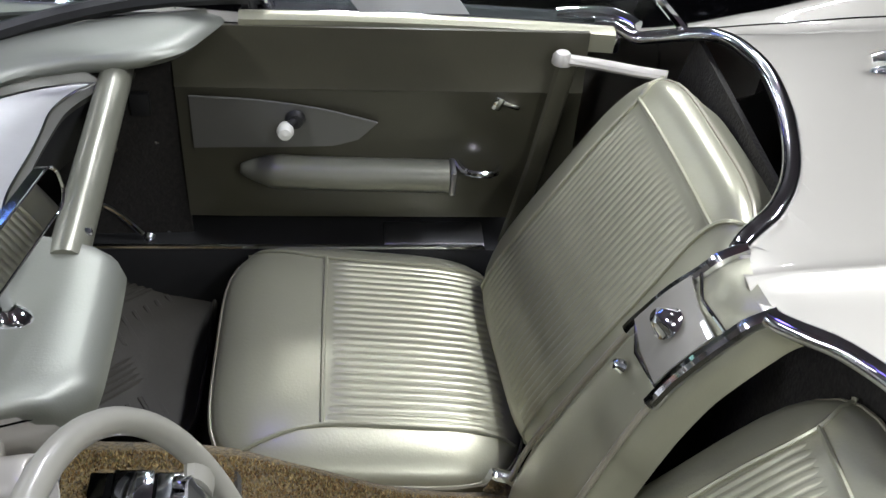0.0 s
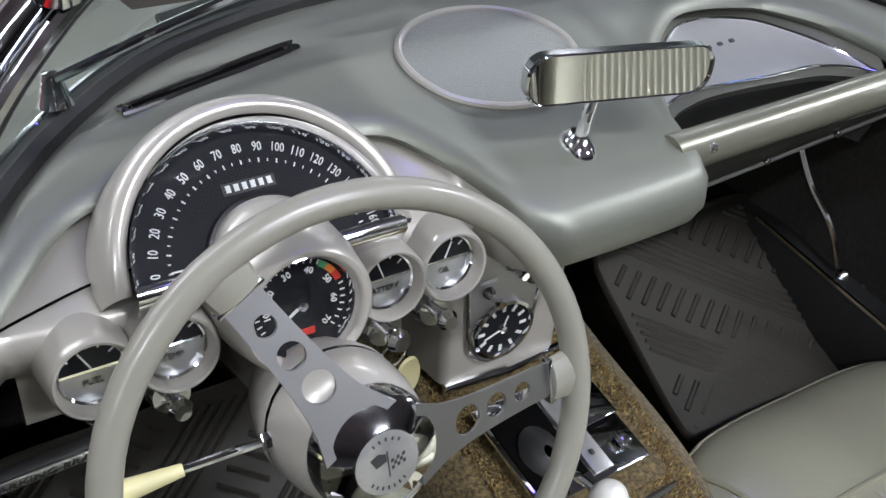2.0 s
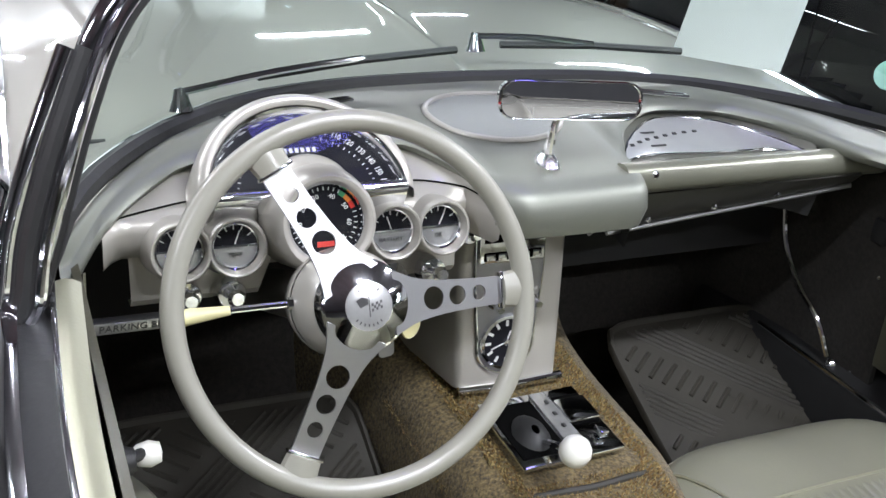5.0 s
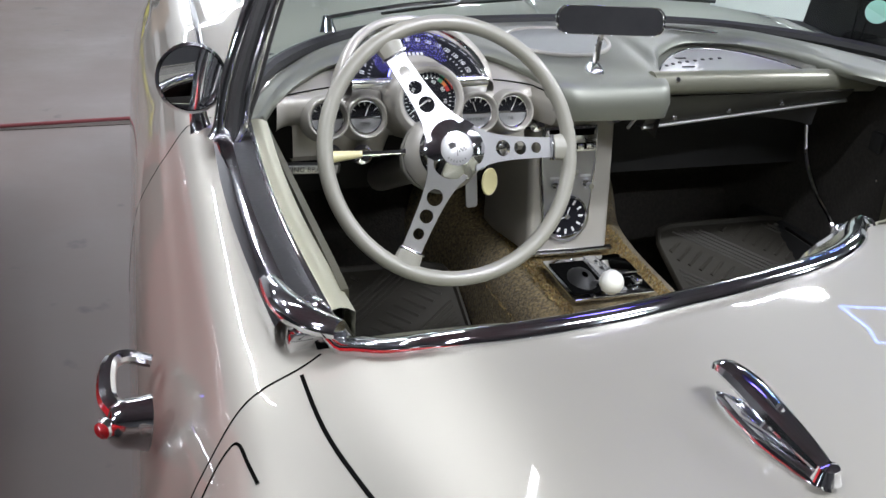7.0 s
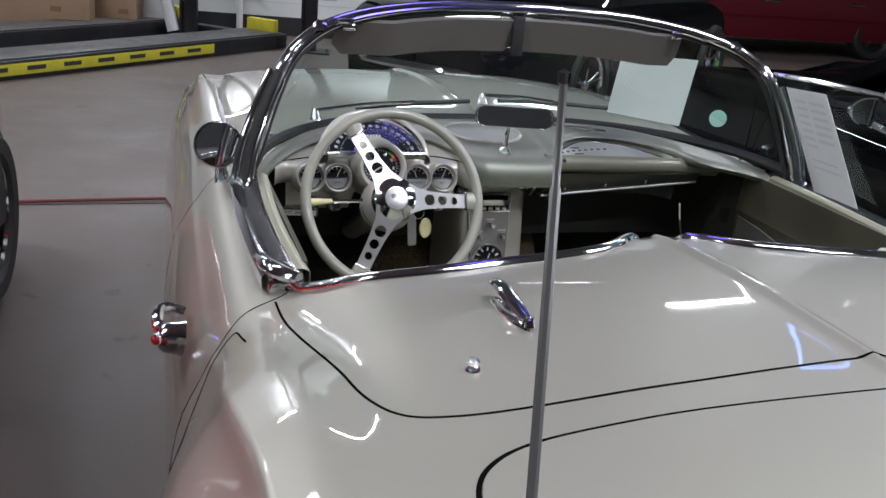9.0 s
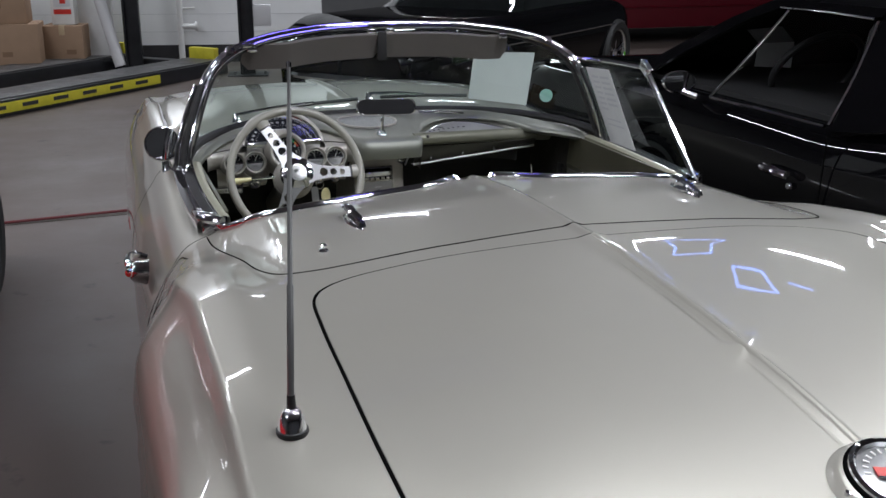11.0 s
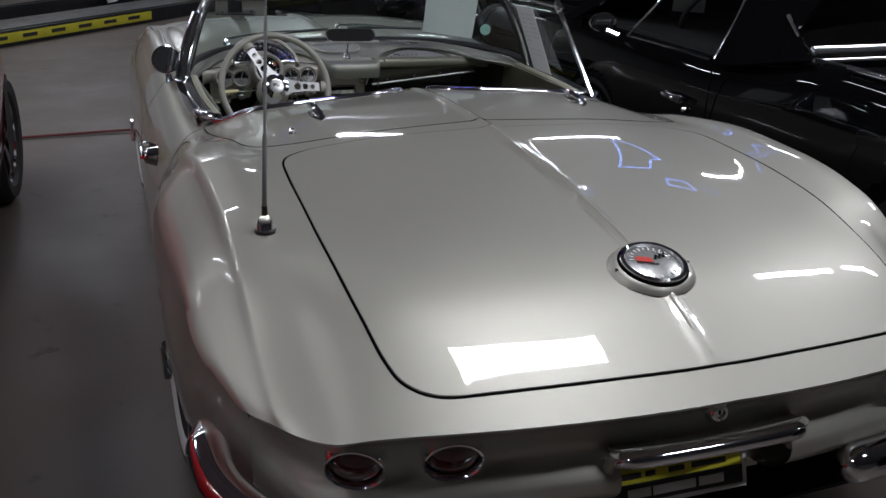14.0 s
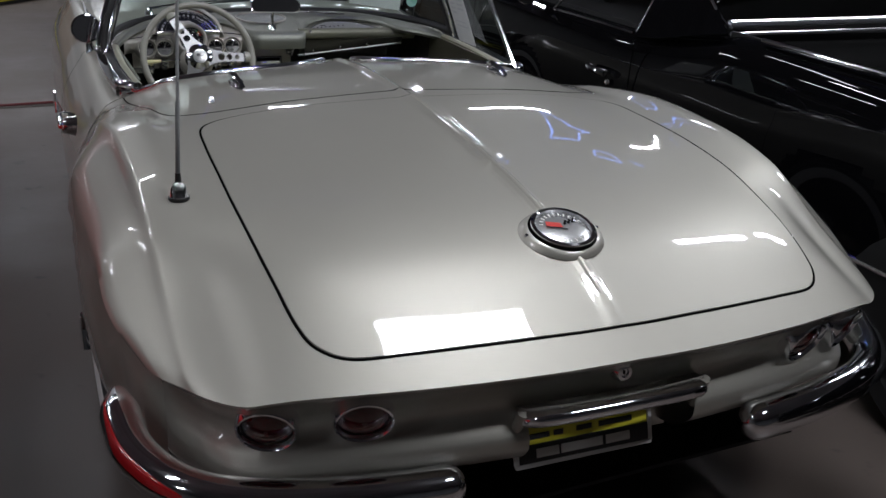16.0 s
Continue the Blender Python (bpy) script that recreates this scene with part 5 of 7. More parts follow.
hub_flag([(-0.001, 0.002), (-0.010, -0.001), (-0.014, 0.007), (-0.007, 0.010), (-0.001, 0.008)], INK_DARK)
hub_flag([(-0.0006, -0.011), (0.0006, -0.011), (0.0006, 0.010), (-0.0006, 0.010)], INK_DARK)
for i in range(5):
    for j in range(3):
        if (i + j) % 2 == 0:
            x, y = 0.0022 + 0.0024 * i, -0.006 + 0.0028 * j + 0.0006 * i
            hub_flag([(x, y), (x + 0.0024, y + 0.0006), (x + 0.0024, y + 0.0034), (x, y + 0.0028)], INK_DARK)
for a in [56 + 16 * i for i in range(5)] + [222 + 14 * i for i in range(7)]:
    m = Matrix.Translation(on_wheel(0.0195 * math.cos(radians(a)), 0.0195 * math.sin(radians(a)), 0.0281)) @ Matrix((WU, WV, WN)).transposed().to_4x4() @ pose(0, 0, 0, 0, 0, a - 90)
    part("hub_mark", box((0.0014, 0.0028, 0.0005), m), INK_DARK, wheel)
part("column_collar", lathe([(0.046, 0.0), (0.052, -0.006), (0.058, -0.030), (0.060, -0.055)], WC, WN, 36), DASH_METAL, wheel)
part("collar_gap", lathe([(0.0585, -0.0555), (0.0585, -0.0595)], WC, WN, 36), GAP, wheel)
part("column_shroud", lathe([(0.060, -0.060), (0.061, -0.066), (0.055, -0.10), (0.046, -0.13), (0.032, -0.16), (0.030, -0.45)], WC, WN, 30), DASH_METAL, wheel)
stalk = part("turn_stalk", tube([(-0.396, 0.943, 0.792), (-0.470, 0.946, 0.791)], 0.0036, seg=8), CHROME, car, "chrome turn signal stalk with a yellowed ivory grip")
part("stalk_nut", lathe([(0.0065, 0.0), (0.007, 0.002), (0.007, 0.012), (0.0055, 0.014)], (-0.392, 0.943, 0.792), (-1, 0.03, 0), 6), CHROME, stalk)
part("stalk_grip", tube([(-0.466, 0.946, 0.791), (-0.520, 0.949, 0.787)], lambda f: 0.005 + 0.005 * f, seg=14), YELLOW_IVORY, stalk)

# ---- rear-view mirror on the dash ----
RV = Vector((-0.018, 1.056, 0.964))
m = Matrix.Translation(RV) @ pose(0, 0, 0, 90, 0, 0) @ pose(0, 0, 0, -7.5, -12, 0)
shape = round_rect(0.184, 0.047, 0.019)
rear_mirror = part("rear_view_mirror", slab([(x, y) for x, y in shape], -0.012, -0.001, m), CHROME, car, "chrome-backed rear-view mirror standing on the dash")
rows = [[m @ Vector((x * s, y * s, z)) for x, y in shape] for s, z in ((1.0, -0.001), (1.015, 0.001), (0.985, 0.002), (0.965, 0.0005))]
part("mirror_rim", sheet(rows, wrap_u=True), CHROME, rear_mirror)
part("mirror_face", slab([(x * 0.97, y * 0.95) for x, y in shape], -0.0006, 0.0003, m), MIRROR, rear_mirror)
zb = pad_z(-0.027, 1.080)
part("mirror_post", tube(smooth_line([(-0.020, 1.068, 0.955), (-0.022, 1.076, 0.935), (-0.025, 1.078, 0.915), (-0.027, 1.078, zb + 0.004)], 5), lambda f: 0.0042 + 0.003 * f * f, seg=10), CHROME, rear_mirror)
part("post_foot", lathe([(0.008, 0.012), (0.014, 0.006), (0.018, 0.0), (0.019, -0.004)], (-0.027, 1.080, zb + 0.001), (0, 0, 1), 16, squash=(0.9, 1.3)), CHROME, rear_mirror)

# ---- passenger side of the dash: cove, grab bar, lower panel ----
COVE_LOW = curve((0.095, 1.08), (0.15, 1.118), (0.208, 1.128), (0.357, 1.117), (0.42, 1.088), (0.45, 1.04), (0.47, 1.01))


def cove(x, f, lift=0.0):
    """A place on the cove's dish: f runs from 0 under the pad's lip to 1 at its lower edge."""
    y0, z0, y1 = PAD_LIP_Y(x) + 0.004, PAD_LIP_Z(x) - 0.020, COVE_LOW(x)
    y1 = min(y1, y0 - 0.004)
    return Vector((x, y0 + (y1 - y0) * f - lift * 0.4, z0 + (0.846 - z0) * f - 0.006 * math.sin(math.pi * f) + lift))


rows = []
for i in range(49):
    x = 0.092 + 0.350 * i / 48
    a, b = cove(x, 0), cove(x, 1)
    rows.append([Vector((x, a.y + 0.014, a.z + 0.006))] + [cove(x, f) for f in (0, 0.2, 0.4, 0.6, 0.8, 1)] + [Vector((x, b.y + 0.004, 0.836))])
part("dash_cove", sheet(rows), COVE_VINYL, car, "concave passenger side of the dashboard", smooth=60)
# dark sheet added to give the gap below the cove its shade
part("cove_shade", sheet([[r[-1], r[-1] + Vector((0, 0.010, -0.03)), r[-1] + Vector((0, 0.02, -0.08))] for r in rows]), DARK, car, smooth=60)
COVE_METAL = mat("cove_metal", (0.52, 0.52, 0.51), 0.38, metal=0.75, bump=0.06, bump_scale=80, vary=0.05, vary_scale=12)
rows = []
for i in range(37):
    x = 0.125 + 0.312 * i / 36
    e = math.sin(math.pi * i / 36) ** 0.5
    rows.append([cove(x, 0.52 + 0.44 * e * q, 0.002) for q in (-1, -0.5, 0, 0.5, 0.9)])
insert = part("cove_insert", sheet(rows), COVE_METAL, car, "bright satin metal panel set in the cove", smooth=60)
part("insert_bead", tube([r[0] for r in rows] + [r[-1] for r in rows[::-1]], 0.0018, seg=6, closed=True), CHROME, insert)
for i in range(8):
    p = cove(0.165 + 0.019 * i, 0.45 - 0.02 * abs(i - 3.5), 0.003)
    part("script_bar", box((0.007, 0.005, 0.002), Matrix.Translation(p) @ pose(0, 0, 0, 14, 0, 0), 0.0005), INK_DARK, insert)
for f in (0.30, 0.62):
    part("script_mark", box((0.026, 0.003, 0.002), Matrix.Translation(cove(0.212, f, 0.003)) @ pose(0, 0, 0, 14, 0, 0), 0.0005), INK_DARK, insert)
bar = [(0.070, 1.050, 0.856), (0.12, 1.052, 0.855), (0.25, 1.058, 0.852), (0.38, 1.064, 0.849), (0.48, 1.069, 0.845), (0.555, 1.076, 0.841)]
BAR_VINYL = mat("bar_vinyl", (0.20, 0.20, 0.155), 0.30, metal=0.45, bump=0.08, bump_scale=300, vary=0.05, vary_scale=8)
grab = part("grab_bar", tube(smooth_line(bar, 6), 0.021, seg=16), BAR_VINYL, car, "padded grab bar across the passenger side", smooth=60)
part("bar_end", lathe([(0.0001, 0.003), (0.004, 0.002), (0.006, -0.002)], (0.112, 1.033, 0.866), (-0.2, -1, 0.6), 12), CHROME, grab)
part("bar_end", lathe([(0.0001, 0.006), (0.006, 0.004), (0.009, -0.002)], (0.545, 1.056, 0.852), (0, -1, 0.4), 10), CHROME, grab)
rows = []
for i in range(25):
    x = 0.075 + 0.425 * i / 24
    lo = 0.770 + 0.036 * i / 24
    rows.append([(x, 1.066, 0.842), (x, 1.050, 0.83), (x, 1.060, lo + 0.012), (x, 1.072, lo), (x, 1.095, lo - 0.003)])
glove = part("glove_panel", sheet(rows), PANEL_GREY, car, "dark grey lower dash panel with a bright edge", smooth=50)
part("panel_edge", tube([(0.075 + 0.425 * i / 12, 1.068, 0.770 + 0.036 * i / 12) for i in range(13)], 0.004, seg=8), BRUSHED, glove)
part("panel_edge", tube([(0.047, 1.068, 0.771), (0.050, 1.045, 0.80), (0.055, 1.028, 0.845)], 0.003, seg=8), BRUSHED, glove)
for i in range(3):
    part("panel_screw", lathe([(0.0001, 0.003), (0.004, 0.002), (0.0045, -0.002)], (0.13 + 0.11 * i, 1.055, 0.790 + 0.009 * i), (0, -1, 0.3), 10), CHROME, glove)

# ---- centre stack ----
rows = []
for z, y, w, d in ((0.80, 1.155, 0.080, 0.10), (0.76, 1.150, 0.080, 0.12), (0.65, 1.136, 0.079, 0.14), (0.535, 1.122, 0.078, 0.16), (0.515, 1.120, 0.078, 0.16)):
    rows.append([(x - 0.018, yy, z) for x, yy in ((-w - 0.035, y + d), (-w - 0.006, y + 0.012), (-w, y + 0.002), (-w + 0.006, y), (w - 0.006, y), (w, y + 0.002), (w + 0.006, y + 0.012), (w + 0.035, y + d))])
stack = part("centre_console", sheet(rows), DASH_METAL, car, "painted champagne centre stack with radio, switches and clock", smooth=50)
SM = Matrix.Translation((-0.028, 1.137, 0.655)) @ pose(0, 0, 0, 90 - 7, 0, 0)
shape = [(-0.054, 0.098), (0.054, 0.098), (0.054, 0.03), (0.046, -0.06)] + [(0.046 * math.cos(radians(a)), -0.075 + 0.046 * math.sin(radians(a))) for a in range(-10, -171, -16)] + [(-0.046, -0.06), (-0.054, 0.03)]
part("stack_plate", slab(shape, 0.001, 0.004, SM), BRUSHED, stack)
loop = [SM @ Vector((x, y, 0.004)) for x, y in shape]
part("plate_bead", tube(loop, 0.0022, seg=6, closed=True), CHROME, stack)
radio = part("radio", box((0.104, 0.050, 0.012), SM @ pose(0, 0.076, 0.006), 0.003), CHROME, stack)
for i, w in enumerate((0.090, 0.090)):
    part("radio_window", box((w, 0.012, 0.004), SM @ pose(0, 0.088 - 0.026 * i, 0.0115), 0.001), GAP, stack)
for i in range(5):
    part("radio_button", box((0.014, 0.010, 0.010), SM @ pose(-0.036 + 0.018 * i, 0.062, 0.012), 0.002), CHROME, stack)
for x, y in ((0.004, 0.018), (-0.024, -0.012), (0.036, -0.010)):
    part("switch", lathe([(0.0001, 0.030), (0.005, 0.030), (0.0065, 0.022), (0.004, 0.012), (0.009, 0.006), (0.010, 0.0)], SM @ Vector((x, y, 0.003)), SM.to_3x3() @ Vector((0, 0, 1)), 14), CHROME, stack)
    part("switch_mark", box((0.022, 0.004, 0.0008), SM @ pose(x, y + 0.014, 0.0045)), INK, stack)
CN = SM.to_3x3() @ Vector((0, 0, 1))
CC = SM @ Vector((0, -0.072, 0.003))
part("clock_rim", lathe([(0.036, 0.004), (0.037, 0.009), (0.041, 0.008), (0.043, 0.0)], CC, CN, 32), CHROME, stack)
part("clock_face", lathe([(0.0001, 0.004), (0.037, 0.004)], CC, CN, 32), GAUGE_BLACK, stack)
for i in range(12):
    a = radians(30 * i)
    part("clock_mark", box((0.004, 0.009, 0.0008), SM @ pose(0.029 * math.cos(a), -0.072 + 0.029 * math.sin(a), 0.0078, 0, 0, 30 * i - 90)), DIAL_WHITE, stack, smooth=0)
for a, l in ((70, 0.018), (200, 0.026)):
    part("clock_hand", tube([SM @ Vector((0, -0.072, 0.0085)), SM @ Vector((l * math.cos(radians(a)), -0.072 + l * math.sin(radians(a)), 0.0085))], 0.0011, seg=5), DIAL_WHITE, stack)
part("clock_boss", lathe([(0.0001, 0.010), (0.005, 0.009), (0.006, 0.004)], CC, CN, 12), CHROME, stack)
part("stack_foot", tube([(-0.098, 1.118, 0.514), (-0.015, 1.112, 0.515), (0.070, 1.118, 0.514)], 0.0065, seg=10), CHROME, stack, "chrome strip at the foot of the stack")


# ---- bucket seats ----
def gauge_r(u, v, n=4.5):
    return (abs(u) ** n + abs(v) ** n) ** (1 / n)


def outline(n=4.5, count=64):
    out = []
    for i in range(count):
        a = 2 * math.pi * i / count
        c, s = math.cos(a), math.sin(a)
        r = 1 / (abs(c) ** n + abs(s) ** n) ** (1 / n)
        out.append((c * r, s * r))
    return out


def pillow(m, w, l, thick, taper=0.0, puff=0.016):
    """A stuffed cushion lying in the pose m; taper narrows its far end."""
    rings = [(0.90, -thick), (0.97, -thick), (0.985, -thick * 0.6), (0.995, -0.045), (1.0, -0.030), (0.995, -0.018), (0.975, -0.007), (0.94, 0.0), (0.88, puff * 0.30), (0.78, puff * 0.62), (0.6, puff * 0.88), (0.3, puff), (0.01, puff)]
    rows = []
    for f, h in rings:
        rows.append([m @ Vector((w * u * f * (1 - taper * (v * f * 0.5 + 0.5)), l * v * f, h)) for u, v in outline()])
    bm = bmesh.new()
    grid_mesh(bm, rows, wrap_u=True)
    return bm


def pillow_h(u, v, puff=0.016):
    r = gauge_r(u, v)
    return curve((0.3, puff), (0.6, puff * 0.88), (0.78, puff * 0.62), (0.88, puff * 0.30), (0.94, 0.0), (1.0, -0.02))(r)


def ribbed(m, w, l, u0, u1, v0, v1, count, taper=0.0, puff=0.016):
    """The pleated middle panel, ribs along v."""
    nu = count * 6
    rows = []
    for i in range(nu + 1):
        u = u0 + (u1 - u0) * i / nu
        rib = abs(math.sin(math.pi * i / 6)) ** 0.6
        row = []
        for j in range(15):
            v = v0 + (v1 - v0) * j / 14
            edge = min(1.0, min(i, nu - i) / 3, min(j, 14 - j) / 0.8)
            row.append(m @ Vector((w * u * (1 - taper * (v * 0.5 + 0.5)), l * v, pillow_h(u, v, puff) - 0.004 + (0.0028 + 0.0034 * rib) * (0.4 + 0.6 * edge))))
        rows.append(row)
    return sheet(rows)


def seam_line(m, w, l, pts, taper=0.0, lift=0.0015, r=0.0032, puff=0.016):
    line = smooth_line([(u, v, 0) for u, v in pts], 6)
    return tube([m @ Vector((w * p.x * (1 - taper * (p.y * 0.5 + 0.5)), l * p.y, pillow_h(p.x, p.y, puff) + lift)) for p in line], r, seg=6)


def bucket_seat(cx):
    seat = thing("bucket_seat", (cx, 0.70, FLOOR_Z), "pearl olive-beige vinyl bucket seat with a pleated middle panel", "seat", "bucket seats")
    cm = Matrix.Translation((cx, 0.728, 0.458)) @ pose(0, 0, 0, 5, 0, 0)
    w, l = 0.236, 0.226
    cushion = part("cushion", pillow(cm, w, l, 0.15, -0.03, 0.034), VINYL, seat, smooth=60)
    part("pleats", ribbed(cm, w, l, -0.70, 0.70, -0.88, 0.30, 24, -0.03, puff=0.034), VINYL, cushion, smooth=80)
    for u in (-0.72, 0.72):
        part("seam", seam_line(cm, w, l, [(u, -0.90), (u, -0.3), (u, 0.30), (u * 1.12, 0.66), (u * 1.22, 0.86)], -0.03, puff=0.034), VINYL, cushion)
    part("seam", seam_line(cm, w, l, [(-0.72, 0.31), (-0.3, 0.315), (0.3, 0.315), (0.72, 0.31)], -0.03, puff=0.034), VINYL, cushion)
    part("piping", tube([cm @ Vector((w * u * 0.995 * (1 + 0.03 * (v * 0.5 + 0.5)), l * v * 0.995, -0.022)) for u, v in outline()], 0.0042, seg=6, closed=True), PIPING, cushion)
    lean = radians(30 if cx > 0 else 38)
    bx = cx * (0.86 if cx > 0 else 0.77)
    bm_ = Matrix.Translation((bx, 0.434, 0.680) if cx > 0 else (bx, 0.412, 0.668)) @ pose(0, 0, 0, 0, 0, 5 if cx > 0 else -2) @ Matrix(((-1, 0, 0), (0, -math.sin(lean), math.cos(lean)), (0, math.cos(lean), math.sin(lean)))).to_4x4()
    bw, bl = 0.216, 0.235
    back = part("backrest", pillow(bm_, bw, bl, 0.085, 0.05), VINYL, seat, smooth=60)
    part("pleats", ribbed(bm_, bw, bl, -0.66, 0.66, -0.96, 0.76, 24, 0.05), VINYL, back, smooth=80)
    for u in (-0.68, 0.68):
        part("seam", seam_line(bm_, bw, bl, [(u, -0.95), (u, -0.3), (u, 0.3), (u * 0.99, 0.76), (u * 1.2, 0.92)], 0.05), VINYL, back)
    part("seam", seam_line(bm_, bw, bl, [(-0.68, 0.77), (-0.3, 0.785), (0.3, 0.785), (0.68, 0.77)], 0.05), VINYL, back)
    part("piping", tube([bm_ @ Vector((bw * u * 0.995 * (1 - 0.05 * (v * 0.5 + 0.5)), bl * v * 0.995, -0.022)) for u, v in outline()], 0.004, seg=6, closed=True), PIPING, back)
    part("seat_base", box((0.40, 0.40, 0.06), pose(cx, 0.70, FLOOR_Z + 0.03), 0.02), DARK, seat)
    for k in (-1, 1):
        part("seat_rail", box((0.03, 0.46, 0.03), pose(cx + k * 0.19, 0.72, FLOOR_Z + 0.02), 0.004), BLACK, seat)
    side = -1 if cx > 0 else 1
    part("hinge_cover", box((0.02, 0.10, 0.04), pose(cx + side * 0.245, 0.53, 0.44, 20), 0.008), CHROME, seat)
    part("release_lever", tube([(cx + side * 0.235, 0.86, 0.40), (cx + side * 0.25, 0.90, 0.405), (cx + side * 0.24, 0.945, 0.41)], 0.006, seg=8), CHROME, seat)
    return seat


bucket_seat(0.337)
bucket_seat(-0.337)

# ---- the body-coloured fall between the seats ----
FALL = [(0.345, 0.893, 0.050), (0.37, 0.879, 0.050), (0.388, 0.859, 0.050), (0.412, 0.832, 0.052), (0.432, 0.803, 0.052), (0.447, 0.776, 0.054), (0.465, 0.735, 0.056), (0.490, 0.67, 0.062), (0.515, 0.60, 0.07), (0.535, 0.53, 0.08), (0.55, 0.45, 0.088)]
mid = smooth_line(FALL, 5)
rows = []
for p in mid:
    y, z, w = p.x, p.y, p.z
    rows.append([(-w - 0.012, y - 0.05, z - 0.02), (-w - 0.008, y - 0.03, z - 0.006), (-w, y - 0.010, z), (-w * 0.7, y, z + 0.004), (0, y + 0.006, z + 0.006), (w * 0.7, y, z + 0.004), (w, y - 0.010, z), (w + 0.008, y - 0.03, z - 0.006), (w + 0.012, y - 0.05, z - 0.02)])
fall = part("seat_divider", sheet(rows), VINYL, car, "olive-beige divider falling from the deck between the seats", smooth=60)
for k in (-1, 1):
    part("divider_molding", tube([Vector((k * p.z, p.x - 0.004, p.y + 0.004)) for p in mid[:27]], 0.009, seg=10), CHROME, fall, "chrome molding along the divider")
    part("divider_bead", tube([Vector((k * p.z, p.x - 0.004, p.y + 0.003)) for p in mid[26:]], 0.004, seg=8), PIPING, fall)
for i in (10, 24):
    p = mid[i]
    part("divider_joint", tube([(-p.z - 0.006, p.x - 0.004, p.y + 0.008), (0, p.x + 0.010, p.y + 0.010), (p.z + 0.006, p.x - 0.004, p.y + 0.008)], 0.0022, seg=6), CHROME, fall)
p = mid[16]
part("divider_plate", sheet([[(x * 0.9 * q.z, q.x + 0.009 - 0.004 * abs(x), q.y + 0.009) for x in (-1, -0.5, 0, 0.5, 1)] for q in mid[11:24]], 0.002), PAINT, fall, "painted lock plate on the divider")
part("lock_button", lathe([(0.0001, 0.018), (0.009, 0.016), (0.014, 0.008), (0.016, 0.0), (0.019, -0.003)], (0.0, p.x + 0.014, p.y + 0.012), (0, 0.75, 0.65), 20), CHROME, fall, "round chrome lock button")
q = mid[27]
part("small_button", lathe([(0.0001, 0.012), (0.006, 0.010), (0.009, 0.0)], (0.0, q.x + 0.012, q.y + 0.010), (0, 0.85, 0.5), 14), CHROME, fall)

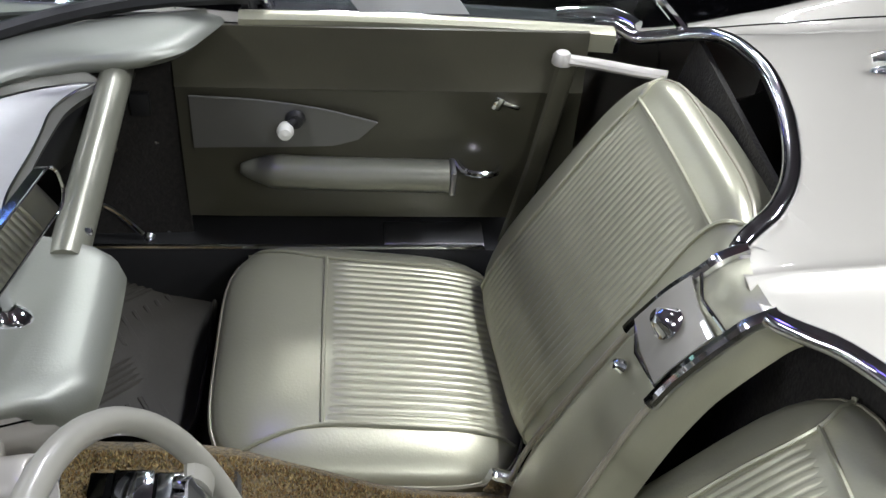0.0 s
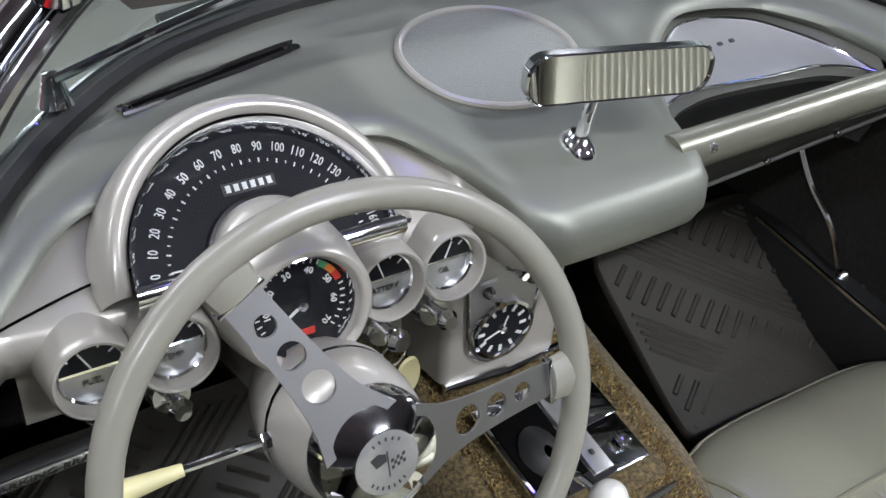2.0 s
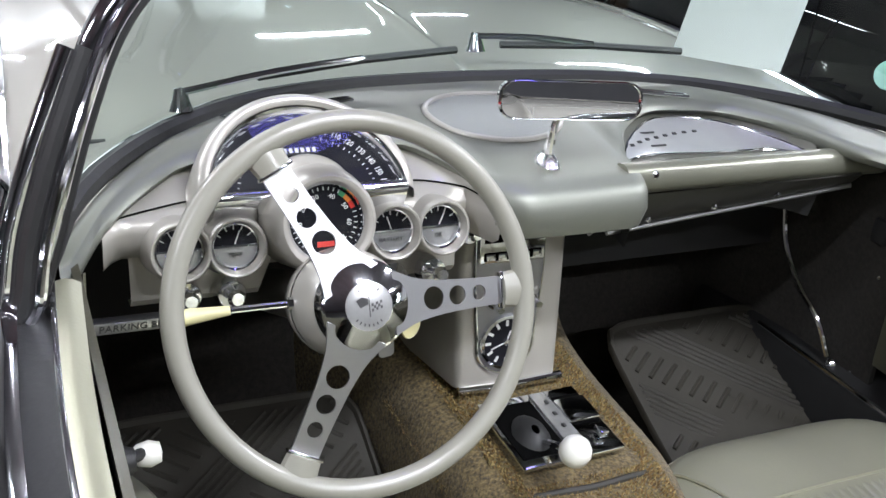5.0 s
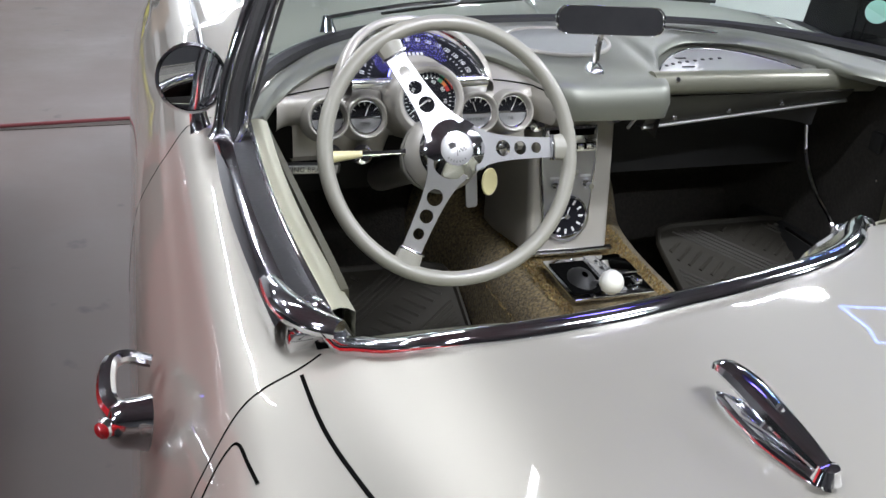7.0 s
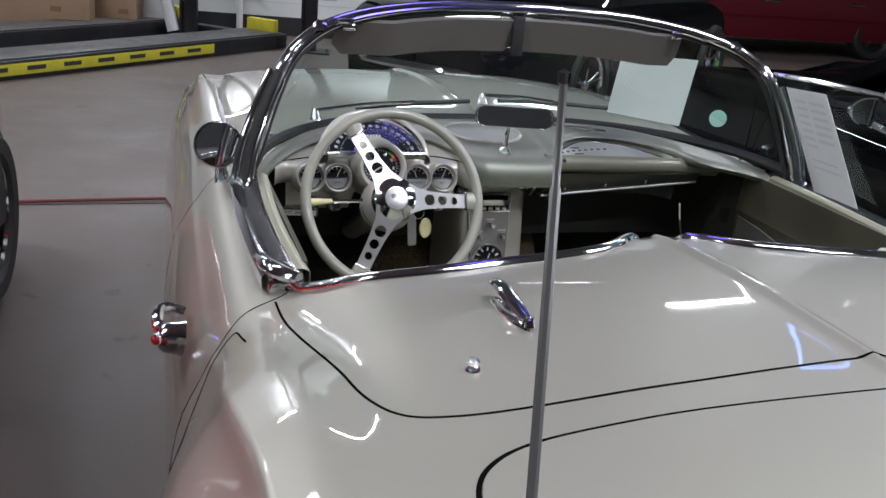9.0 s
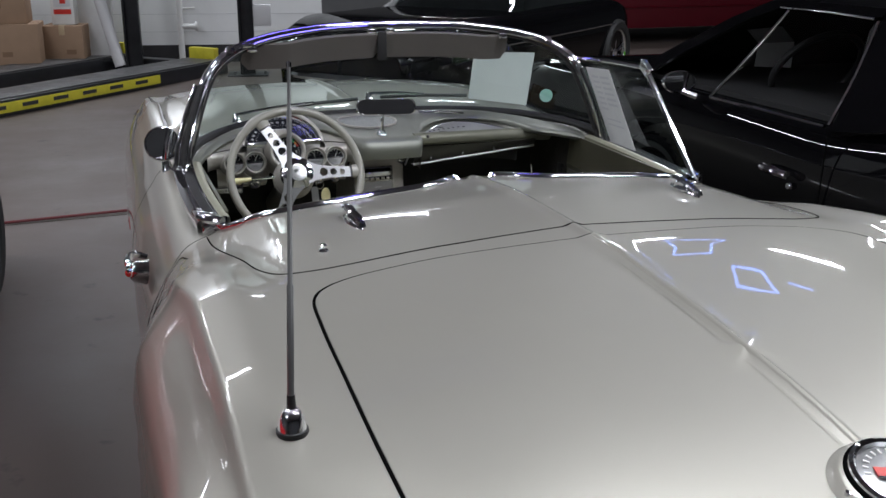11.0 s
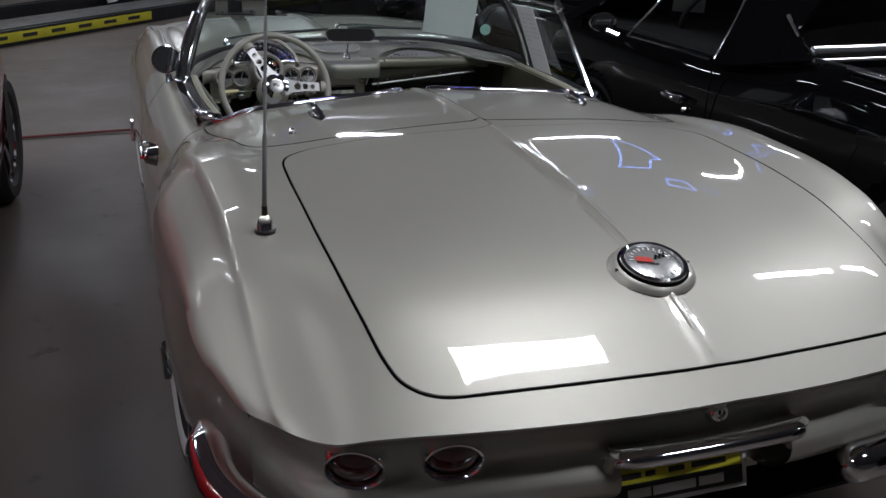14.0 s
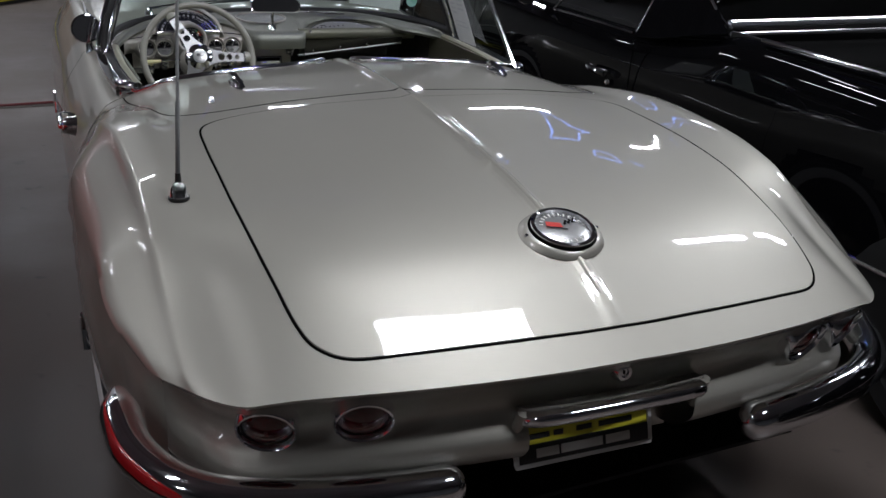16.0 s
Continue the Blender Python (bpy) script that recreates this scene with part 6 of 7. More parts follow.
# ---- door linings ----
INSERT_GREY = mat("insert_grey", (0.15, 0.15, 0.135), 0.34, metal=0.4, bump=0.1, bump_scale=100, vary=0.05)
for k in (-1, 1):
    X = 0.613
    rows = []
    for z, dx in ((0.500, 0.0), (0.515, 0.002), (0.60, 0.004), (0.745, 0.004), (0.750, 0.0065), (0.758, 0.004), (0.80, 0.0), (0.846, -0.004)):
        rows.append([(k * (X - dx + 0.02 * max(0, abs(y - 0.7) - 0.25)), y, z) for y in [0.40 + 0.62 * i / 20 for i in range(21)]])
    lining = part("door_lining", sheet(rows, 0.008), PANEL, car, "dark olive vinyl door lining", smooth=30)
    # metal insert with a pointed end
    XI = X - 0.014
    pts = smooth_line([(1.00, 0.735, 0), (0.90, 0.730, 0), (0.80, 0.715, 0), (0.715, 0.692, 0)], 4)
    low = [(0.745, 0.66), (0.785, 0.648), (0.86, 0.645), (1.00, 0.642)]
    shape = [(p.x, p.y) for p in pts] + low
    bm = bmesh.new()
    a = [bm.verts.new((k * XI, y, z)) for y, z in shape]
    b = [bm.verts.new((k * (XI - 0.004), y, z)) for y, z in shape]
    bm.faces.new(b)
    for i in range(len(shape)):
        bm.faces.new((a[i], a[(i + 1) % len(shape)], b[(i + 1) % len(shape)], b[i]))
    part("lining_insert", bm, INSERT_GREY, lining, "grey metal insert ending in a point", smooth=20)
    part("insert_line", tube([(k * (XI - 0.004), p.x, p.y) for p in pts], 0.0015, seg=6), INSERT_GREY, lining)
    # arm rest
    arm = [(0.93, 0.612), (0.88, 0.608), (0.80, 0.604), (0.70, 0.602), (0.60, 0.600)]
    part("arm_rest", tube(smooth_line([(k * (X - 0.030), y, z) for y, z in arm], 5), lambda f: 0.030 * min(1, 0.25 + 3.0 * f) if f < 0.9 else 0.030, seg=14, flat=0.85), BAR_VINYL, lining, "padded arm rest", smooth=60)
    part("arm_plate", box((0.05, 0.010, 0.045), pose(k * (X - 0.030), 0.594, 0.60), 0.003), BRUSHED, lining)
    # window winder with a white knob, and latch knob
    c = Vector((k * (XI - 0.008), 0.842, 0.700))
    crank = part("window_winder", tube(smooth_line([c, c + Vector((-k * 0.014, 0.004, 0.002)), c + Vector((-k * 0.018, 0.016, -0.004))], 4), 0.006, seg=8), BLACK, lining, "window winder with a white knob")
    part("winder_knob", lathe([(0.0001, 0.026), (0.010, 0.024), (0.0135, 0.014), (0.011, 0.002), (0.006, -0.004)], c + Vector((-k * 0.012, 0.014, -0.006)), (-k, 0, 0), 18), IVORY, crank)
    part("winder_boss", lathe([(0.0001, 0.012), (0.012, 0.010), (0.016, 0.0)], c, (-k, 0, 0), 16), BLACK, crank)
    part("lock_knob", box((0.012, 0.045, 0.010), pose(k * (X - 0.012), 0.515, 0.728, 20), 0.004), CHROME, lining)
    part("lock_knob", box((0.014, 0.016, 0.024), pose(k * (X - 0.014), 0.530, 0.73, 20), 0.004), CHROME, lining)
    part("door_pull", tube(smooth_line([(k * (X - 0.01), 0.585, 0.615), (k * (X - 0.035), 0.57, 0.612), (k * (X - 0.035), 0.53, 0.608), (k * (X - 0.012), 0.515, 0.606)], 4), 0.006, seg=8), CHROME, lining)
    part("pocket_bracket", box((0.014, 0.03, 0.04), pose(k * (X - 0.008), 1.075, 0.715), 0.004), DARK, lining)
    # folded top frame arm behind the door
    if k > 0:
        arm = part("top_arm", tube(smooth_line([(k * 0.575, 0.445, 0.822), (k * 0.560, 0.40, 0.824), (k * 0.535, 0.34, 0.826), (k * 0.52, 0.30, 0.828)], 4), 0.011, seg=10, flat=0.7, up=(0, 0, 1)), DASH_METAL, car, "light painted arm of the folded top")
        part("arm_pivot", lathe([(0.0001, 0.010), (0.010, 0.009), (0.015, 0.003), (0.016, -0.008)], (k * 0.575, 0.445, 0.824), (0, 0, 1), 16), DASH_METAL, arm)
    if k > 0:
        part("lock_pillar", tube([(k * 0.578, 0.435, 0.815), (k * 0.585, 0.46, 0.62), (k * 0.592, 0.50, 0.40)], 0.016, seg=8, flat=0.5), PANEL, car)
    # handle under the dash end
    part("kick_tube", tube(smooth_line([(k * 0.585, 1.27, 0.69), (k * 0.588, 1.25, 0.62), (k * 0.59, 1.20, 0.56), (k * 0.592, 1.14, 0.52), (k * 0.592, 1.10, 0.47)], 5), 0.005, seg=8), CHROME, car, "thin chrome tube on the kick panel")
    part("tube_end", lathe([(0.0001, 0.010), (0.008, 0.008), (0.012, 0.0)], (k * 0.594, 1.09, 0.46), (-k, 0, 0), 12), CHROME, car)


# ---- loose things in the car ----
def rubber_mat(cx, wide):
    z = FLOOR_Z + (0.045 if cx > 0 else 0.004)
    m = Matrix.Translation((cx, 1.145, z))
    mat_ob = thing("floor_mat", (cx, 1.2, z), "olive-grey ribbed rubber floor mat", "floor mat", "floor mats")
    w, l = wide, 0.32
    rows = []
    for f, h in ((1.0, -0.002), (1.0, 0.008), (0.985, 0.012), (0.965, 0.012), (0.95, 0.005), (0.01, 0.005)):
        rows.append([m @ Vector((w / 2 * f * u, l / 2 * f * v, h + 0.065 * max(0, f * v + 0.8) ** 1.1)) for u, v in outline(9, 48)])
    part("base", sheet(rows, wrap_u=True), MAT_RUBBER, mat_ob, smooth=40)

    def at(x, y, h):
        return m @ Vector((x, y, h + 0.065 * max(0, 2 * y / l + 0.8) ** 1.1))
    k = 1 if cx > 0 else -1
    d, n = (0.80 * k, -0.60), (0.60 * k, 0.80)

    def rib(u0, v0, u1, v1, name, r):
        """A rib between two places of the slanting pattern, cut off at the mat's border."""
        t0, t1 = 0.0, 1.0
        p, q = (d[0] * u0 + n[0] * v0, d[1] * u0 + n[1] * v0), (d[0] * u1 + n[0] * v1, d[1] * u1 + n[1] * v1)
        for c, half in ((0, w * 0.44), (1, l * 0.44)):
            dd = q[c] - p[c]
            if abs(dd) < 1e-6:
                if abs(p[c]) > half:
                    return
                continue
            ta, tb = sorted(((-half - p[c]) / dd, (half - p[c]) / dd))
            t0, t1 = max(t0, ta), min(t1, tb)
        if t1 - t0 > 0.25 or (t1 > t0 and name == "long_rib" and t1 - t0 > 0.05):
            ends = [(p[0] + (q[0] - p[0]) * (t0 + (t1 - t0) * s / 4), p[1] + (q[1] - p[1]) * (t0 + (t1 - t0) * s / 4)) for s in range(5)]
            part(name, tube([at(x, y, 0.0055) for x, y in ends], r, seg=6), MAT_RUBBER, mat_ob)
    for band in (-0.145, -0.012, 0.121):
        for i in range(26):
            u = -0.30 + 0.024 * i
            rib(u - 0.006, band - 0.024, u + 0.010, band + 0.024, "short_rib", 0.0045)
    for band in (-0.078, 0.055, 0.188, -0.21):
        for i in range(5):
            rib(-0.35, band + 0.010 * (i - 2), 0.35, band + 0.010 * (i - 2), "long_rib", 0.0035)
    return mat_ob


rubber_mat(0.44, 0.36)
rubber_mat(-0.40, 0.42)
rows = []
rnd = random.Random(3)
for i in range(15):
    f = i / 14
    x = -0.03 + 0.10 * f
    rows.append([(x - 0.07 * j / 6, 0.76 - 0.23 * f - 0.02 * (j / 6), 0.452 + 0.010 * math.sin(5 * f + j * 0.9) + 0.006 * rnd.random() + 0.012 * math.sin(2.5 * f)) for j in range(7)])
single("cloth", sheet(rows, 0.003), TOWEL, "crumpled cream polishing cloth lying between the seats", "cloth", smooth=70)


def price_sheet(corners, bars, label):
    """A sheet of paper held against glass, with unreadable print."""
    a, b, c, d = (Vector(p) for p in corners)
    rows = [[a.lerp(b, i / 8).lerp(d.lerp(c, i / 8), v / 8) for i in range(9)] for v in range(9)]
    sheet_ob = thing("paper_sheet", tuple(d.lerp(c, 0.5)), label, "paper", "price sheets")
    part("page", sheet(rows, 0.001), PAPER, sheet_ob)
    n = (b - a).cross(d - a).normalized()
    for u0, u1, v0, v1 in bars:
        q = [a.lerp(b, u).lerp(d.lerp(c, u), v) for u, v in ((u0, v0), (u1, v0), (u1, v1), (u0, v1))]
        bm = bmesh.new()
        for s in (1, -1):
            bm.faces.new([bm.verts.new(p + n * 0.0018 * s) for p in q])
        part("print_line", bm, INK, sheet_ob)
    return sheet_ob


price_sheet([(0.405, 1.385, 1.083), (0.630, 1.365, 1.076), (0.612, 1.385, 0.885), (0.398, 1.420, 0.915)], [], "blank white sheet tucked against the windshield from outside")
price_sheet([(0.588, 0.885, 1.085), (0.586, 0.735, 1.095), (0.607, 0.585, 0.875), (0.612, 0.745, 0.872)],
            [(0.15, 0.42, 0.10 + 0.07 * i, 0.13 + 0.07 * i) for i in range(7)] + [(0.5, 0.88, 0.10 + 0.07 * i, 0.13 + 0.07 * i) for i in range(6)] + [(0.2, 0.8, 0.66, 0.68), (0.2, 0.85, 0.73, 0.75)], "printed specification sheet taped in the side window")
p = Vector((0.555, 1.10, 0.965))
sticker = lathe([(0.0001, 0.001), (0.022, 0.001), (0.022, 0.0)], p, (-0.6, -0.75, 0.3), 24)
STICKER = mat("sticker_green", (0.35, 0.62, 0.52), 0.6, vary=0.05)
part("window_sticker", sticker, STICKER, car, "pale green round sticker on the glass")

# ---- the hall ----
CONCRETE = mat("concrete_floor", (0.100, 0.079, 0.068), 0.5, bump=0.12, bump_scale=25, vary=0.22, vary_scale=0.9, rough_vary=0.16, detail=9.0)
# scattered dark drips and scuffs on the concrete
nt = CONCRETE.node_tree
crd, dots, lim, mixc = (nt.nodes.new(k) for k in ("ShaderNodeTexCoord", "ShaderNodeTexNoise", "ShaderNodeMapRange", "ShaderNodeMix"))
dots.inputs["Scale"].default_value, dots.inputs["Detail"].default_value = 7.0, 3.0
lim.inputs["From Min"].default_value, lim.inputs["From Max"].default_value, lim.inputs["To Max"].default_value = 0.66, 0.74, 0.7
mixc.data_type = "RGBA"
mixc.inputs["B"].default_value = (0.035, 0.030, 0.028, 1)
nt.links.new(crd.outputs["Object"], dots.inputs["Vector"])
nt.links.new(dots.outputs["Fac"], lim.inputs["Value"])
nt.links.new(lim.outputs["Result"], mixc.inputs["Factor"])
tone = nt.nodes["Principled BSDF"].inputs["Base Color"].links[0].from_socket
nt.links.new(tone, mixc.inputs["A"])
nt.links.new(mixc.outputs["Result"], nt.nodes["Principled BSDF"].inputs["Base Color"])
WALL_WHITE = mat("painted_block", (0.72, 0.73, 0.72), 0.65, bump=0.2, bump_scale=40, vary=0.05, vary_scale=2)
WALL_BLACK = mat("black_wall_base", (0.02, 0.02, 0.022), 0.5, vary=0.2)
WALL_DARK = mat("dark_wall", (0.10, 0.10, 0.105), 0.7, vary=0.2, vary_scale=1)
WALL_GREY = mat("grey_wall", (0.17, 0.17, 0.17), 0.7, vary=0.1, vary_scale=1)
HOUSING_GREY = mat("joint_grey", (0.55, 0.56, 0.56), 0.8)
CEIL = mat("ceiling_grey", (0.19, 0.19, 0.22), 0.8, vary=0.2, vary_scale=2)
STEEL_BLACK = mat("black_steel", (0.02, 0.021, 0.024), 0.4, metal=0.2, vary=0.3, vary_scale=5)
STEEL_GREY = mat("worn_steel", (0.11, 0.11, 0.11), 0.5, metal=0.5, vary=0.25, vary_scale=6, rough_vary=0.15)
CARD = mat("cardboard", (0.29, 0.19, 0.12), 0.8, bump=0.1, bump_scale=60, vary=0.07, vary_scale=5)
TAPE_Y = mat("caution_yellow", (0.62, 0.56, 0.04), 0.5, vary=0.12, vary_scale=9)
BK_PAINT = mat("black_car_paint", (0.0025, 0.0025, 0.003), 0.3, spec=0.0, coat=0.6, coat_rough=0.012, vary=0.1)
RED_CAR = mat("red_car_paint", (0.33, 0.009, 0.011), 0.2, coat=1.0, coat_rough=0.02, vary=0.05)
MAROON = mat("maroon_car_paint", (0.10, 0.004, 0.011), 0.2, coat=1.0, coat_rough=0.02, vary=0.05)
DARK_GLASS = mat("dark_car_glass", (0.008, 0.010, 0.010), 0.03, coat=1.0, vary=0.2)
bm = bmesh.new()
grid_mesh(bm, [[(-9 + 3 * i, -9 + 3 * j, 0) for i in range(8)] for j in range(9)])
floor = single("floor", bm, CONCRETE, "grey-brown sealed concrete workshop floor", "floor", kind="structure")
for x0, y0, x1, y1 in ((-9, 3.38, 9, 3.95), (-9, -2.6, 9, -2.03)):
    a, b = Vector((x0, y0, 0.001)), Vector((x1, y1, 0.001))
    n = (b - a).normalized().cross(Vector((0, 0, 1))) * 0.004
    bm = bmesh.new()
    bm.faces.new([bm.verts.new(p) for p in (a - n, b - n, b + n, a + n)])
    part("floor_joint", bm, GAP, floor)
single("ceiling", box((22, 26, 0.2), pose(1.5, 3, CEILING + 0.1)), CEIL, "dark grey ceiling above the hall", "ceiling", kind="structure")
# white block wall behind the lift, and plain walls closing the hall
WM = pose(0.0, 10.4, 0, 0, 0, -12)


def wall(name, m, length, height, material, label):
    return single(name, box((length, 0.2, height), m @ pose(0, 0.1, height / 2)), material, label, "wall", kind="structure")


w_back = wall("wall_back", WM @ pose(-3.6, 0, 0), 11, CEILING, WALL_WHITE, "white painted block wall with a black base band")
part("base_band", box((11, 0.02, 0.20), WM @ pose(-3.6, -0.006, 0.10)), WALL_BLACK, w_back)
for i in range(9):
    part("block_course", box((11, 0.004, 0.006), WM @ pose(-3.6, -0.0005, 0.35 + 0.2 * i)), HOUSING_GREY, w_back)
wall("wall_left", pose(-9.0, 3, 0, 0, 0, 90), 26, CEILING, WALL_GREY, "grey side wall of the hall")
wall("wall_right", pose(10.8, 3, 0, 0, 0, -90), 26, CEILING, WALL_DARK, "dark side wall of the hall")
wall("wall_front", pose(0, -8.8, 0, 0, 0, 180), 20, CEILING, WALL_DARK, "dark wall behind the walkway")
wall("wall_far", pose(3, 15.6, 0), 22, CEILING, WALL_GREY, "grey far wall of the hall")
# ceiling lamps
LAMP_WHITE = glowing("lamp_diffuser", (0.93, 0.97, 1.0), 1.5)
HOUSING = mat("lamp_housing", (0.6, 0.6, 0.6), 0.5, vary=0.05)
first = None
for x, y, turn in TUBES:
    lampb = thing("ceiling_lamp", (x, y, CEILING), "white fluorescent ceiling fixture", "lamp", "ceiling lamps")
    m = pose(x, y, CEILING, 0, 0, turn)
    part("housing", box((1.3, 0.24, 0.08), m @ pose(0, 0, -0.04), 0.01), HOUSING, lampb)
    part("diffuser", box((1.2, 0.13, 0.02), m @ pose(0, 0, -0.09), 0.006), LAMP_WHITE, lampb)

# ---- lift, boxes and posts at the back wall ----
LM = pose(-1.0, 7.6, 0, 0, 0, 45)
lift = thing("vehicle_lift", tuple(LM @ Vector((0, 0.9, 0))), "low black vehicle lift with yellow caution tape on its edge", "vehicle lift")
for y0 in (0.0, 1.25):
    part("runway", box((6.6, 0.50, 0.14), LM @ pose(-1.0, y0 + 0.25, 0.07), 0.01), STEEL_BLACK, lift)
    part("deck_plate", box((6.5, 0.44, 0.012), LM @ pose(-1.0, y0 + 0.25, 0.147), 0.003), STEEL_GREY, lift)
    part("wheel_stop", box((0.08, 0.34, 0.12), LM @ pose(2.22, y0 + 0.25, 0.21), 0.01), TAPE_Y, lift, "yellow wheel stop")
part("cross_beam", box((0.14, 1.75, 0.12), LM @ pose(2.20, 0.87, 0.062), 0.01), STEEL_BLACK, lift)
part("cross_beam", box((0.14, 1.75, 0.12), LM @ pose(-2.2, 0.87, 0.062), 0.01), STEEL_BLACK, lift)
tape = part("caution_tape", box((5.3, 0.004, 0.085), LM @ pose(-1.45, -0.004, 0.075), 0.001), TAPE_Y, lift, "yellow caution tape with dark unreadable print")
for i in range(15):
    part("tape_print", box((0.17, 0.003, 0.032), LM @ pose(-3.9 + 0.345 * i, -0.0075, 0.078)), INK_DARK, tape)
for x, y, w, label in ((-0.30, 9.75, 0.16, "black steel lift post against the white wall"), (0.82, 9.05, 0.15, "black steel lift post on a base plate")):
    post = thing("lift_post", (x, y, 0), label, "post", "lift posts")
    part("column", box((w, 0.10, 3.4), pose(x, y, 1.7, 0, 0, -12), 0.008), STEEL_BLACK, post)
    part("column_edge", box((0.02, 0.13, 3.4), pose(x - w / 2, y - 0.01, 1.7, 0, 0, -12), 0.004), STEEL_BLACK, post)
    part("base_plate", box((0.42, 0.36, 0.015), pose(x, y, 0.0075, 0, 0, -12), 0.003), STEEL_BLACK, post)
    for k in (-1, 1):
        part("bolt", lathe([(0.0001, 0.03), (0.012, 0.03), (0.016, 0.018), (0.016, 0.0)], (x + k * 0.16, y - 0.12, 0.015), (0, 0, 1), 8), STEEL_GREY, post)
part("control_box", box((0.20, 0.10, 0.22), pose(0.98, 9.03, 0.62, 0, 0, -12), 0.01), HOUSING, post, "grey control box on the post")
PIPE_WHITE = mat("white_pipe", (0.68, 0.68, 0.66), 0.45, vary=0.06, vary_scale=8)
wp = WM @ Vector((0.28, -0.08, 0))
pipe = thing("wall_pipe", (wp.x, wp.y, 0), "white painted standpipe with a valve on the wall", "pipe")
part("riser", tube([(wp.x, wp.y, 0.0), (wp.x, wp.y, 3.5)], 0.035, seg=14), PIPE_WHITE, pipe)
part("valve", tube([(wp.x, wp.y, 0.42), (wp.x + 0.16, wp.y - 0.05, 0.42)], 0.028, seg=12), PIPE_WHITE, pipe)
part("valve_wheel", lathe([(0.0001, 0.02), (0.05, 0.018), (0.055, 0.0), (0.05, -0.01)], (wp.x + 0.17, wp.y - 0.05, 0.42), (1, -0.2, 0), 16), PIPE_WHITE, pipe)
part("branch", tube([(wp.x, wp.y, 0.62), (wp.x + 0.17, wp.y, 0.62)], 0.014, seg=10), PIPE_WHITE, pipe)


def carton(x, y, w, d, h, turn, label, z=0.0):
    m = pose(x, y, z, 0, 0, turn)
    b = thing("cardboard_box", (x, y, z), label, "box", "cardboard boxes")
    part("carton", box((w, d, h), m @ pose(0, 0, h / 2), 0.006), CARD, b)
    part("packing_tape", box((0.06, d + 0.004, 0.10), m @ pose(0, 0, h - 0.046), 0.001), mat("brown_tape", (0.42, 0.32, 0.2), 0.3), b)
    part("flap_joint", box((w - 0.01, 0.004, 0.002), m @ pose(0, 0, h + 0.001)), INK_DARK, b)
    part("print_mark", box((0.10, 0.002, 0.05), m @ pose(w * 0.2, -d / 2 - 0.001, h * 0.45)), mat("carton_print", (0.20, 0.12, 0.07), 0.8), b)
    return b


carton(-1.75, 9.75, 1.05, 0.5, 0.55, -6, "large brown cardboard box on the floor by the wall")
carton(-1.80, 9.78, 0.95, 0.42, 0.40, -6, "brown cardboard box stacked on a larger one", 0.552)
carton(-0.98, 9.95, 0.42, 0.4, 0.50, -14, "smaller brown cardboard box beside a white board")
tin = thing("white_tin", (-0.98, 9.92, 0.502), "white can with a grey and red printed panel", "can")
part("can_body", box((0.24, 0.16, 0.36), pose(-0.98, 9.92, 0.682, 0, 0, -14), 0.012), PIPE_WHITE, tin)
part("print_panel", box((0.17, 0.004, 0.09), pose(-1.0, 9.838, 0.74, 0, 0, -14)), INK, tin)
part("print_panel", box((0.06, 0.005, 0.05), pose(-0.99, 9.836, 0.75, 0, 0, -14)), RED_PAINT, tin)
part("print_bar", box((0.18, 0.004, 0.05), pose(-1.0, 9.838, 0.64, 0, 0, -14)), RED_PAINT, tin)
part("can_handle", tube(smooth_line([(-1.05, 9.92, 0.862), (-1.02, 9.92, 0.90), (-0.94, 9.92, 0.90), (-0.91, 9.92, 0.862)], 4), 0.006, seg=6), STEEL_GREY, tin)
single("white_board", box((0.36, 0.05, 1.9), pose(-0.66, 10.05, 0.95, -3, 0, -12), 0.006), PIPE_WHITE, "white board leaning on the wall", "board")
single("grey_tube", tube([(-0.78, 9.9, 1.5), (-0.46, 9.72, 0.06)], 0.062, seg=18), HOUSING, "long grey tube leaning beside the boxes", "tube")
# red hose over the floor
hose = smooth_line([(-3.2, 3.52, 0.011), (-2.2, 3.57, 0.011), (-1.3, 3.645, 0.011), (-0.75, 3.69, 0.011), (0.1, 3.74, 0.011), (0.9, 3.70, 0.011)], 8)
HOSE = mat("red_hose", (0.15, 0.02, 0.025), 0.5, vary=0.1)
single("air_hose", tube(hose, 0.008, seg=8), HOSE, "thin red air hose lying across the floor", "hose")


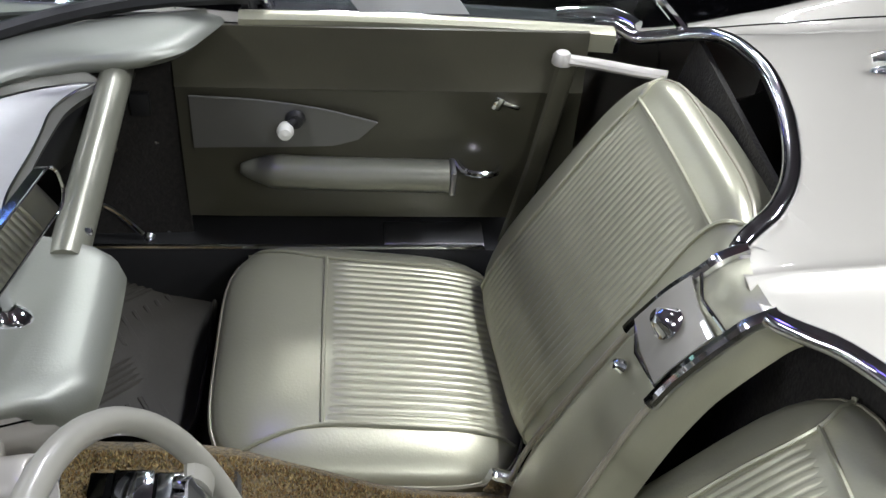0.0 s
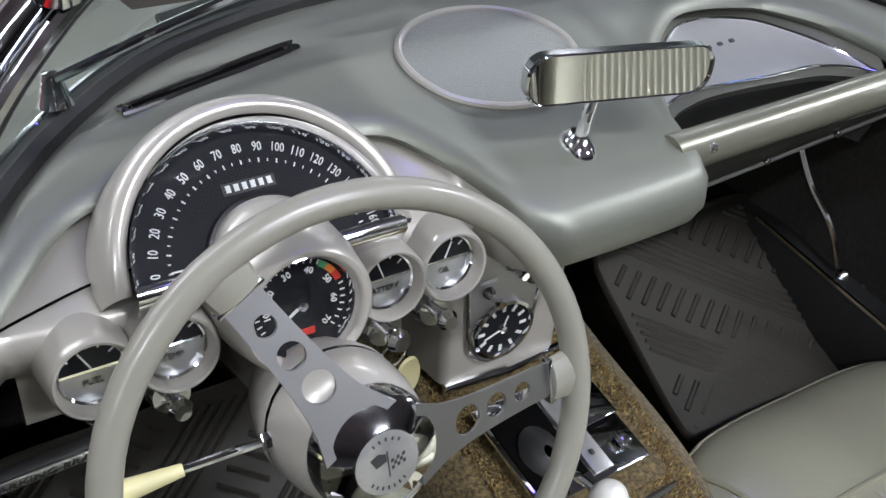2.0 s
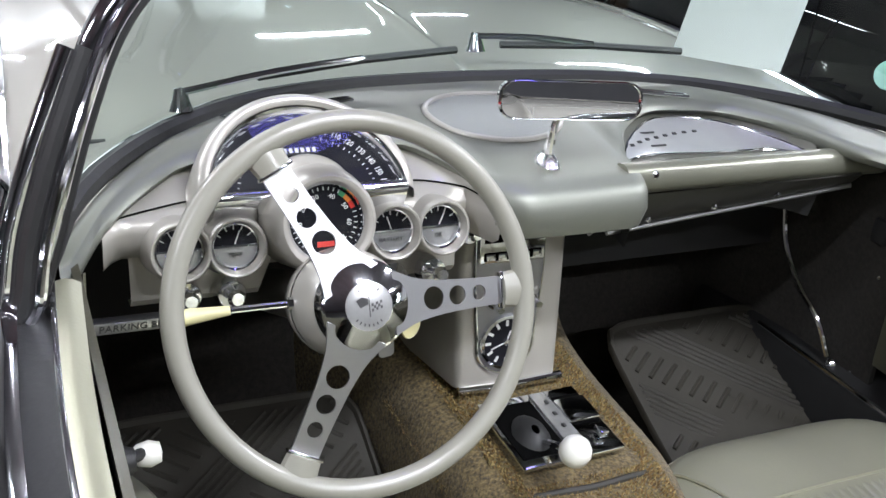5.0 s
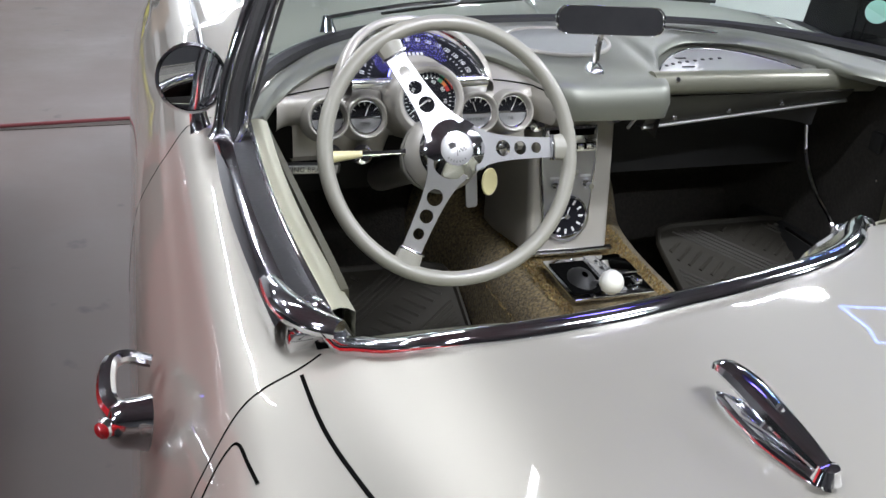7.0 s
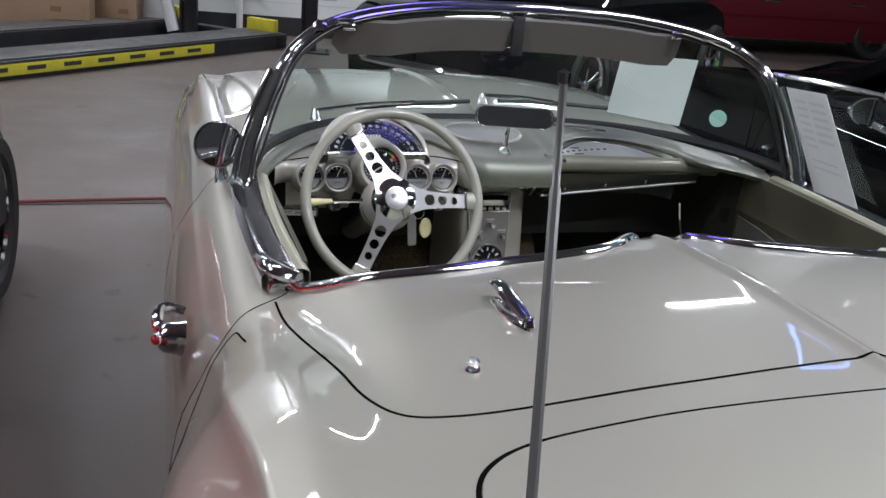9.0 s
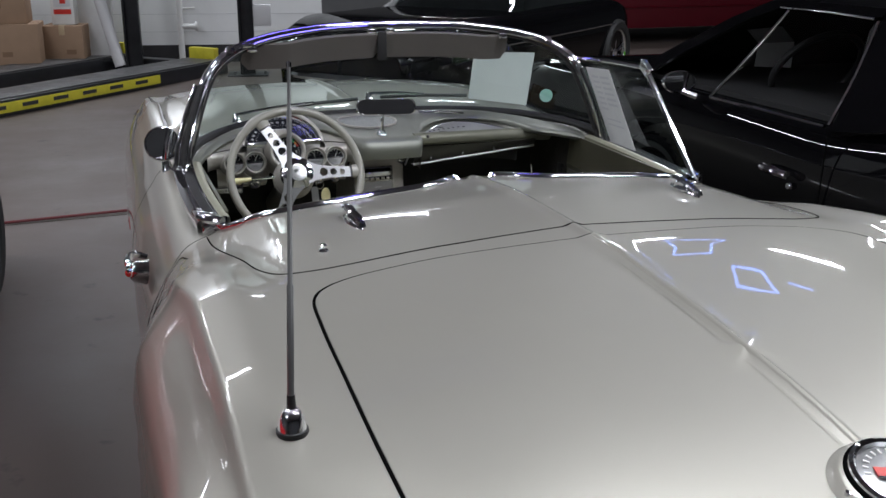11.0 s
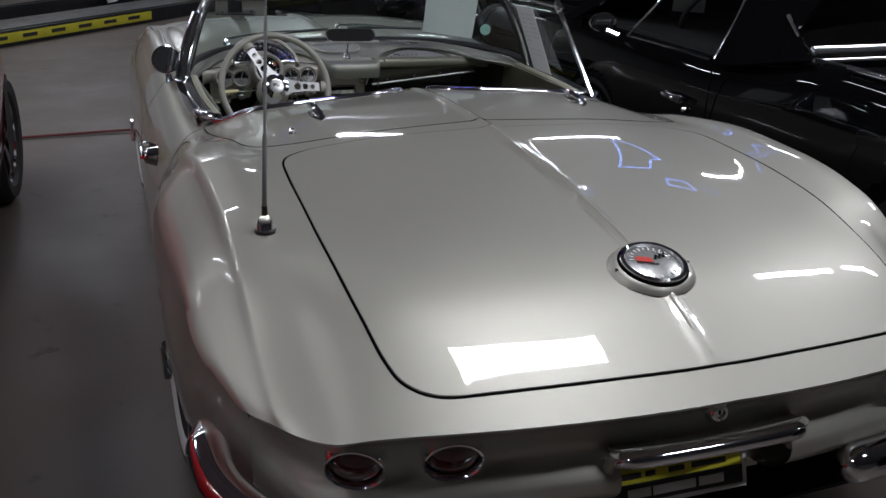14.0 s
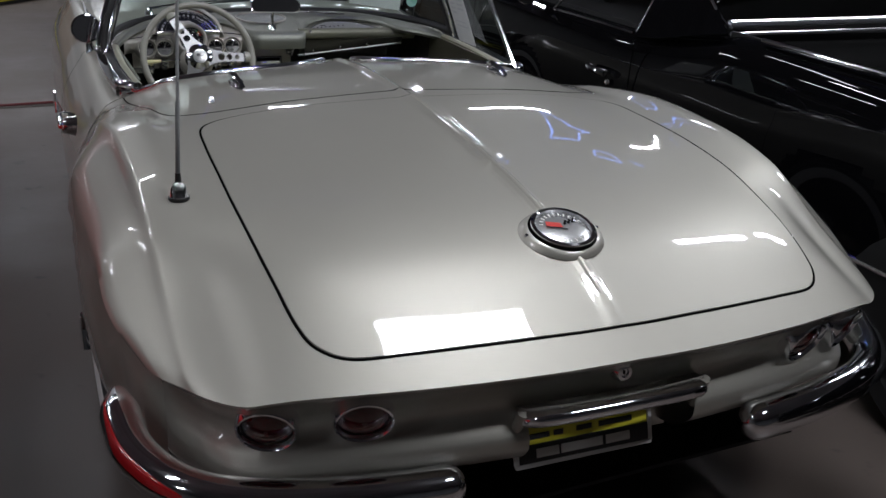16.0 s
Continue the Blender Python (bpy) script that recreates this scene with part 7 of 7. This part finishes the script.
# ---- other cars standing round ----
def spoke_wheel(parent, at, ax, r, rim_mat, spokes=5):
    at = Vector(at)
    w = part("wheel", lathe([(r * 0.66, 0.06), (r * 0.74, 0.085), (r * 0.90, 0.09), (r * 0.98, 0.065), (r, 0.03), (r, -0.08), (r * 0.9, -0.11), (r * 0.66, -0.1)], at, ax, 44), TYRE, parent, "black tyre on a bright spoked rim")
    part("rim", lathe([(r * 0.60, -0.02), (r * 0.64, 0.06), (r * 0.68, 0.07), (r * 0.69, 0.05)], at, ax, 44), rim_mat, w)
    m = Matrix.Translation(at) @ frame_of(ax)
    part("hub", lathe([(0.0001, 0.055), (r * 0.10, 0.052), (r * 0.15, 0.03), (r * 0.16, -0.02)], at, ax, 20), rim_mat, w)
    part("brake_disc", lathe([(0.0001, -0.03), (r * 0.60, -0.03)], at, ax, 24), STEEL_BLACK, w)
    for i in range(spokes):
        a = 2 * math.pi * i / spokes + 0.3
        for s in (-0.10, 0.10):
            part("spoke", tube([m @ Vector((r * 0.12 * math.cos(a), r * 0.12 * math.sin(a), 0.035)), m @ Vector((r * 0.62 * math.cos(a + s), r * 0.62 * math.sin(a + s), 0.045))], lambda f: r * 0.05 * (1 - 0.25 * f), seg=8, flat=0.6), rim_mat, w)
    return w


def closed_ends(rows):
    """The rows of a shell with both ends drawn in to a closed face."""
    def cap(row, k):
        mid = sum(row, Vector()) / len(row)
        return [p.lerp(Vector((mid.x, mid.y, p.z * 0.6 + mid.z * 0.4)), k) for p in row]
    return [cap(rows[0], 0.97), cap(rows[0], 0.5), cap(rows[0], 0.06)] + rows + [cap(rows[-1], 0.06), cap(rows[-1], 0.5), cap(rows[-1], 0.97)]


def car_shell(m, length, half, side, roof=None, nose=0.35, tail=0.35):
    """The lower body of a car: side is a list of (share of the half width, height); y runs along the car."""
    rows = []
    for i in range(49):
        f = i / 48
        y = length * (f - 0.5)
        end = min(f / 0.16, (1 - f) / 0.16, 1.0)
        pinch = 1 - (nose if f > 0.5 else tail) * (1 - end) ** 2.2
        drop = 1 - 0.30 * (1 - end) ** 2
        pts = [(half * s * pinch, y, 0.20 + (h - 0.20) * drop) for s, h in side]
        rows.append([m @ Vector((-x, yy, z)) for x, yy, z in pts[::-1]] + [m @ Vector(q) for q in pts[1:]])
    return sheet(closed_ends(rows))


def wheel_arch(parent, m, x, y, r, depth=0.22):
    rows = []
    for i in range(17):
        a = math.pi * i / 16
        rows.append([m @ Vector((x * s, y + r * math.cos(a), 0.30 + r * math.sin(a))) for s in (1.003, 1 - depth)])
    rows2 = [[m @ Vector((x * 1.003, y + r * q * math.cos(math.pi * i / 16), 0.30 + r * q * math.sin(math.pi * i / 16))) for i in range(17)] for q in (1.0, 0.5, 0.02)]
    part("wheel_arch", sheet(rows2), DARK, parent)


# black coupe utility beside the convertible, its left side facing it
bk = thing("coupe_utility", (2.16, 0.6, 0), "glossy black classic coupe utility with chrome trim parked alongside", "car")
BX, BH = 2.16, 0.90
SATIN = mat("satin_alloy", (0.80, 0.80, 0.84), 0.30, metal=1.0, vary=0.04, vary_scale=10)
rows = []
SIDE = ((0.0, 0.90), (0.55, 0.905), (0.88, 0.905), (0.918, 0.893), (0.942, 0.865), (0.960, 0.825), (0.975, 0.77), (0.987, 0.70), (0.995, 0.62), (1.0, 0.54), (0.995, 0.47), (0.98, 0.36), (0.95, 0.24))
for i in range(61):
    f = i / 60
    y = -2.3 + 5.6 * f
    end = min(f / 0.08, (1 - f) / 0.10, 1.0)
    pinch = 1 - 0.10 * (1 - end) ** 2
    hip = 0.088 * max(0.0, min(1.0, (0.62 - y) / 0.6)) ** 1.5 - 0.03 * max(0, y - 1.6)
    rows.append([Vector((BX - BH * s * pinch, y, 0.22 + (h + hip * (h > 0.6) - 0.22) * (1 - 0.25 * (1 - end) ** 2))) for s, h in SIDE[::-1]] + [Vector((BX + BH * s * pinch, y, 0.22 + (h + hip * (h > 0.6) - 0.22))) for s, h in SIDE[1:]])
bm = sheet(closed_ends(rows))
bmesh.ops.delete(bm, geom=[f for f in bm.faces if abs(f.calc_center_median().x - BX) < 0.79 and -2.05 < f.calc_center_median().y < 0.12 and f.calc_center_median().z > 0.85], context="FACES")
part("body", bm, BK_PAINT, bk, smooth=60)
# cab: pillars, roof and sail panels
LB, RB, LT, RT = 1.275, 3.045, 1.50, 2.82


def cab_strip(points, name="cab", material=None):
    for k in (0, 1):
        rows = [[Vector((x if k == 0 else 2 * BX - x, y, z)) for x, y, z in row] for row in points]
        part(name, sheet(rows, 0.012), material or BK_PAINT, bk, smooth=60)


cab_strip([[(1.29, 1.86, 0.90), (1.29, 1.74, 0.90)], [(1.36, 1.60, 1.04), (1.36, 1.50, 1.04)], [(1.44, 1.33, 1.18), (1.445, 1.24, 1.18)], [(1.50, 1.13, 1.265), (1.505, 1.02, 1.262)]], "front_pillar")
cab_strip([[(1.295, 0.565, 0.89), (1.30, 0.42, 0.91), (1.31, 0.22, 0.955), (1.32, 0.06, 0.985)], [(1.36, 0.575, 1.02), (1.365, 0.42, 1.03), (1.36, 0.26, 1.02), (1.352, 0.13, 1.005)], [(1.44, 0.585, 1.17), (1.45, 0.45, 1.18), (1.43, 0.33, 1.13), (1.395, 0.24, 1.07)], [(1.49, 0.60, 1.25), (1.50, 0.45, 1.26), (1.50, 0.33, 1.245), (1.47, 0.22, 1.18)]], "sail_panel")
rows = []
for i in range(13):
    y = 0.22 + 0.93 * i / 12
    rows.append([Vector((x, y, 1.245 + 0.055 * (1 - ((x - BX) / 0.68) ** 2) + 0.02 * math.sin(math.pi * i / 12))) for x in [1.48 + 1.36 * j / 14 for j in range(15)]])
part("roof", sheet(rows, 0.015), BK_PAINT, bk, smooth=60)
cab_strip([[(1.475, 1.12, 1.262), (1.475, 0.58, 1.262)], [(1.465, 1.10, 1.235), (1.465, 0.59, 1.235)]], "roof_rail")
for pts, r, nm in (([(1.283, 1.22, 0.905), (1.285, 0.90, 0.908), (1.29, 0.60, 0.905)], 0.006, "belt_chrome"), ([(1.30, 0.59, 0.91), (1.38, 0.59, 1.06), (1.455, 0.60, 1.225)], 0.007, "window_chrome"),
                   ([(1.455, 0.62, 1.232), (1.46, 0.9, 1.238), (1.468, 1.10, 1.235)], 0.005, "drip_chrome"), ([(1.285, 1.225, 0.905), (1.36, 1.12, 1.06), (1.455, 1.04, 1.228)], 0.006, "vent_chrome"),
                   ([(1.33, -0.10, 1.000), (1.325, -0.6, 0.998), (1.325, -1.4, 0.996), (1.34, -2.2, 0.985)], 0.009, "bed_rail"), ([(1.385, 0.30, 1.110), (1.372, 0.19, 1.035), (1.36, 0.11, 1.004)], 0.008, "sail_chrome"),
                   ([(1.37, 0.13, 1.016), (2.16, 0.12, 1.018), (2.95, 0.13, 1.016)], 0.013, "cab_sill"), ([(1.37, 0.115, 0.982), (2.16, 0.105, 0.984), (2.95, 0.115, 0.982)], 0.006, "cab_sill")):
    part(nm, tube(smooth_line(pts, 5), r, seg=10), SATIN if nm == "cab_sill" else CHROME, bk)
part("door_glass", sheet([[(1.287, 1.20, 0.905), (1.292, 0.61, 0.905)], [(1.37, 1.11, 1.07), (1.38, 0.61, 1.07)], [(1.455, 1.05, 1.228), (1.458, 0.61, 1.225)]]), CLEAR, bk).visible_shadow = False
part("cab_floor", box((1.6, 1.5, 0.02), pose(BX, 1.1, 0.915)), DARK, bk)
part("seat_back", box((1.4, 0.16, 0.34), pose(BX, 0.62, 1.06, 12), 0.05), DARK, bk)
part("rear_glass", sheet([[(1.40, 0.15, 1.02), (2.92, 0.15, 1.02)], [(1.52, 0.33, 1.24), (2.80, 0.33, 1.24)]]), CLEAR, bk).visible_shadow = False
part("cab_wall", box((1.58, 0.02, 0.48), pose(BX, 0.16, 0.76), 0.004), DARK, bk)
part("wind_glass", sheet([[(1.30, 1.80, 0.91), (3.02, 1.80, 0.91)], [(1.50, 1.10, 1.26), (2.82, 1.10, 1.26)]]), DARK_GLASS, bk)
part("steering_rim", tube([(1.75 + 0.19 * math.cos(a), 1.22 - 0.09 * math.sin(a), 0.99 + 0.14 * math.sin(a)) for a in [2 * math.pi * i / 28 for i in range(28)]], 0.014, seg=8, closed=True), BLACK, bk)
part("bed_wall", sheet([[(1.36, 0.10, 0.995), (1.36, -2.2, 0.985)], [(1.38, 0.10, 0.50), (1.38, -2.2, 0.50)]], 0.01), DARK, bk)
part("bed_floor", box((1.60, 2.3, 0.02), pose(BX, -1.03, 0.52)), DARK, bk)
mir = part("door_mirror", lathe([(0.0001, -0.05), (0.03, -0.045), (0.052, -0.02), (0.055, 0.0), (0.05, 0.004)], (1.235, 1.36, 0.945), (-0.15, -1, 0.1), 24, squash=(1.25, 0.8)), CHROME, bk, "chrome door mirror")
part("mirror_glass", lathe([(0.0001, 0.003), (0.049, 0.003)], (1.235, 1.36, 0.945), (-0.15, -1, 0.1), 24, squash=(1.25, 0.8)), MIRROR, mir)
part("mirror_arm", tube([(1.30, 1.34, 0.89), (1.25, 1.36, 0.91)], 0.014, seg=8), CHROME, mir)
part("door_handle", tube(smooth_line([(1.262, 0.84, 0.73), (1.235, 0.82, 0.733), (1.232, 0.75, 0.730), (1.245, 0.70, 0.726)], 4), lambda f: 0.010 + 0.006 * f, seg=10), CHROME, bk, "chrome door handle")
part("key_lock", lathe([(0.0001, 0.010), (0.010, 0.008), (0.013, 0.0)], (1.262, 0.70, 0.69), (-1, 0, 0), 12), CHROME, bk)
for y in (0.555, 2.0):
    part("door_gap", tube([(1.270, y, 0.885), (1.258, y - 0.005, 0.70), (1.254, y, 0.45), (1.285, y, 0.28)], 0.003, seg=6), GAP, bk)
part("side_molding", tube([(1.252, -2.0, 0.47), (1.252, 0.5, 0.47), (1.256, 2.6, 0.47)], 0.008, seg=8), CHROME, bk)
for y in (-1.05, 2.35):
    # flat near-black disc draws the shaded arch opening on the uncut flank
    rows2 = [[Vector((1.250 - 0.001, y + 0.38 * q * math.cos(math.pi * i / 16), 0.27 + 0.38 * q * math.sin(math.pi * i / 16))) for i in range(17)] for q in (1.0, 0.5, 0.02)]
    part("wheel_arch", sheet(rows2), DARK, bk)
    spoke_wheel(bk, (1.36, y, 0.33), (-1, 0, 0), 0.33, STEEL_BLACK)
    spoke_wheel(bk, (2.96, y, 0.33), (1, 0, 0), 0.33, CHROME)
price_sheet([(1.68, 1.49, 1.118), (1.85, 1.49, 1.104), (1.86, 1.51, 0.955), (1.68, 1.51, 0.968)], [], "white sheet inside the black car's windshield")

# red coupe on the other side
red = thing("red_coupe", (-2.272, 0.75, 0), "glossy red sports coupe with bright spoked wheels", "car")
RSIDE = ((0.0, 0.80), (0.55, 0.81), (0.80, 0.80), (0.93, 0.775), (0.988, 0.71), (1.0, 0.60), (0.985, 0.40), (0.95, 0.20))
RM = pose(-2.272, 0.75, 0, 0, 0, 0)
part("body", car_shell(RM, 4.7, 0.955, RSIDE, nose=0.05, tail=0.18), RED_CAR, red, smooth=60)
rows = []
for i in range(17):
    f = i / 16
    y = -0.95 + 2.3 * f
    h = math.sin(math.pi * f) ** 0.6
    rows.append([Vector((-2.272 + 0.74 * s * (1 - 0.15 * h), y, 0.77 + 0.44 * h * c)) for s, c in ((-1, 0), (-0.93, 0.5), (-0.8, 0.85), (-0.4, 1), (0, 1.03), (0.4, 1), (0.8, 0.85), (0.93, 0.5), (1, 0))])
part("cabin", sheet(rows), DARK_GLASS, red, smooth=60)
for y in (2.42, -0.42):
    for k in (-1, 1):
        x = -2.272 + k * 0.955
        # dark half disc on the body side paints the arch's shade
        rows2 = [[Vector((x, y + 0.335 * q * math.cos(math.pi * i / 16 * 1.1 - 0.15), 0.275 + 0.335 * q * math.sin(math.pi * i / 16 * 1.1 - 0.15))) for i in range(17)] for q in (1.0, 0.5, 0.02)]
        part("wheel_arch", sheet(rows2), DARK, red)
        spoke_wheel(red, (-2.272 + k * 0.868, y, 0.305), (k, -0.12 if y > 0 else 0, 0), 0.305, CHROME)

# dark saloon across the aisle ahead, with a chrome wheel, and a maroon wagon behind it
sal = thing("dark_saloon", (2.59, 6.9, 0), "black saloon standing askew across the aisle with chrome spoked wheels", "car")
SM2 = pose(2.59, 6.9, 0, 0, 0, -50)
part("body", car_shell(SM2, 4.3, 0.86, ((0.0, 0.84), (0.6, 0.84), (0.85, 0.82), (0.95, 0.77), (0.99, 0.68), (1.0, 0.54), (0.98, 0.36), (0.94, 0.2))), BK_PAINT, sal, smooth=60)
rows = []
for i in range(17):
    f = i / 16
    h = math.sin(math.pi * f) ** 0.5
    rows.append([SM2 @ Vector((0.68 * c0 * (1 - 0.12 * h), -0.55 + 2.2 * f, 0.82 + 0.42 * h * c)) for c0, c in ((-1, 0), (-0.93, 0.5), (-0.8, 0.85), (-0.4, 1), (0, 1.03), (0.4, 1), (0.8, 0.85), (0.93, 0.5), (1, 0))])
part("cabin", sheet(rows), DARK_GLASS, sal, smooth=60)
for y in (-1.2, 1.35):
    for k in (-1, 1):
        spoke_wheel(sal, SM2 @ Vector((k * 0.80, y, 0.33)), SM2.to_3x3() @ Vector((k, 0, 0)), 0.33, CHROME)
part("side_chrome", tube([SM2 @ Vector((0.868, y, 0.62)) for y in (-1.4, 0.0, 1.5)], 0.008, seg=8), CHROME, sal)
part("front_bumper", tube(smooth_line([SM2 @ Vector(p) for p in ((-0.62, -2.02, 0.42), (-0.3, -2.17, 0.42), (0.3, -2.17, 0.42), (0.62, -2.02, 0.42))], 5), 0.035, seg=10), CHROME, sal)
wag = thing("maroon_wagon", (7.0, 11.3, 0), "dark maroon sport wagon standing side-on", "car")
WM2 = pose(7.0, 11.3, 0, 0, 0, 90)
part("body", car_shell(WM2, 4.7, 0.95, ((0.0, 1.05), (0.6, 1.05), (0.88, 1.03), (0.96, 0.97), (0.99, 0.84), (1.0, 0.64), (0.985, 0.40), (0.94, 0.22))), MAROON, wag, smooth=60)
rows = []
for i in range(17):
    f = i / 16
    h = min(1, 4 * f, 6 * (1 - f)) ** 0.6
    rows.append([Vector((5.2 + 3.7 * f, 11.3 + 0.86 * c0 * (1 - 0.10 * h), 1.02 + 0.66 * h * c)) for c0, c in ((-1, 0), (-0.95, 0.5), (-0.88, 0.9), (-0.4, 1), (0, 1.02), (0.4, 1), (0.88, 0.9), (0.95, 0.5), (1, 0))])
part("cabin", sheet(rows), DARK_GLASS, wag, smooth=60)
for x in (5.5, 6.8, 8.1):
    part("door_handle", tube([(x, 10.345, 0.70), (x + 0.10, 10.335, 0.705), (x + 0.2, 10.345, 0.70)], 0.018, seg=8), CHROME, wag)
part("rub_strip", tube([(5.0, 10.345, 0.50), (9.0, 10.345, 0.50)], 0.010, seg=8), MAROON, wag)
part("tail_lamp", box((0.10, 0.10, 0.30), pose(9.2, 10.45, 0.80), 0.02), RED_LENS, wag)
for x in (5.5, 8.6):
    spoke_wheel(wag, (x, 10.45, 0.34), (0, -1, 0), 0.34, STEEL_BLACK)

# a green hatchback farther along the row, and a blue neon sign hung over the aisle
green = thing("green_hatchback", (6.3, 3.9, 0), "bright green hatchback parked beyond the black car", "car")
GREEN = mat("green_car_paint", (0.13, 0.55, 0.02), 0.25, coat=1.0, coat_rough=0.03, vary=0.05)
GM2 = pose(6.3, 3.9, 0, 0, 0, 0)
part("body", car_shell(GM2, 3.9, 0.86, ((0.0, 0.98), (0.6, 0.98), (0.86, 0.96), (0.95, 0.90), (0.99, 0.76), (1.0, 0.58), (0.98, 0.38), (0.94, 0.22))), GREEN, green, smooth=60)
rows = []
for i in range(17):
    f = i / 16
    h = math.sin(math.pi * f) ** 0.5
    rows.append([Vector((6.3 + 0.72 * s * (1 - 0.15 * h), 2.4 + 2.6 * f, 0.95 + 0.50 * h * c)) for s, c in ((-1, 0), (-0.93, 0.5), (-0.8, 0.85), (-0.4, 1), (0, 1.03), (0.4, 1), (0.8, 0.85), (0.93, 0.5), (1, 0))])
part("cabin", sheet(rows), DARK_GLASS, green, smooth=60)
for y in (2.7, 5.1):
    spoke_wheel(green, (5.56, y, 0.31), (-1, 0, 0), 0.31, CHROME)
    spoke_wheel(green, (7.04, y, 0.31), (1, 0, 0), 0.31, CHROME)
part("side_molding", tube([(5.415, 2.5, 0.44), (5.412, 3.9, 0.44), (5.415, 5.3, 0.44)], 0.022, seg=10), CHROME, green)
sign = thing("neon_sign", (3.5, 3.8, 3.05), "blue neon outline sign hanging below the ceiling", "sign")
NEON = glowing("neon_blue", (0.16, 0.30, 1.0), 9.0)
for loop in ([(3.58, 4.8), (4.02, 4.5), (3.68, 4.22), (3.36, 3.72), (3.06, 3.76), (3.30, 4.15)], [(3.12, 3.02), (3.34, 2.86), (3.46, 3.2), (3.26, 3.28)]):
    part("neon_tube", tube([(x, y, 3.05) for x, y in loop], 0.012, seg=8, closed=True), NEON, sign)
part("neon_tube", tube([(3.60, 3.08, 3.05), (3.70, 2.92, 3.05)], 0.012, seg=8), NEON, sign)
part("sign_frame", tube([(3.02, 2.9, 3.09), (3.5, 3.7, 3.09), (3.8, 4.7, 3.09)], 0.012, seg=8), STEEL_BLACK, sign)
for x, y in ((3.2, 3.2), (3.68, 4.3)):
    part("hanger_wire", tube([(x, y, 3.09), (x, y, CEILING)], 0.003, seg=6), STEEL_BLACK, sign)

# unseen blue disc, added so that the speedometer glass reflects blue
drum = thing("dial_tint_disc", (0.22, 1.29, 3.0), "added unseen blue glow above the dash, for the dial glass", "lamp")
DIAL_TINT = glowing("dial_tint", (0.22, 0.18, 1.0), 5.5)
part("blue_disc", lathe([(0.0001, -0.012), (0.29, -0.012), (0.295, 0.0), (0.0001, 0.0)], (0.22, 1.29, 3.0), (0, 0, 1), 40), DIAL_TINT, drum, "glowing blue disc")
# black skirt added to keep the disc's reflection off the trunk lid
part("shade", lathe([(0.0001, 0.03), (0.34, 0.03), (0.352, 0.02), (0.352, -0.58), (0.34, -0.58), (0.34, 0.012), (0.0001, 0.012)], (0.22, 1.29, 3.0), (0, 0, 1), 40), DARK, drum, "added black skirt hiding the disc from the trunk lid")
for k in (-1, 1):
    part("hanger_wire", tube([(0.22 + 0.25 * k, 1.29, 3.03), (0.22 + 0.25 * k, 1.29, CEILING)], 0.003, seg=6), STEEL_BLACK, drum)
